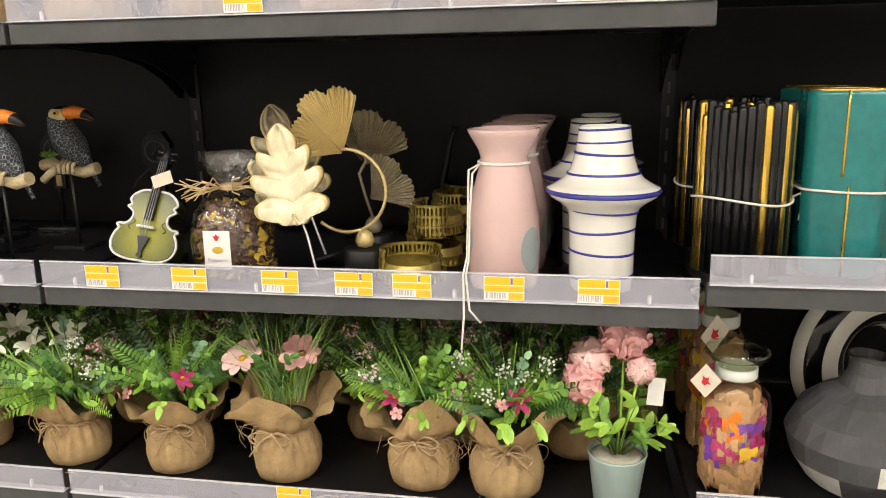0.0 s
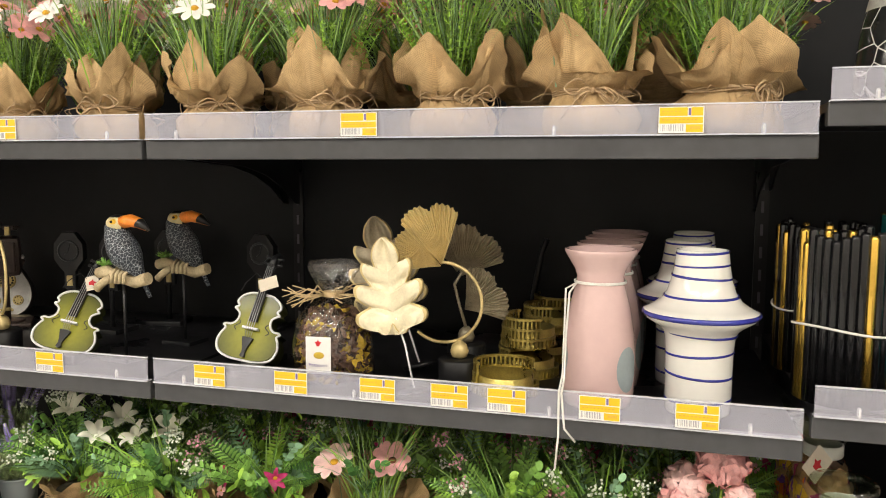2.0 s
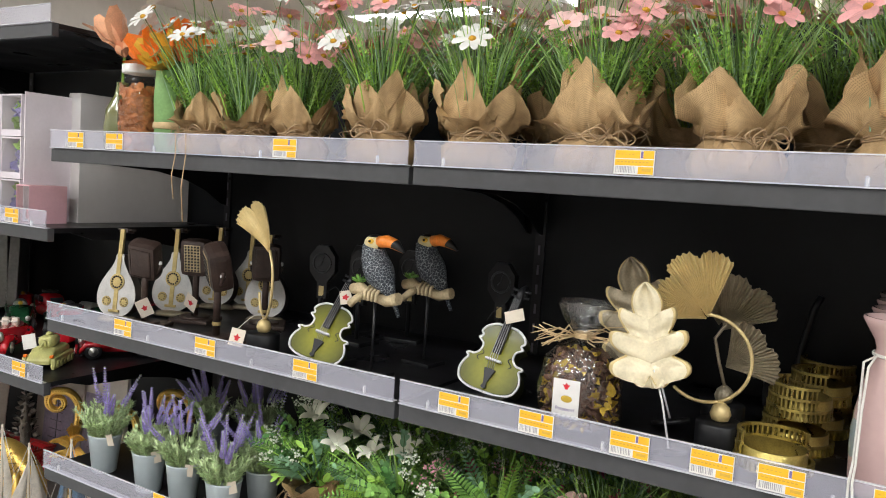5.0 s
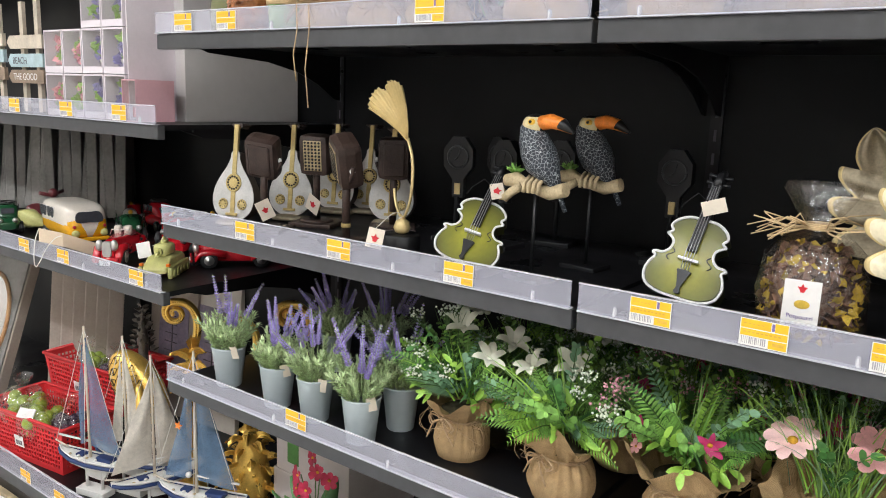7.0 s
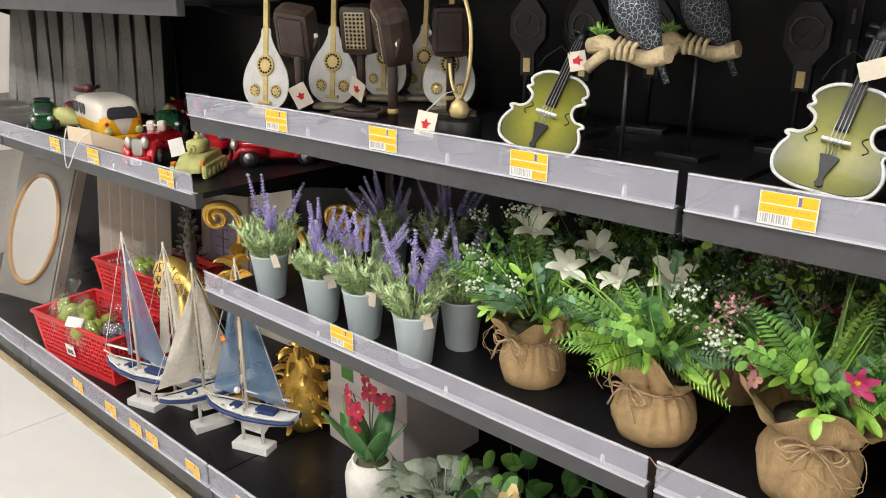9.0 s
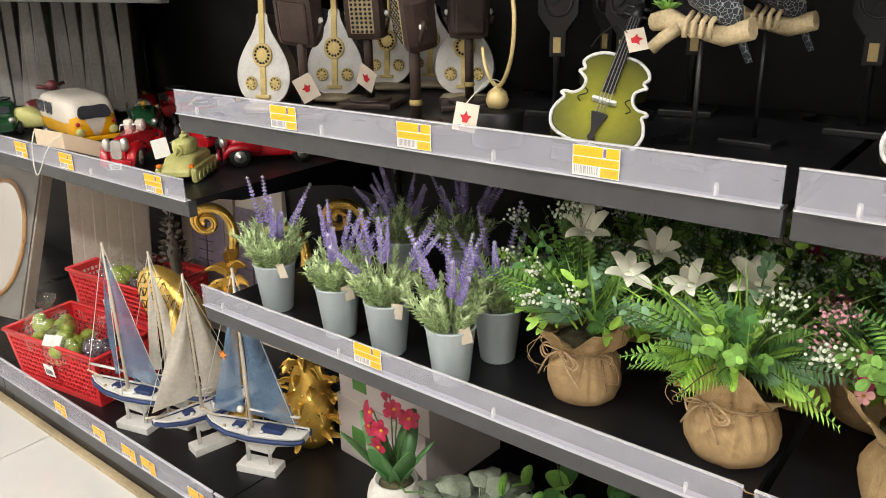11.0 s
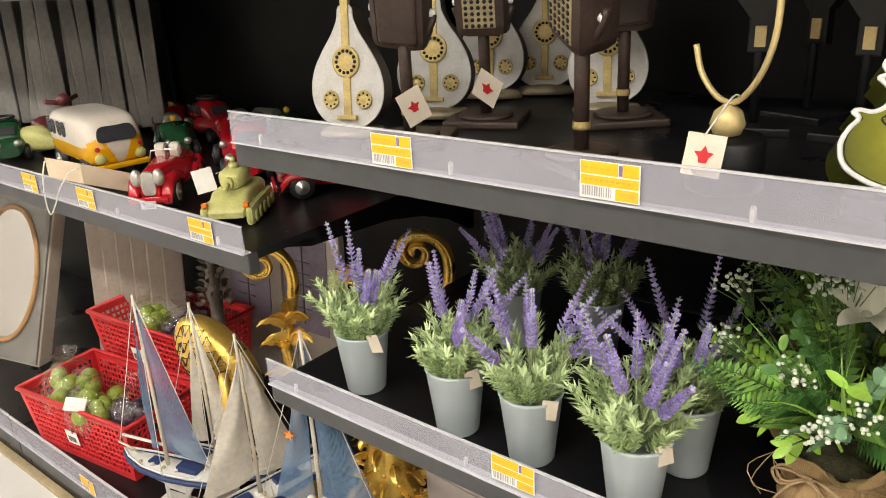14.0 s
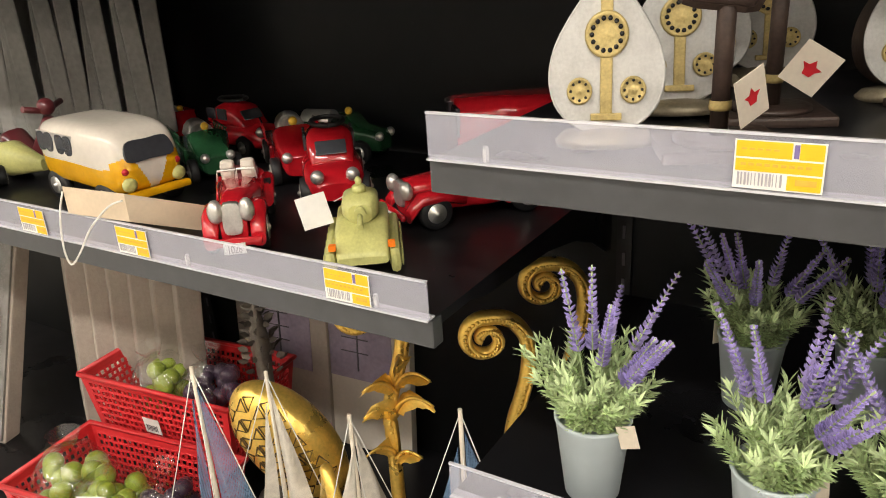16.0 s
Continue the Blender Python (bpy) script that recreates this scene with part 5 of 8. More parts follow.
def striped_vase(m):
    t = thing("striped_vase", m, "white ceramic hat-shaped vase with cobalt blue stripes", "vase", "striped vases")
    prof = [(0.044, 0), (0.0465, 0.003), (0.047, 0.03), (0.047, 0.06), (0.0475, 0.09), (0.050, 0.116), (0.055, 0.124), (0.066, 0.132), (0.077, 0.139), (0.0815, 0.146), (0.0805, 0.151), (0.070, 0.156), (0.057, 0.165), (0.048, 0.178),
            (0.043, 0.194), (0.0395, 0.212), (0.037, 0.232), (0.036, 0.239), (0.0335, 0.239), (0.032, 0.2), (0.04, 0.1), (0, 0.05)]
    part("body", lathe(prof, 56), WHITEG, t)

    def radius_at(z):
        outer = prof[:18]
        for (r0, z0), (r1, z1) in zip(outer, outer[1:]):
            if z0 <= z <= z1 and z1 > z0:
                return r0 + (r1 - r0) * (z - z0) / (z1 - z0)
        return outer[-1][0]

    for z, w in ((0.022, .0022), (0.058, .0022), (0.090, .0022), (0.119, .0020), (0.147, .0042), (0.172, .0024), (0.200, .0022), (0.217, .0018), (0.235, .0022)):
        tilt = 0.0025 * math.sin(z * 90)
        bm = tube(bmesh.new(), [((radius_at(z) - w * 0.42) * math.cos(a), (radius_at(z) - w * 0.42) * math.sin(a), z + tilt * math.cos(a) * (0 if z == .147 else 1)) for a in [6.2832 * i / 48 for i in range(49)]], w, 6)
        part("stripe", bm, BLUEG, t, "cobalt blue painted stripe")
    return t


sv = striped_vase(pose(0.866, 0.085, MID))
for x, y in ((0.852, 0.250), (0.868, 0.420)):
    copy_thing(sv, pose(x, y, MID, 0, 0, 70))


# ---- toucans, lutes, microphones ----
def toucan(m, seed):
    """A painted toucan figure on a branch; one plain figure with its stand."""
    rg = random.Random(seed)
    t = thing("toucan_figurine", m, "painted resin toucan figurine perched on a branch", "figurine", "toucan figurines")
    bm = bmesh.new()
    tube(bm, [(-0.010, 0, 0.268), (-0.016, 0, 0.245), (-0.010, 0, 0.215), (0.002, 0, 0.185), (0.014, 0, 0.158), (0.028, 0.004, 0.135), (0.040, 0.010, 0.112), (0.046, 0.012, 0.095), (0.060, 0.016, 0.055)], 0.036, 18,
         taper=lambda u: (0.4, 0.68, 0.85, 1.0, 0.95, 0.62, 0.30, 0.16, 0.12)[round(u * 8)])
    k0 = len(bm.faces)
    bmesh.ops.create_uvsphere(bm, u_segments=18, v_segments=12, radius=0.0255, matrix=Matrix.Translation((-0.010, 0, 0.252)))
    bm.faces.ensure_lookup_table()
    for f in bm.faces[k0:]:
        c = f.calc_center_median()
        f.material_index, f.smooth = (1 if c.x > -0.026 and abs(c.y) > 0.008 and c.z < 0.268 else 3), True
    k1 = len(bm.faces)
    tube(bm, [(0.004, 0, 0.256), (0.026, 0, 0.262), (0.052, 0, 0.256), (0.078, 0, 0.238)], 0.0175, 12, taper=lambda u: (1, 1, .82, .2)[round(u * 3)])
    bm.faces.ensure_lookup_table()
    for f in bm.faces[k1:]:
        f.material_index = 2 if f.calc_center_median().x < 0.062 else 3
    for s in (-1, 1):
        k2 = len(bm.faces)
        bmesh.ops.create_uvsphere(bm, u_segments=10, v_segments=6, radius=0.0085, matrix=Matrix.Translation((-0.004, s * 0.0190, 0.258)))
        bm.faces.ensure_lookup_table()
        for f in bm.faces[k2:]:
            f.material_index = 4
        k2 = len(bm.faces)
        bmesh.ops.create_uvsphere(bm, u_segments=10, v_segments=6, radius=0.0035, matrix=Matrix.Translation((-0.003, s * 0.0262, 0.259)))
        bm.faces.ensure_lookup_table()
        for f in bm.faces[k2:]:
            f.material_index = 3
    for v in bm.verts:
        v.co = Vector((v.co.x * 0.86, v.co.y * 0.80, 0.252 - (0.252 - v.co.z) * 0.68))
    part("bird", bm, [FEATH2, CHEEK, BEAK, BLACKP, YELLOWP], t, "slate speckled bird with orange beak", smooth=True)
    bm = bmesh.new()
    tube(bm, [(-0.075, 0, 0.128), (-0.05, 0, 0.132), (-0.01, 0, 0.120), (0.03, 0.004, 0.116), (0.065, 0.006, 0.124)], 0.014, 10, taper=lambda u: 0.75 + 0.22 * math.sin(u * 9))
    tube(bm, [(-0.03, -0.004, 0.124), (-0.05, -0.012, 0.111), (-0.062, -0.016, 0.100)], 0.008, 8)
    for k in range(4):
        tube(bm, [(-0.012 + .012 * k, -0.004, 0.140), (-0.014 + .012 * k, -0.016, 0.130), (-0.014 + .012 * k, -0.017, 0.114)], 0.0038, 6)
    for v in bm.verts:
        v.co = Vector((v.co.x * 0.85, v.co.y, v.co.z + 0.030))
    part("branch", bm, BARK, t, "cream brown branch")
    bm = bmesh.new()
    for k in range(26):
        d = ray_dir(rg, 1.3, 0.9)
        strip(bm, bend((-0.047, 0, 0.170), d, 0.02, 0.6, 3), 0.006, across(d, rg), 0.2, 0)
    part("grass_tuft", bm, FERN, t, "small green tuft")
    part("pole", tube(bmesh.new(), [(0, 0, 0.004), (0, 0, 0.148)], 0.003, 8), BLACKP, t, "thin black pole")
    part("foot", boxed(-0.035, 0.035, -0.03, 0.03, 0, 0.008, bevel=0.002), BLACKP, t, "flat black foot")
    return t


toucan(pose(-0.142, 0.115, MID, 0, 0, -10), 1)
toucan(pose(-0.118, 0.265, MID, 0, 0, -6), 2)


def oud(m, shade=OUDW):
    t = thing("lute_ornament", m, "white painted lute ornament with gilt rosettes", "ornament", "lute ornaments")
    half = [(0.0, 0.0), (0.022, 0.002), (0.043, 0.018), (0.051, 0.042), (0.047, 0.068), (0.034, 0.092), (0.020, 0.112), (0.011, 0.130), (0.008, 0.145)]
    line = smooth_outline(half + [(-x, z) for x, z in half[:0:-1]], 4)
    part("body", plate(bmesh.new(), line, 0.030), LEATHER, t, "dark rounded back")
    part("top_plate", plate(bmesh.new(), [(x * .985, z) for x, z in line], 0.005, m=pose(0, -0.003, 0)), shade, t, "distressed white front")
    part("edge_binding", tube(bmesh.new(), [(x, -0.002, z) for x, z in line + line[:1]], 0.0017, 5), shade, t)
    part("neck", boxed(-0.0055, 0.0055, -0.0055, 0.003, 0.012, 0.205, bevel=0.0015), OUDG, t, "gilt strip and neck")
    part("tie_bar", boxed(-0.014, 0.014, -0.009, -0.003, 0.009, 0.015, bevel=0.001), OUDG, t)
    bm = bmesh.new()
    box(bm, -0.012, 0.012, 0.0, 0.03, 0.198, 0.208, bevel=0.002)
    for s in (-1, 1):
        for k in range(3):
            tube(bm, [(0, 0.006 + .008 * k, 0.203), (s * 0.02, 0.006 + .008 * k, 0.206)], 0.0025, 5)
    part("peg_box", bm, LEATHER, t, "dark peg box")
    for cx, cz, r in ((0, 0.080, 0.0195), (-0.024, 0.034, 0.0115), (0.024, 0.034, 0.0115)):
        bm = lathe([(r, 0.0), (r, 0.0025), (r * .9, 0.004), (r * .8, 0.0025), (r * .3, 0.003), (0, 0.004)], 28, m=pose(cx, -0.003, cz, 90, 0, 0))
        ro = part("rosette", bm, OUDG, t, "pierced gilt rosette")
        bm = bmesh.new()
        n = 14 if r > .015 else 8
        for i in range(n):
            a = 2 * math.pi * i / n
            lathe([(r * .11, 0), (r * .11, 0.004), (0, 0.0043)], 8, bm, m=pose(cx + r * .68 * math.cos(a), -0.003, cz + r * .68 * math.sin(a), 90, 0, 0))
        tagged(part("piercing", bm, BLACKP, ro), kind="stuff")
    part("stand", lathe([(0.045, 0), (0.047, 0.006), (0.040, 0.013), (0.02, 0.016), (0, 0.016)], 28), DARKGOLD, t, "oval gilt stand", loc=pose(0, 0.016, -0.014))
    return t


oud(pose(-0.868, 0.082, MID + 0.014, -8, 0, 22) @ Matrix.Diagonal((0.93, 1, 1, 1)))
for x, y, rz in ((-0.845, 0.225, 24), (-0.860, 0.38, 20), (-0.800, 0.44, 22), (-0.645, 0.345, 26)):
    oud(pose(x, y, MID + 0.014, -8, 0, rz))


def microphone(m, tilt, seed, grille=True, roll=0):
    t = thing("microphone_ornament", m, "dark brown retro microphone ornament on a stand", "ornament", "microphone ornaments")
    part("foot", boxed(-0.05, 0.05, -0.04, 0.05, 0, 0.010, bevel=0.003), LEATHER, t, "square dark foot")
    part("foot_step", lathe([(0.036, 0.010), (0.036, 0.014), (0.030, 0.015), (0, 0.015)], 28), LEATHER, t)
    part("pole", lathe([(0.0075, 0.014), (0.0075, 0.12), (0.005, 0.125), (0, 0.125)], 14), LEATHER, t, "dark pole")
    part("collar", lathe([(0.0088, 0.035), (0.0092, 0.038), (0.0088, 0.043)], 14), OUDG, t, "tan band")
    hd = part("head", boxed(-0.034, 0.034, -0.024, 0.024, -0.042, 0.048, bevel=0.015), LEATHER, t, "dark rounded microphone head", loc=pose(0, 0, 0.155, tilt, roll, 0))
    if grille:
        bm = boxed(-0.021, 0.021, -0.0245, -0.02, -0.030, 0.036, bevel=0.002)
        gr = part("grille", bm, MESHG, hd, "gold pierced grille")
    else:
        gr = part("panel", boxed(-0.024, 0.024, -0.0245, -0.02, -0.032, 0.038, bevel=0.004), LEATHER, hd)
    if grille:
        bm = bmesh.new()
        for i in range(5):
            for k in range(9):
                lathe([(0.0026, 0), (0.0026, 0.001), (0, 0.0012)], 6, bm, m=pose(-0.016 + 0.008 * i, -0.0245, -0.026 + 0.0072 * k, 90, 0, 0))
        tagged(part("piercing", bm, BLACKP, gr), kind="stuff")
    for s in (-1, 1):
        part("screw", lathe([(0.005, 0), (0.005, 0.006), (0, 0.008)], 10, m=pose(s * 0.032, 0, 0.0, 0, s * 90, 0)), SILVER, hd, "steel side screw")
    part("yoke", tube(bmesh.new(), arc(0, 0.155, 0.038, 190, 350, 14), 0.004, 6), LEATHER, t)
    return t


m1 = microphone(pose(-0.776, 0.092, MID, 0, 0, 25) @ Matrix.Scale(1.0, 4), 24, 1, False, 8)
hang_tag(m1, (0.016, -0.03, 0.05), 10, -25, 30, 0.03, 0.042)
m2 = microphone(pose(-0.758, 0.225, MID, 0, 0, 22), 6, 2)
hang_tag(m2, (0.016, -0.055, 0.055), 20, 32, -10, 0.034, 0.042)
microphone(pose(-0.548, 0.10, MID, 0, 0, -28) @ Matrix.Scale(1.05, 4), 14, 3, True, 24)
microphone(pose(-0.60, 0.30, MID, 0, 0, 40), 5, 4, False)


def hand_fan(m):
    """Dark cast ornament: an octagonal dial head on a slim stand."""
    t = thing("dial_ornament", m, "black cast ornament with octagonal dial on a stand", "ornament", "dial ornaments")
    o = [(0.034 * math.cos(radians(22.5 + 45 * i)), 0.17 + 0.046 * math.sin(radians(22.5 + 45 * i))) for i in range(8)]
    part("head", plate(bmesh.new(), o, 0.02), BLACKP, t)
    part("dial", tube(bmesh.new(), arc(0, 0.172, 0.022, 0, 360, 24, -0.001), 0.0022, 6), EDGE, t, "raised ring")
    part("hand", tube(bmesh.new(), [(-.008, -.001, .165), (0, -.002, .172), (.004, -.001, .187)], 0.0012, 5), EDGE, t)
    part("neck", boxed(-0.013, 0.013, 0.002, 0.016, 0.088, 0.13, bevel=0.002), BLACKP, t)
    part("window", boxed(-0.006, 0.006, -0.0005, 0.004, 0.095, 0.118), GOLD, t, "small gold window")
    part("pole", lathe([(0.005, 0), (0.005, 0.09)], 10), BLACKP, t)
    part("foot", boxed(-0.04, 0.04, -0.035, 0.035, 0, 0.01, bevel=0.002), BLACKP, t)
    return t


h0 = hand_fan(pose(-0.335, 0.32, MID, 0, 0, -5))
for x, y, rz, s in ((-0.445, 0.32, 15, 1), (-0.41, 0.41, -20, 1), (-0.27, 0.43, 10, 1), (-0.02, 0.40, 0, 1)):
    copy_thing(h0, pose(x, y, MID, 0, 0, rz))
# black ornaments deep in the shelf behind the violins
bm = bmesh.new()
tube(bm, [(0, 0, 0.004), (0.004, 0, 0.10), (0.02, 0, 0.19), (0.03, 0, 0.215)], 0.006, 8)
dk = thing("black_violin_ornament", pose(0.56, 0.46, MID), "black instrument ornament in the shade at the shelf back", "ornament")
part("neck", bm, BLACKP, dk)
part("foot", boxed(-0.05, 0.05, -0.03, 0.03, 0, 0.06, bevel=0.012), BLACKP, dk)


# ---- right bay ----
def tube_vase(m, tones, n, r, h, seed, label):
    """A vase made of upright glazed rods of uneven height."""
    rg = random.Random(seed)
    t = thing("rod_vase", m, label, "vase", "rod vases")
    part("core", lathe([(r - 0.010, 0), (r - 0.010, h * 0.9), (r - 0.016, h * 0.9), (r - 0.016, 0.02), (0, 0.02)], 28), tones[0], t)
    for i in range(n):
        a = 2 * math.pi * i / n
        hh = h * rg.uniform(0.90, 1.0)
        s = r * math.pi / n * 1.08
        mt = tones[1] if rg.random() < 0.22 else tones[0]
        p = part("rod", lathe([(s, 0), (s, hh - 0.004), (s * .8, hh), (s * .55, hh), (s * .5, hh - 0.012), (0, hh - 0.012)], 10), mt, t, loc=pose((r - s * .6) * math.cos(a), (r - s * .6) * math.sin(a), 0))
    bm = tube(bmesh.new(), [((r + .004) * math.cos(a), (r + .004) * math.sin(a), h * 0.43 + .005 * math.sin(a * 2)) for a in [6.283 * i / 30 for i in range(31)]], 0.0018, 5)
    tube(bm, [(r + .003, -0.004, h * .43), (r + .012, -0.012, h * .46), (r + .016, -.01, h * .40), (r + .012, -.012, h * .30)], 0.0018, 5)
    part("cord", bm, ROPE, t, "white cord")
    return t


bv = tube_vase(pose(1.060, 0.10, DMID), (BLACKG, GILT), 34, 0.064, 0.242, 3, "glossy black and gilt rod vase tied with cord")
copy_thing(bv, pose(1.055, 0.27, DMID, 0, 0, 80))


def fold_vase(m, tone, label, r=0.066, h=0.252):
    t = thing("folded_vase", m, label, "vase", "folded vases")
    sq = lambda a, z: 1 + 0.035 * math.cos(5 * a + 0.6) + 0.02 * math.sin(9 * a)
    part("body", lathe([(r * .93, 0), (r * .95, 0.003), (r, 0.05), (r * 1.02, h * .6), (r * 1.03, h * .97), (r * 1.03, h), (r * .95, h), (r * .9, h * .5), (0, 0.02)], 60, squash=sq), tone, t)
    part("rim", tube(bmesh.new(), [(r * 1.0 * sq(a, 0) * math.cos(a), r * 1.0 * sq(a, 0) * math.sin(a), h) for a in [6.2832 * i / 60 for i in range(61)]], 0.0026, 6), GILT, t, "gilt rim")
    for a, z0, z1 in ((-1.95, h * .55, h), (-1.82, 0.0, h * .5), (-0.7, 0.0, h), (0.8, 0, h), (2.2, 0, h)):
        part("gilt_seam", tube(bmesh.new(), [(r * 1.02 * sq(a, 0) * math.cos(a), r * 1.02 * sq(a, 0) * math.sin(a), z0 + (z1 - z0) * i / 6) for i in range(7)], 0.0020, 5), GILT, t, "gilt line")
    part("cord", tube(bmesh.new(), [((r * 1.03 * sq(a, 0) + .002) * math.cos(a), (r * 1.03 * sq(a, 0) + .002) * math.sin(a), h * .47) for a in [6.2832 * i / 60 for i in range(61)]], 0.0018, 5), ROPE, t, "white cord")
    return t


fold_vase(pose(1.200, 0.11, DMID), TEAL, "glossy teal ceramic vase with gilt lines")
REDG = mat("brown_red_glaze", (0.22, 0.05, 0.035), 0.2, var=0.2, coat=0.5)
fold_vase(pose(1.345, 0.14, DMID, 0, 0, 50), REDG, "glossy brown-red ceramic vase with gilt lines")
fold_vase(pose(1.215, 0.28, DMID, 0, 0, 30), TEAL, "glossy teal ceramic vase with gilt lines")

COOKIE = mat("tan_dried_discs", (0.48, 0.27, 0.13), 0.7, var=0.25, scale=50, islands=0.25)
VIOLETP = mat("violet_wood_chips", (0.22, 0.06, 0.42), 0.5, islands=0.15)


STOPG = clear_mat("greenish_stopper_glass", gloss=0.10, rough=0.05, tint=(0.86, 0.90, 0.80))


def apothecary_jar(m):
    rg = random.Random(9)
    t = thing("glass_jar", m, "stoppered glass jar of coloured potpourri", "jar", "potpourri jars")
    part("glass", lathe([(0.050, 0), (0.053, 0.004), (0.054, 0.11), (0.050, 0.127), (0.036, 0.140), (0.031, 0.148), (0.031, 0.166), (0.036, 0.169), (0.033, 0.170)], 44), GLASSM, t)
    lid = part("stopper", lathe([(0.026, 0.150), (0.028, 0.172), (0.044, 0.176), (0.047, 0.181), (0.044, 0.187), (0.025, 0.191), (0.012, 0.190), (0, 0.193)], 40), STOPG, t, "flat glass stopper")
    part("seal", lathe([(0.0285, 0.149), (0.0305, 0.151), (0.0305, 0.162), (0.028, 0.163)], 32), WHITE, t, "white seal band")
    bm = bmesh.new()
    mats = (COOKIE, VIOLETP, MAGENTA, YELLOWP, ORANGE)
    for k in range(300):
        z = rg.uniform(0.010, 0.128)
        a = rg.uniform(0, 6.28)
        r = 0.047 * rg.uniform(0.93, 1.0) * (1 if z < .112 else .8)
        c = Vector((r * math.cos(a), r * math.sin(a), z))
        d = Vector((-math.sin(a), math.cos(a), rg.uniform(-.5, .5))).normalized()
        s = rg.uniform(0.018, 0.032)
        mi = 0 if z < 0.045 or z > .115 else rg.choice((1, 1, 2, 3, 4, 0)) if math.sin(a * 3 + z * 60) > -.3 else rg.choice((2, 0))
        strip(bm, [c - d * s * .5, c + Vector((0, 0, .002)), c + d * s * .5], s * .8, Vector((0, 0, 1)), 0.15, mi, shape=lambda u: (0.7, 1, 0.7)[round(u * 2)])
    tagged(part("potpourri", bm, list(mats), t, "tan, violet, red and yellow dried pieces"), kind="stuff")
    part("core", lathe([(0.043, 0.008), (0.043, 0.115), (0.03, 0.128), (0, 0.13)], 20), COOKIE, t)
    hang_tag(t, (-0.048, -0.03, 0.15), 10, 40, -20, 0.03, 0.036)
    return t


j0 = apothecary_jar(pose(1.070, 0.10, DLOW) @ Matrix.Diagonal((1, 1, 1.2, 1)))
for x, y in ((1.068, 0.235), (1.066, 0.37)):
    copy_thing(j0, pose(x, y, DLOW, 0, 0, 40) @ Matrix.Diagonal((1, 1, 1.2, 1)))

GREYV = mat("charcoal_facets", (0.07, 0.07, 0.075), 0.55, var=0.25, scale=20, bump=0.15, bscale=60)
CHIPW = mat("white_chipped_glaze", (0.65, 0.64, 0.61), 0.5, var=0.2, scale=40)
t = thing("gourd_vase", pose(1.265, 0.125, DLOW), "charcoal faceted bottle vase with white splashed foot", "vase")
bm = lathe([(0.055, 0), (0.075, 0.012), (0.102, 0.05), (0.110, 0.085), (0.098, 0.12), (0.066, 0.15), (0.040, 0.166), (0.031, 0.185), (0.030, 0.205), (0.033, 0.212), (0.030, 0.213), (0.026, 0.20), (0.026, 0.18), (0, 0.16)], 26)
for v in bm.verts:
    v.co += v.co.normalized() * 0.006 * noise.noise(v.co * 28)
bm.normal_update()
for f in bm.faces:
    c = f.calc_center_median()
    f.smooth = False
    f.material_index = 1 if c.z < 0.048 + 0.06 * noise.noise(Vector((c.x, c.y, 0)) * 40) else 0
part("body", bm, [GREYV, CHIPW], t)
t = thing("ring_vase", pose(1.325, 0.31, DLOW, 0, 0, 20), "black and white striped ring-shaped vase", "vase")
bm = bmesh.new()
R, r0 = 0.098, 0.048
for i in range(56):
    for k in range(20):
        vs = []
        for a, b in ((i, k), (i + 1, k), (i + 1, k + 1), (i, k + 1)):
            A, B = 2 * math.pi * a / 56, 2 * math.pi * b / 20
            q = R + r0 * math.cos(B)
            vs.append(bm.verts.new((q * math.cos(A), r0 * 0.8 * math.sin(B), 0.15 + q * math.sin(A))))
        f = bm.faces.new(vs)
        f.smooth, f.material_index = True, (k // 2) % 2
bmesh.ops.remove_doubles(bm, verts=bm.verts, dist=1e-5)
part("body", bm, [BLACKG, WHITEG], t)
part("foot", lathe([(0.04, 0), (0.04, 0.012), (0.03, 0.014), (0, 0.014)], 24), BLACKG, t)

CRACK = speckle("crackled_black_glaze", (0.015, 0.015, 0.017), (0.62, 0.60, 0.58), 28, 0.012, 0.03, 0.15)
t = thing("crackle_vase", pose(1.125, 0.12, DUP), "black ceramic vase with white crackle lines and pale neck", "vase")
part("body", lathe([(0.062, 0), (0.066, 0.004), (0.068, 0.03), (0.062, 0.10), (0.056, 0.13)], 40), CRACK, t)
part("neck", lathe([(0.056, 0.13), (0.050, 0.16), (0.056, 0.20), (0.058, 0.205), (0.052, 0.2), (0, 0.14)], 40), CHIPW, t, "pale plain neck")

# ---- upper shelf end: tulips and jar ----
OLIVEGL = mat("olive_glass", (0.16, 0.17, 0.06), 0.08, var=0.1, coat=0.5)
LEAFG = mat("green_leaf_wrap", (0.20, 0.36, 0.12), 0.5, var=0.2, scale=25, bump=0.2, bscale=60)


def tulip_head(parent, at, d, material, s=0.032):
    rg = random.Random(int(at[0] * 1e4) + 77)
    d = Vector(d).normalized()
    a = d.orthogonal().normalized()
    b = d.cross(a)
    bm = bmesh.new()
    for k in range(7):
        tt = 2 * math.pi * k / 6 + (0.5 if k == 6 else 0)
        o = math.cos(tt) * a + math.sin(tt) * b
        w = rg.uniform(0.9, 1.15)
        strip(bm, [o * s * .1 - d * s * .6, o * s * .6 - d * s * .1, o * s * .8 * w + d * s * .5, o * s * (.75 + .5 * (k % 2)) * w + d * s * 1.05], s * 1.05, o.cross(d), 0.14, 0, shape=lambda u: (0.4, 1, 1, 0.4)[round(u * 3)])
    return part("flower", bm, material, parent, loc=Matrix.Translation(at))


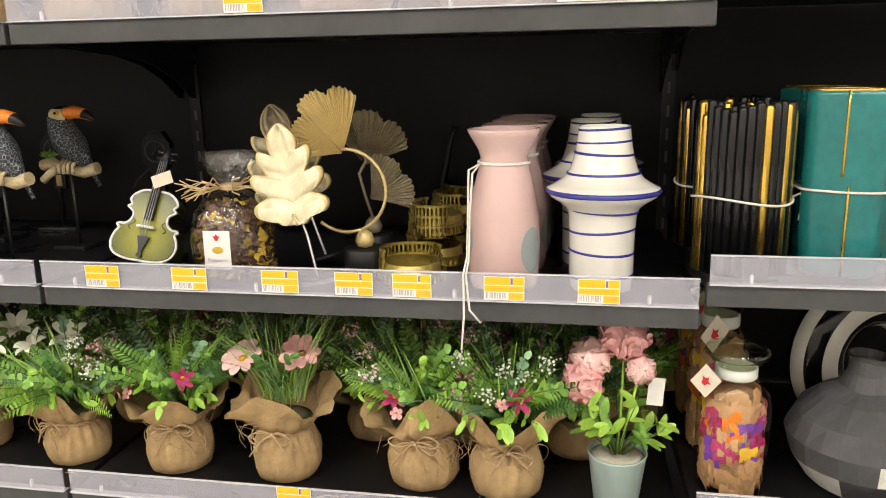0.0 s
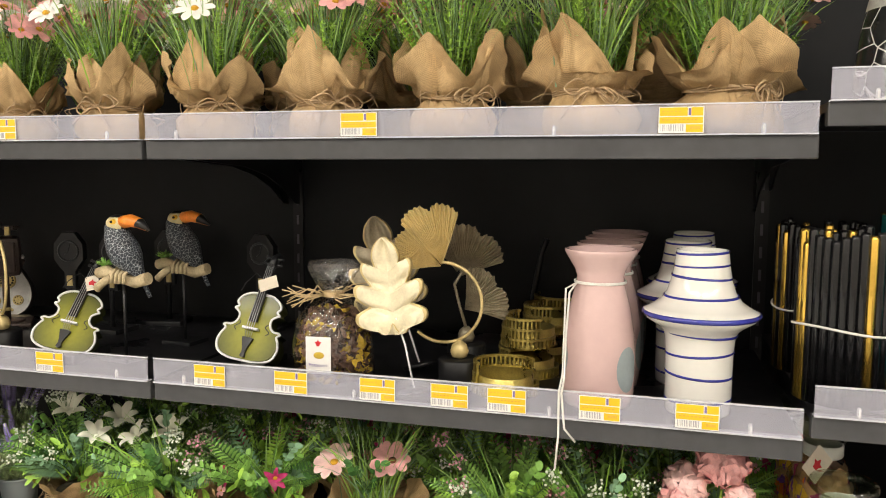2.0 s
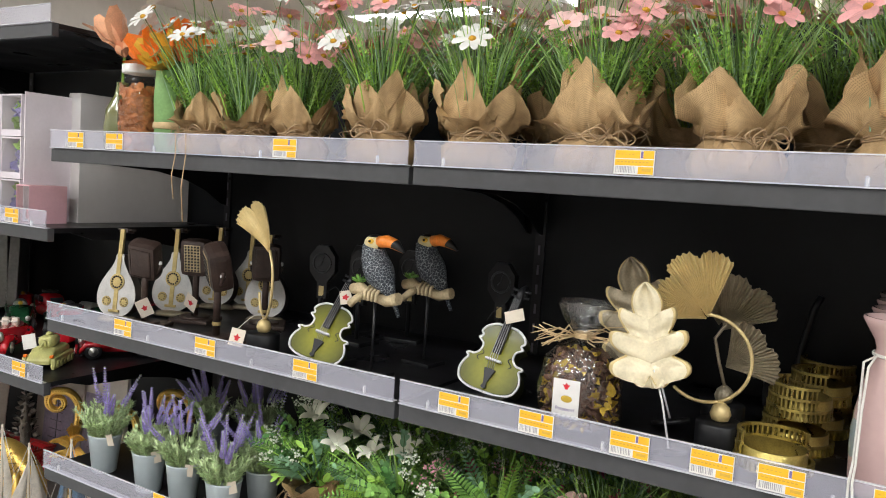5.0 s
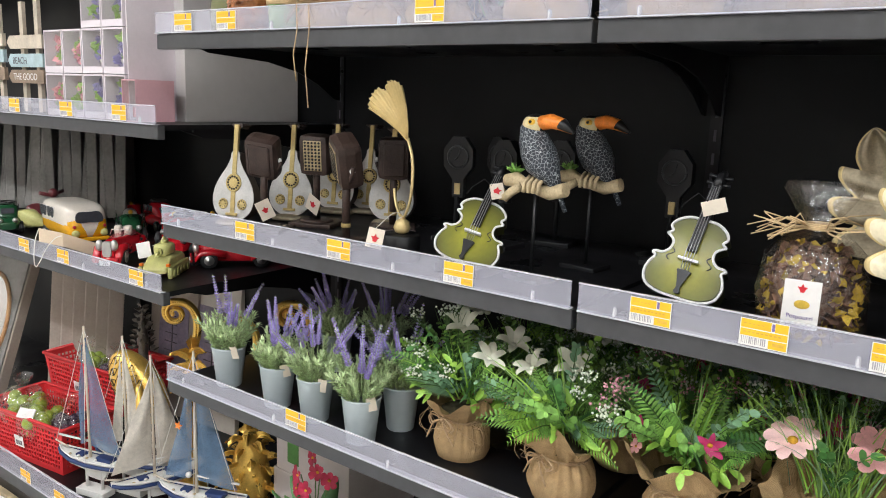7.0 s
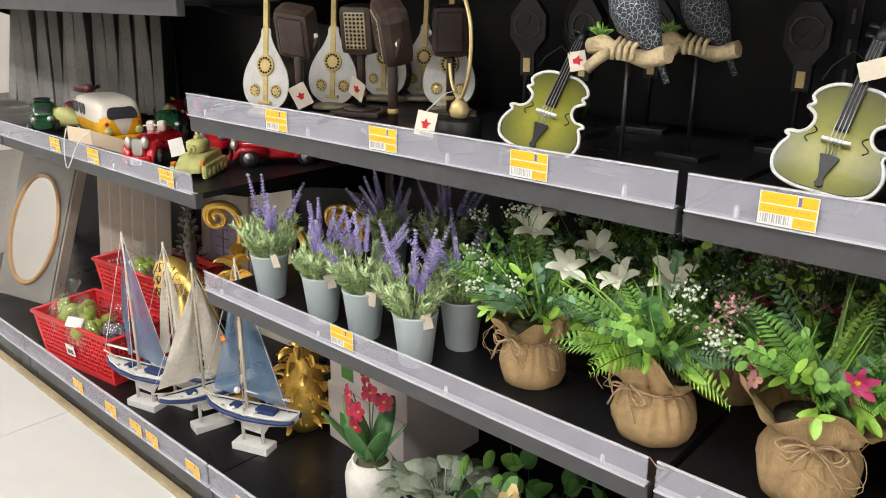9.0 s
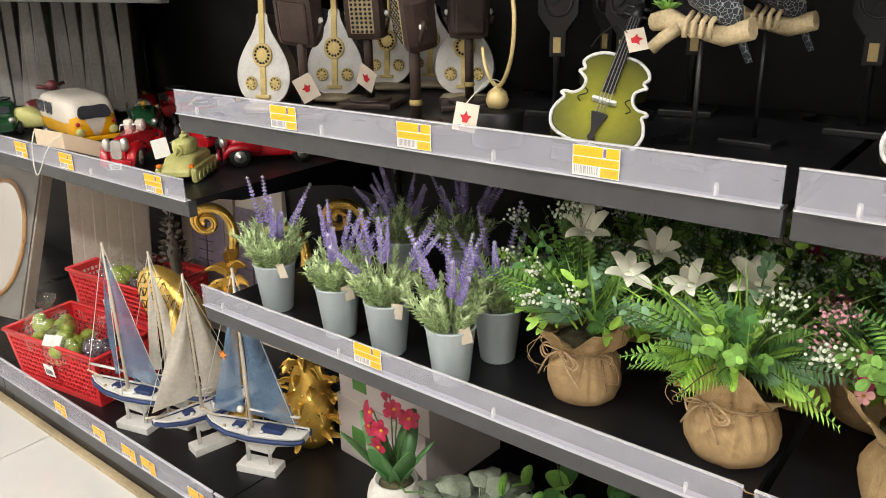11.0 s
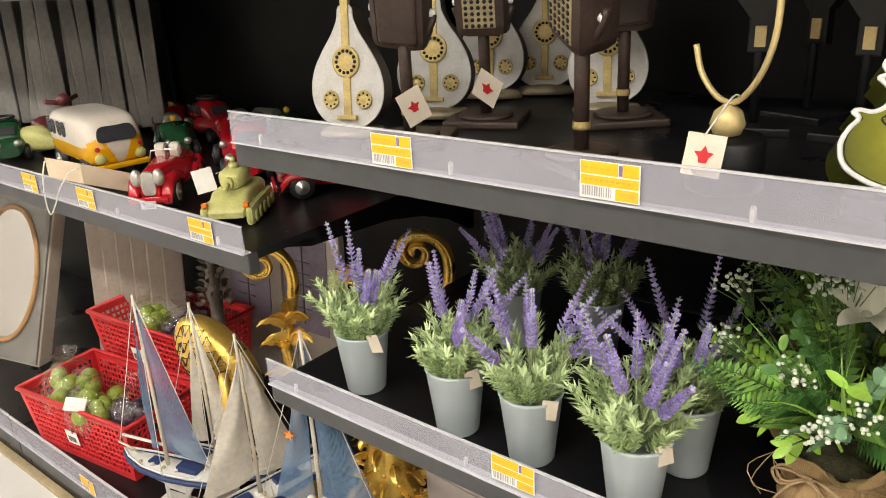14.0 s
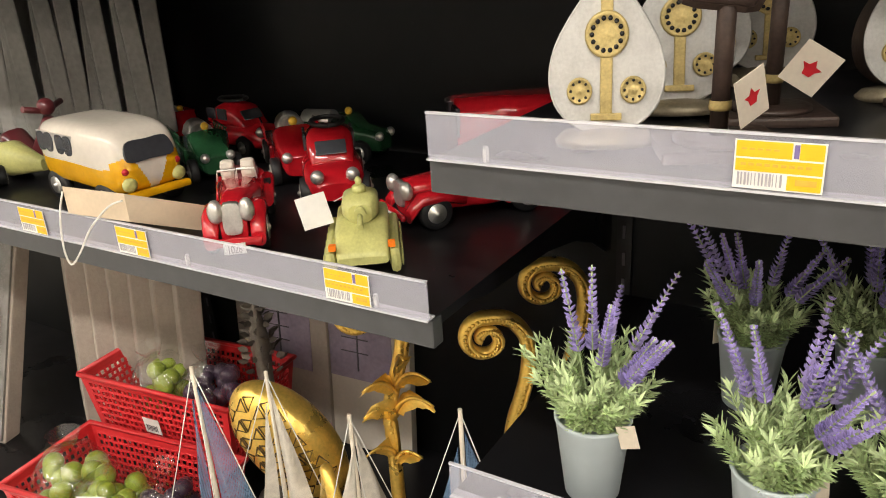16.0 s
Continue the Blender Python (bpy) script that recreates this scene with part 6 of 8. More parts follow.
t = thing("tulip_vase", pose(-0.712, 0.10, UP), "artificial orange tulips wrapped in a green leaf with raffia band", "potted plant")
part("leaf_wrap", lathe([(0.034, 0), (0.036, 0.003), (0.038, 0.06), (0.041, 0.12), (0.036, 0.20), (0.028, 0.21), (0, 0.2)], 30, squash=lambda a, z: 1 + 0.05 * math.sin(3 * a)), LEAFG, t)
part("raffia_band", lathe([(0.0395, 0.055), (0.041, 0.057), (0.041, 0.068), (0.0395, 0.07)], 30), STRAW, t, "straw band")
for at, d, mt in (((-0.03, -0.02, 0.225), (-.5, -.5, .5), ORANGE), ((0.01, -0.03, 0.22), (.1, -.9, .35), YELLOWP), ((0.035, 0.0, 0.235), (.6, -.3, .5), ORANGE), ((-0.06, 0.0, 0.232), (-.8, -.2, .5), ORANGE), ((0.0, 0.03, 0.245), (0, .2, 1), ORANGE), ((-0.03, 0.03, 0.25), (-.3, .2, 1), ORANGE)):
    tulip_head(t, (at[0], at[1], at[2] - 0.012), d, mt, 0.045)
t = thing("potpourri_jar", pose(-0.815, 0.09, UP), "tall glass jar of dried orange slices with metal lid", "jar")
SPICE = mat("dried_orange_slices", (0.42, 0.15, 0.05), 0.6, var=0.4, scale=60, islands=0.4)
part("glass", lathe([(0.042, 0), (0.044, 0.003), (0.044, 0.165), (0.036, 0.178), (0.033, 0.182)], 36), GLASSM, t)
bm = bmesh.new()
rg = random.Random(12)
for k in range(260):
    a, z = rg.uniform(0, 6.28), rg.uniform(0.008, 0.15)
    c = Vector((0.038 * math.cos(a), 0.038 * math.sin(a), z))
    d = Vector((-math.sin(a), math.cos(a), rg.uniform(-1, 1))).normalized()
    s = rg.uniform(0.014, 0.026)
    strip(bm, [c - d * s * .5, c + Vector((math.cos(a), math.sin(a), 0)) * .003, c + d * s * .5], s * .8, d.cross(Vector((math.cos(a), math.sin(a), 0))), 0.15, 0)
tagged(part("dried_slices", bm, SPICE, t, "reddish dried slices"), kind="stuff")
part("core", lathe([(0.033, 0.005), (0.033, 0.145), (0, 0.15)], 14), SPICE, t)
part("lid", lathe([(0.037, 0.178), (0.038, 0.180), (0.038, 0.196), (0.034, 0.198), (0, 0.198)], 36), SILVER, t, "silver screw lid")
t = thing("tulip_bottle", pose(-0.915, 0.12, UP), "olive glass bottle with an artificial peach tulip", "vase")
part("bottle", lathe([(0.030, 0), (0.038, 0.01), (0.042, 0.05), (0.036, 0.10), (0.018, 0.135), (0.013, 0.16), (0.015, 0.165), (0, 0.16)], 32), OLIVEGL, t)
part("stem", tube(bmesh.new(), [(0, 0, 0.15), (0.0, 0, 0.19), (0.004, 0, 0.225)], 0.003, 6), LIME, t)
tulip_head(t, (-0.022, -0.01, 0.275), (-.35, -.3, .9), PEACH, 0.046)
tulip_head(t, (0.012, -0.01, 0.235), (.3, -.5, .8), PEACH, 0.022)

# ---- boxes shelf ----
BOARD = mat("white_carton", (0.60, 0.58, 0.57), 0.7, var=0.05, scale=6, bump=0.05, bscale=100)
GIFT = mat("white_gift_board", (0.70, 0.64, 0.68), 0.5, var=0.05)
PINKB = mat("pink_gift_board", (0.70, 0.42, 0.46), 0.4, var=0.06)
t = thing("carton", pose(-1.15, 0.17, BOXS), "plain white upright carton on the shelf", "box")
part("body", boxed(-0.05, 0.0, 0.0, 0.36, 0, 0.335, bevel=0.0015), BOARD, t)
part("flap", boxed(-0.0492, -0.0008, 0.001, 0.359, 0.3355, 0.338), BOARD, t)


def gift_box(m, tone, w=0.088, h=0.105, d=0.13):
    t = thing("gift_box", m, "white gift box with clear window and artificial flowers", "gift box", "gift boxes")
    bm = bmesh.new()
    for a in ((0, w, d - .003, d, 0, h), (0, .003, 0, d, 0, h), (w - .003, w, 0, d, 0, h), (0.003, w - .003, 0, d - .003, 0, .016), (0.003, w - .003, 0, d - .003, h - .004, h)):
        box(bm, *a)
    part("case", bm, GIFT, t)
    part("window", boxed(0.003, w - .003, 0.001, 0.002, 0.016, h - .004), CLEARW, t, "clear film window")
    part("basket", lathe([(0.022, 0.017), (0.028, 0.034), (0.026, 0.035), (0, 0.03)], 16, m=pose(w / 2, 0.05, 0)), WHITE, t, "small white basket")
    rg2 = random.Random(int(m.translation.x * 1e4) + int(m.translation.z * 1e4))
    for k in range(11):
        bm = bmesh.new()
        c = Vector((w / 2 + rg2.uniform(-.024, .024), 0.028 + rg2.uniform(-.002, .02), rg2.uniform(.032, .082)))
        for q in range(14):
            dd = Vector((rg2.gauss(0, 1), rg2.gauss(0, 1), rg2.gauss(0, 1))).normalized()
            strip(bm, [(0, 0, 0), dd * .013, dd * .025], 0.019, across(dd, rg2), 0.2, 0)
        part("flower", bm, tone if k % 3 else LIME, t, loc=Matrix.Translation(c))
    return t


CLEARW = clear_mat("window_film", 0.10, 0.08)
GPINK = mat("gift_pink_petal", (0.80, 0.36, 0.42), 0.5, islands=0.3)
GBLUE = mat("gift_violet_petal", (0.28, 0.25, 0.55), 0.5, islands=0.3)
for i in range(4):
    for k in range(3):
        if (i, k) not in ((0, 2), (1, 2)):
            gift_box(pose(-1.568 + 0.0925 * i, 0.045, BOXS + 0.107 * k), GPINK if i < 2 else GBLUE)
bm = boxed(0, 0.003, 0.046, 0.26, 0, 0.325)
tagged(part("gift_display", bm, GIFT, loc=pose(-1.190, 0, BOXS)), "white board side of the gift box display", "box")
t = thing("pink_gift_box", pose(-1.192, 0.03, BOXS) @ Matrix.Diagonal((0.55, 1, 1, 1)), "small clear-fronted pink gift box with figurine", "gift box")
bm = bmesh.new()
for a in ((0, .10, .098, .10, 0, .095), (.098, .10, 0, .098, 0, .095), (0, .002, 0, .098, 0, .095), (.002, .098, 0, .098, 0, .003), (.002, .098, 0, .098, .092, .095)):
    box(bm, *a)
part("case", bm, PINKB, t)
part("window", boxed(.002, .098, .001, .002, .003, .092), CLEARW, t, "clear film window")
part("figurine", lathe([(0.022, 0.003), (0.024, 0.02), (0.014, 0.032), (0.018, 0.045), (0.015, 0.058), (0, 0.066)], 20, m=pose(.05, .045, 0)), WHITE, t, "white and red figure")
part("ribbon", boxed(.028, .072, .018, .02, .01, .034, bevel=.004), REDM, t)

SIGNB = mat("pale_blue_wash", (0.42, 0.53, 0.56), 0.7, var=0.2, scale=40, bump=0.2)
SIGNT = mat("driftwood", (0.28, 0.21, 0.15), 0.75, var=0.3, scale=30, bump=0.3)
SIGNW = mat("bleached_wood", (0.55, 0.48, 0.38), 0.75, var=0.25, scale=30, bump=0.3)


def sign(x0, rows):
    t = thing("wooden_sign", pose(x0, 0.10, BOXS), "stacked driftwood beach sign boards on a post", "sign", "wooden signs")
    part("post", boxed(0.055, 0.075, 0.004, 0.014, 0, 0.30), SIGNW, t, "bleached wooden post")
    part("post_rear", boxed(0.14, 0.16, 0.004, 0.014, 0, 0.30), SIGNW, t, "bleached wooden post")
    for z, mt, txt, ink in rows:
        o = [(0.0, .018), (.018, 0), (.20, 0), (.20, .036), (.018, .036)]
        bd = part("board", plate(bmesh.new(), o, 0.010, m=pose(0, -0.008, z)), mt, t)
        if txt:
            cu = bpy.data.curves.new("lettering", "FONT")
            cu.body, cu.size, cu.extrude = txt, 0.026, 0.0002
            cu.materials.append(ink)
            ob = new("lettering", cu)
            ob.parent = bd
            ob.matrix_basis = pose(0.03, -0.0086, z + .009, 90, 0, 0)


sign(-1.875, ((0.122, SIGNB, "BEACH", INK), (0.078, SIGNT, "THE GOOD", WHITE), (0.172, SIGNW, "", INK)))
sign(-2.10, ((0.135, SIGNB, "", INK), (0.085, SIGNT, "", WHITE), (0.18, SIGNW, "", INK)))

# ---- toy shelf ----
REDP = mat("red_gloss_paint", (0.48, 0.010, 0.018), 0.16, var=0.15, scale=20, coat=0.7, obvar=0.12)
GREENP = mat("dark_green_paint", (0.018, 0.075, 0.03), 0.22, var=0.25, scale=30, coat=0.5)
YELP = mat("yellow_gloss_paint", (0.78, 0.40, 0.006), 0.2, var=0.12, scale=20, coat=0.6)
CREAMP = mat("cream_gloss_paint", (0.70, 0.64, 0.56), 0.22, var=0.08, scale=20, coat=0.5)
TANKP = mat("pale_olive_paint", (0.54, 0.53, 0.20), 0.4, var=0.2, scale=40, bump=0.25, bscale=120)
GLAZING = mat("grey_painted_window", (0.045, 0.047, 0.055), 0.25, var=0.2)
TYRE = mat("black_rubber_paint", (0.015, 0.015, 0.016), 0.5, var=0.3)
CHROME = mat("silver_paint", (0.62, 0.60, 0.57), 0.28, 0.7, var=0.2, scale=60)
MAROON = mat("maroon_paint", (0.13, 0.025, 0.03), 0.3, var=0.25, coat=0.4)


def loft(sections, seg=20, bm=None, power=4.0):
    """A body lofted along x through rounded-box sections (x, half-width, z low, z high)."""
    bm = bm or bmesh.new()
    rings = []
    for x, hw, z0, z1 in sections:
        cz, hz = (z0 + z1) / 2, (z1 - z0) / 2
        ring = []
        for i in range(seg):
            a = 2 * math.pi * (i + .5) / seg
            c, s = math.cos(a), math.sin(a)
            ring.append(bm.verts.new((x, hw * math.copysign(abs(c) ** (2 / power), c), cz + hz * math.copysign(abs(s) ** (2 / power), s))))
        rings.append(ring)
    for lo, hi in zip(rings, rings[1:]):
        for i in range(seg):
            j = (i + 1) % seg
            f = bm.faces.new((lo[i], hi[i], hi[j], lo[j]))
            f.smooth = True
    bm.faces.new(rings[0])
    bm.faces.new(rings[-1][::-1])
    return bm


def wheel(parent, x, y, r, w=0.014, hub=CHROME):
    s = 1 if y > 0 else -1
    tb = lathe([(r * .55, -w / 2), (r * .92, -w / 2), (r, -w * .3), (r, w * .3), (r * .92, w / 2), (r * .55, w / 2)], 24, m=pose(x, y, r, 90, 0, 0))
    ty = part("wheel", tb, TYRE, parent, "black toy wheel")
    hb = bmesh.new()
    yy = y + s * w * .45
    lathe([(r * .58, 0), (r * .56, .002), (r * .16, .001), (r * .14, .004), (0, .005)], 20, hb, m=pose(x, yy, r, -90 * s, 0, 0))
    part("hub", hb, hub, ty, "spoked silver hub")


def ball(bm, at, r, sx=1, sy=1, sz=1):
    bmesh.ops.create_uvsphere(bm, u_segments=14, v_segments=9, radius=r, matrix=Matrix.Translation(at) @ Matrix.Diagonal((sx, sy, sz, 1)))


def rounded_block(dims, cuts=20, power=6.0):
    """A rounded box about the origin with an even grid of faces."""
    bm = bmesh.new()
    n = cuts
    for axis in range(3):
        for sg in (-1, 1):
            grid = []
            for i in range(n + 1):
                row = []
                for j in range(n + 1):
                    p = [0, 0, 0]
                    p[axis], p[(axis + 1) % 3], p[(axis + 2) % 3] = sg, sg * (2 * i / n - 1), 2 * j / n - 1
                    q = sum(abs(c) ** power for c in p) ** (1 / power)
                    row.append(bm.verts.new([c / q * d for c, d in zip(p, dims)]))
                grid.append(row)
            for i in range(n):
                for j in range(n):
                    f = bm.faces.new((grid[i][j], grid[i + 1][j], grid[i + 1][j + 1], grid[i][j + 1]))
                    f.smooth = True
    bmesh.ops.remove_doubles(bm, verts=bm.verts, dist=1e-6)
    return bm


def van(m):
    """Front faces +x."""
    t = thing("toy_van", m, "yellow and cream ceramic camper van", "toy van")
    bm = rounded_block((0.105, 0.054, 0.050), 48, 5.0)
    for v in bm.verts:
        up = (v.co.z + 0.05) / 0.1
        v.co.x -= max(0.0, v.co.x) * 0.24 * max(0.0, up - 0.42) ** 1.2
        v.co.y *= 1 - 0.10 * max(0.0, up - 0.45)
        v.co.z += 0.075 + 0.004 * math.cos(v.co.x * 14)
    for f in bm.faces:
        c = f.calc_center_median()
        low = c.z < 0.070
        if c.x > 0.086:
            low = abs(c.y) > 0.004 + 0.42 * max(0.0, c.z - 0.034) and c.z < 0.086 - 0.5 * abs(abs(c.y) - 0.036)
        f.material_index = 1 if low else 0
    part("body", bm, [CREAMP, YELP], t, "cream upper body over yellow lower body")
    o = smooth_outline([(-0.032, -0.013), (0.0, -0.0145), (0.032, -0.013), (0.028, 0.013), (0.0, 0.0145), (-0.028, 0.013)], 4)
    part("windscreen", plate(bmesh.new(), o, 0.006, m=pose(0.1020, 0, 0.0935, 0, 0, 90) @ pose(0, 0, 0, -15, 0, 0)), GLAZING, t, "grey windscreen")
    for sd in (-1, 1):
        for x in (-0.072, -0.051, -0.022, -0.001):
            w = smooth_outline([(-0.0085, -0.012), (0.0085, -0.012), (0.0085, 0.012), (-0.0085, 0.012)], 4)
            part("window", plate(bmesh.new(), w, 0.004, m=pose(x, sd * 0.0520 - 0.002, 0.0945)), GLAZING, t, "grey side window")
        part("window_frame", boxed(-0.084, 0.011, sd * .0515 - .001, sd * .0515 + .001, .079, .110, bevel=0.0009), CHROME, t, "silver painted window band")
        bm = bmesh.new()
        ball(bm, (0.102, sd * .035, .048), 0.0105, .55, 1, 1)
        part("headlight", bm, TANKP, t, "round pale headlight", smooth=True)
        bm = bmesh.new()
        ball(bm, (0.101, sd * .037, .067), 0.005, .6, 1, 1)
        part("indicator", bm, REDM, t, smooth=True)
        for x in (-0.062, 0.062):
            wheel(t, x, sd * .045, 0.024)
    part("bumper", boxed(0.098, 0.110, -0.048, 0.048, 0.026, 0.037, bevel=0.004), YELP, t, "yellow bumper")
    return t


van(pose(-1.672, 0.152, TOY, 0, 0, -9) @ Matrix.Diagonal((1.2, 1.08, 0.98, 1)))


def roadster(m, tone=None, label="red ceramic vintage roadster"):
    tone = tone or REDP
    t = thing("toy_car", m, label, "toy car", "toy cars")
    part("body", loft([(-0.085, .028, .016, .045), (-0.06, .034, .012, .052), (-0.01, .034, .012, .052), (0.0, .030, .012, .056), (0.06, .020, .014, .054), (0.085, .018, .014, .050)], 20), tone, t)
    part("seat", boxed(-0.05, -0.012, -0.026, 0.026, 0.045, 0.058, bevel=0.006), MAROON, t)
    for s in (-1, 1):
        part("headrest", boxed(-0.026, -0.010, s * .015 - .011, s * .015 + .011, .050, .070, bevel=0.006), CREAMP, t, "rounded cream seat back")
        part("windscreen", tube(bmesh.new(), [(0.004, s * .001, .055), (0.0, s * .001, .064), (0.0, s * .027, .063), (0.004, s * .029, .054)], .0014, 6), CHROME, t, "silver windscreen frame")
        bm = loft([(0.02, .010, .022, .040), (0.05, .012, .030, .046), (0.075, .012, .028, .044), (0.09, .010, .012, .026)], 12, power=2.5)
        bmesh.ops.translate(bm, verts=bm.verts, vec=(0, s * .032, 0))
        part("fender", bm, tone, t)
        bm = loft([(-0.09, .009, .012, .030), (-0.065, .012, .030, .044), (-0.035, .010, .014, .030)], 12, power=2.5)
        bmesh.ops.translate(bm, verts=bm.verts, vec=(0, s * .034, 0))
        part("fender", bm, tone, t)
        bm = bmesh.new()
        ball(bm, (0.086, s * .021, .046), 0.011, .7, 1, 1)
        part("headlight", bm, CHROME, t, "silver headlight", smooth=True)
        for x in (-0.06, 0.058):
            wheel(t, x, s * .036, 0.020, 0.012)
    part("grille", loft([(0.082, .014, .022, .054), (0.089, .013, .024, .053)], 14), CHROME, t, "silver grille")
    part("bumper", boxed(0.094, 0.100, -0.038, 0.038, 0.016, 0.024, bevel=0.003), tone, t)
    pl = part("number_plate", boxed(0.100, 0.1015, -0.015, 0.015, 0.010, 0.020, bevel=0.0005), WHITE, t, "white number plate")
    cu = bpy.data.curves.new("lettering", "FONT")
    cu.body, cu.size, cu.align_x, cu.extrude = "1028", 0.010, "CENTER", 0.0002
    cu.materials.append(INK)
    ob = new("lettering", cu)
    ob.parent = pl
    ob.matrix_basis = pose(0.1017, 0, 0.0115, 90, 0, 90)
    return t


def beetle(m, tone, label):
    t = thing("toy_car", m, label, "toy car", "toy cars")
    part("body", loft([(-0.085, .020, .014, .036), (-0.07, .034, .012, .046), (0.0, .038, .010, .050), (0.065, .034, .012, .048), (0.088, .020, .014, .034)], 20, power=3), tone, t)
    part("cabin", loft([(-0.07, .020, .040, .050), (-0.05, .028, .040, .074), (-0.01, .030, .040, .084), (0.022, .028, .040, .078), (0.045, .024, .040, .050)], 20, power=3), tone, t)
    part("rear_window", boxed(-0.001, 0.001, -0.018, 0.018, -0.009, 0.009, bevel=.0008, m=pose(0.037, 0, 0.064, 0, -38, 0)), GLAZING, t, "grey window with pale frame")
    for s in (-1, 1):
        for x in (-0.035, -0.004):
            part("window", boxed(x - .012, x + .012, s * .0292 - .002, s * .0292 + .0015, .056, .074, bevel=.001), GLAZING, t)
        bm = bmesh.new()
        ball(bm, (0.083, s * .020, .042), 0.008)
        part("headlight", bm, CHROME, t, smooth=True)
        for x in (-0.055, 0.055):
            wheel(t, x, s * .034, 0.018, 0.013)
    part("roof_rack", tube(bmesh.new(), [(.028 * math.cos(a) - .01, .02 * math.sin(a), .086) for a in [6.283 * i / 16 for i in range(17)]], 0.003, 6), TYRE, t)
    return t


def tank(m):
    t = thing("toy_tank", m, "pale olive ceramic army tank", "toy tank")
    part("hull", loft([(-0.062, .036, .016, .040), (-0.05, .038, .010, .046), (0.03, .038, .010, .046), (0.060, .036, .012, .028), (0.066, .034, .014, .022)], 20, power=6), TANKP, t)
    tu = part("turret", loft([(-0.032, .018, .046, .066), (-0.02, .026, .045, .073), (0.012, .026, .045, .073), (0.026, .016, .046, .066)], 20, power=3.2), TANKP, t)
    part("hatch", lathe([(0.010, .072), (0.010, .078), (0.007, .080), (0, .080)], 16, m=pose(-.004, 0, 0)), TANKP, tu)
    bm = bmesh.new()
    ball(bm, (-.004, 0, .084), .005)
    part("knob", bm, TANKP, tu, smooth=True)
    part("gun_mantlet", tube(bmesh.new(), [(0.02, 0, .057), (0.034, 0, .056)], .009, 10), TANKP, tu)
    part("gun", tube(bmesh.new(), [(0.034, 0, .056), (0.052, 0, .050)], .004, 8), TANKP, tu)
    for s in (-1, 1):
        part("track", boxed(-0.064, 0.064, s * .044 - .008, s * .044 + .008, 0.0, 0.030, bevel=0.009), TANKP, t, "moulded track")
        for k in range(5):
            part("road_wheel", lathe([(0.009, 0), (0.009, .002), (0.004, .003), (0, .003)], 14, m=pose(-0.046 + .023 * k, s * .0525, 0.012, -90 * s, 0, 0)), TANKP, t)
        part("mudguard_light", boxed(0.055, 0.064, s * .040 - .005, s * .040 + .005, .030, .036, bevel=.001), ORANGE, t, "small orange light")
    return t


def fire_truck(m, tone, label):
    t = thing("toy_truck", m, label, "toy truck", "toy trucks")
    part("cab", loft([(0.01, .030, .014, .066), (0.035, .030, .014, .070), (0.05, .026, .014, .052), (0.085, .022, .014, .046), (0.09, .018, .016, .040)], 18, power=4), tone, t)
    part("bed", boxed(-0.09, 0.012, -0.034, 0.034, 0.014, 0.042, bevel=0.004), tone, t)
    part("tank_roll", tube(bmesh.new(), [(-0.05, 0, .056), (0.0, 0, .056)], .019, 14), CHROME, t, "pale rolled hose")
    for s in (-1, 1):
        part("side_window", boxed(0.016, 0.034, s * .0298 - .001, s * .0298 + .001, .046, .062, bevel=.0006), GLAZING, t)
        lb = bmesh.new()
        for z in (.048, .062):
            tube(lb, [(-0.085, s * .036, z), (0.005, s * .036, z)], .0015, 5)
        for k in range(8):
            tube(lb, [(-0.08 + .011 * k, s * .036, .048), (-0.08 + .011 * k, s * .036, .062)], .001, 4)
        part("ladder", lb, tone, t)
        for x in (-0.06, 0.06):
            wheel(t, x, s * .032, 0.018, .012)
        bm = bmesh.new()
        ball(bm, (0.088, s * .018, .040), .007)
        part("headlight", bm, CHROME, t, smooth=True)
    bm = bmesh.new()
    ball(bm, (0.028, 0, .074), .006)
    part("beacon", bm, YELLOWP, t, smooth=True)
    return t


def scooter(m):
    t = thing("toy_scooter", m, "maroon toy scooter with sidecar", "toy scooter")
    part("body", loft([(-0.05, .012, .02, .05), (-0.03, .020, .014, .056), (0.0, .014, .014, .024), (0.02, .010, .016, .06), (0.035, .014, .02, .075), (0.045, .008, .03, .07)], 16, power=3), MAROON, t)
    part("handlebar", tube(bmesh.new(), [(0.03, -.03, .088), (0.034, 0, .080), (0.03, .03, .088)], .004, 8), MAROON, t)
    bm = bmesh.new()
    ball(bm, (0.036, 0, .086), .011)
    part("headlight", bm, MAROON, t, smooth=True)
    for x in (-0.04, 0.045):
        wheel(t, x, 0.001, 0.018, .012)
    part("sidecar", loft([(-0.04, .014, .016, .05), (0.0, .022, .012, .055), (0.05, .006, .02, .035)], 16, power=2.6, bm=None), TANKP, t, "pale olive sidecar", loc=pose(0.01, -0.042, -0.004))
    return t


roadster(pose(-1.362, 0.112, TOY, 0, 0, -50) @ Matrix.Diagonal((1.15, 0.85, 1.32, 1)))
tank(pose(-1.165, 0.107, TOY, 0, 0, -54) @ Matrix.Diagonal((1.0, 0.80, 1.06, 1)))
beetle(pose(-1.365, 0.30, TOY, 0, 0, -48) @ Matrix.Scale(1.2, 4), REDP, "red ceramic beetle car with roof rack")
fire_truck(pose(-1.50, 0.37, TOY, 0, 0, -42) @ Matrix.Scale(1.2, 4), REDP, "red ceramic fire truck with ladders")
fire_truck(pose(-1.65, 0.315, TOY, 0, 0, -30) @ Matrix.Scale(1.1, 4), GREENP, "dark green ceramic tanker truck")
beetle(pose(-1.70, 0.45, TOY, 0, 0, -10) @ Matrix.Scale(1.1, 4), REDP, "red ceramic sedan car")
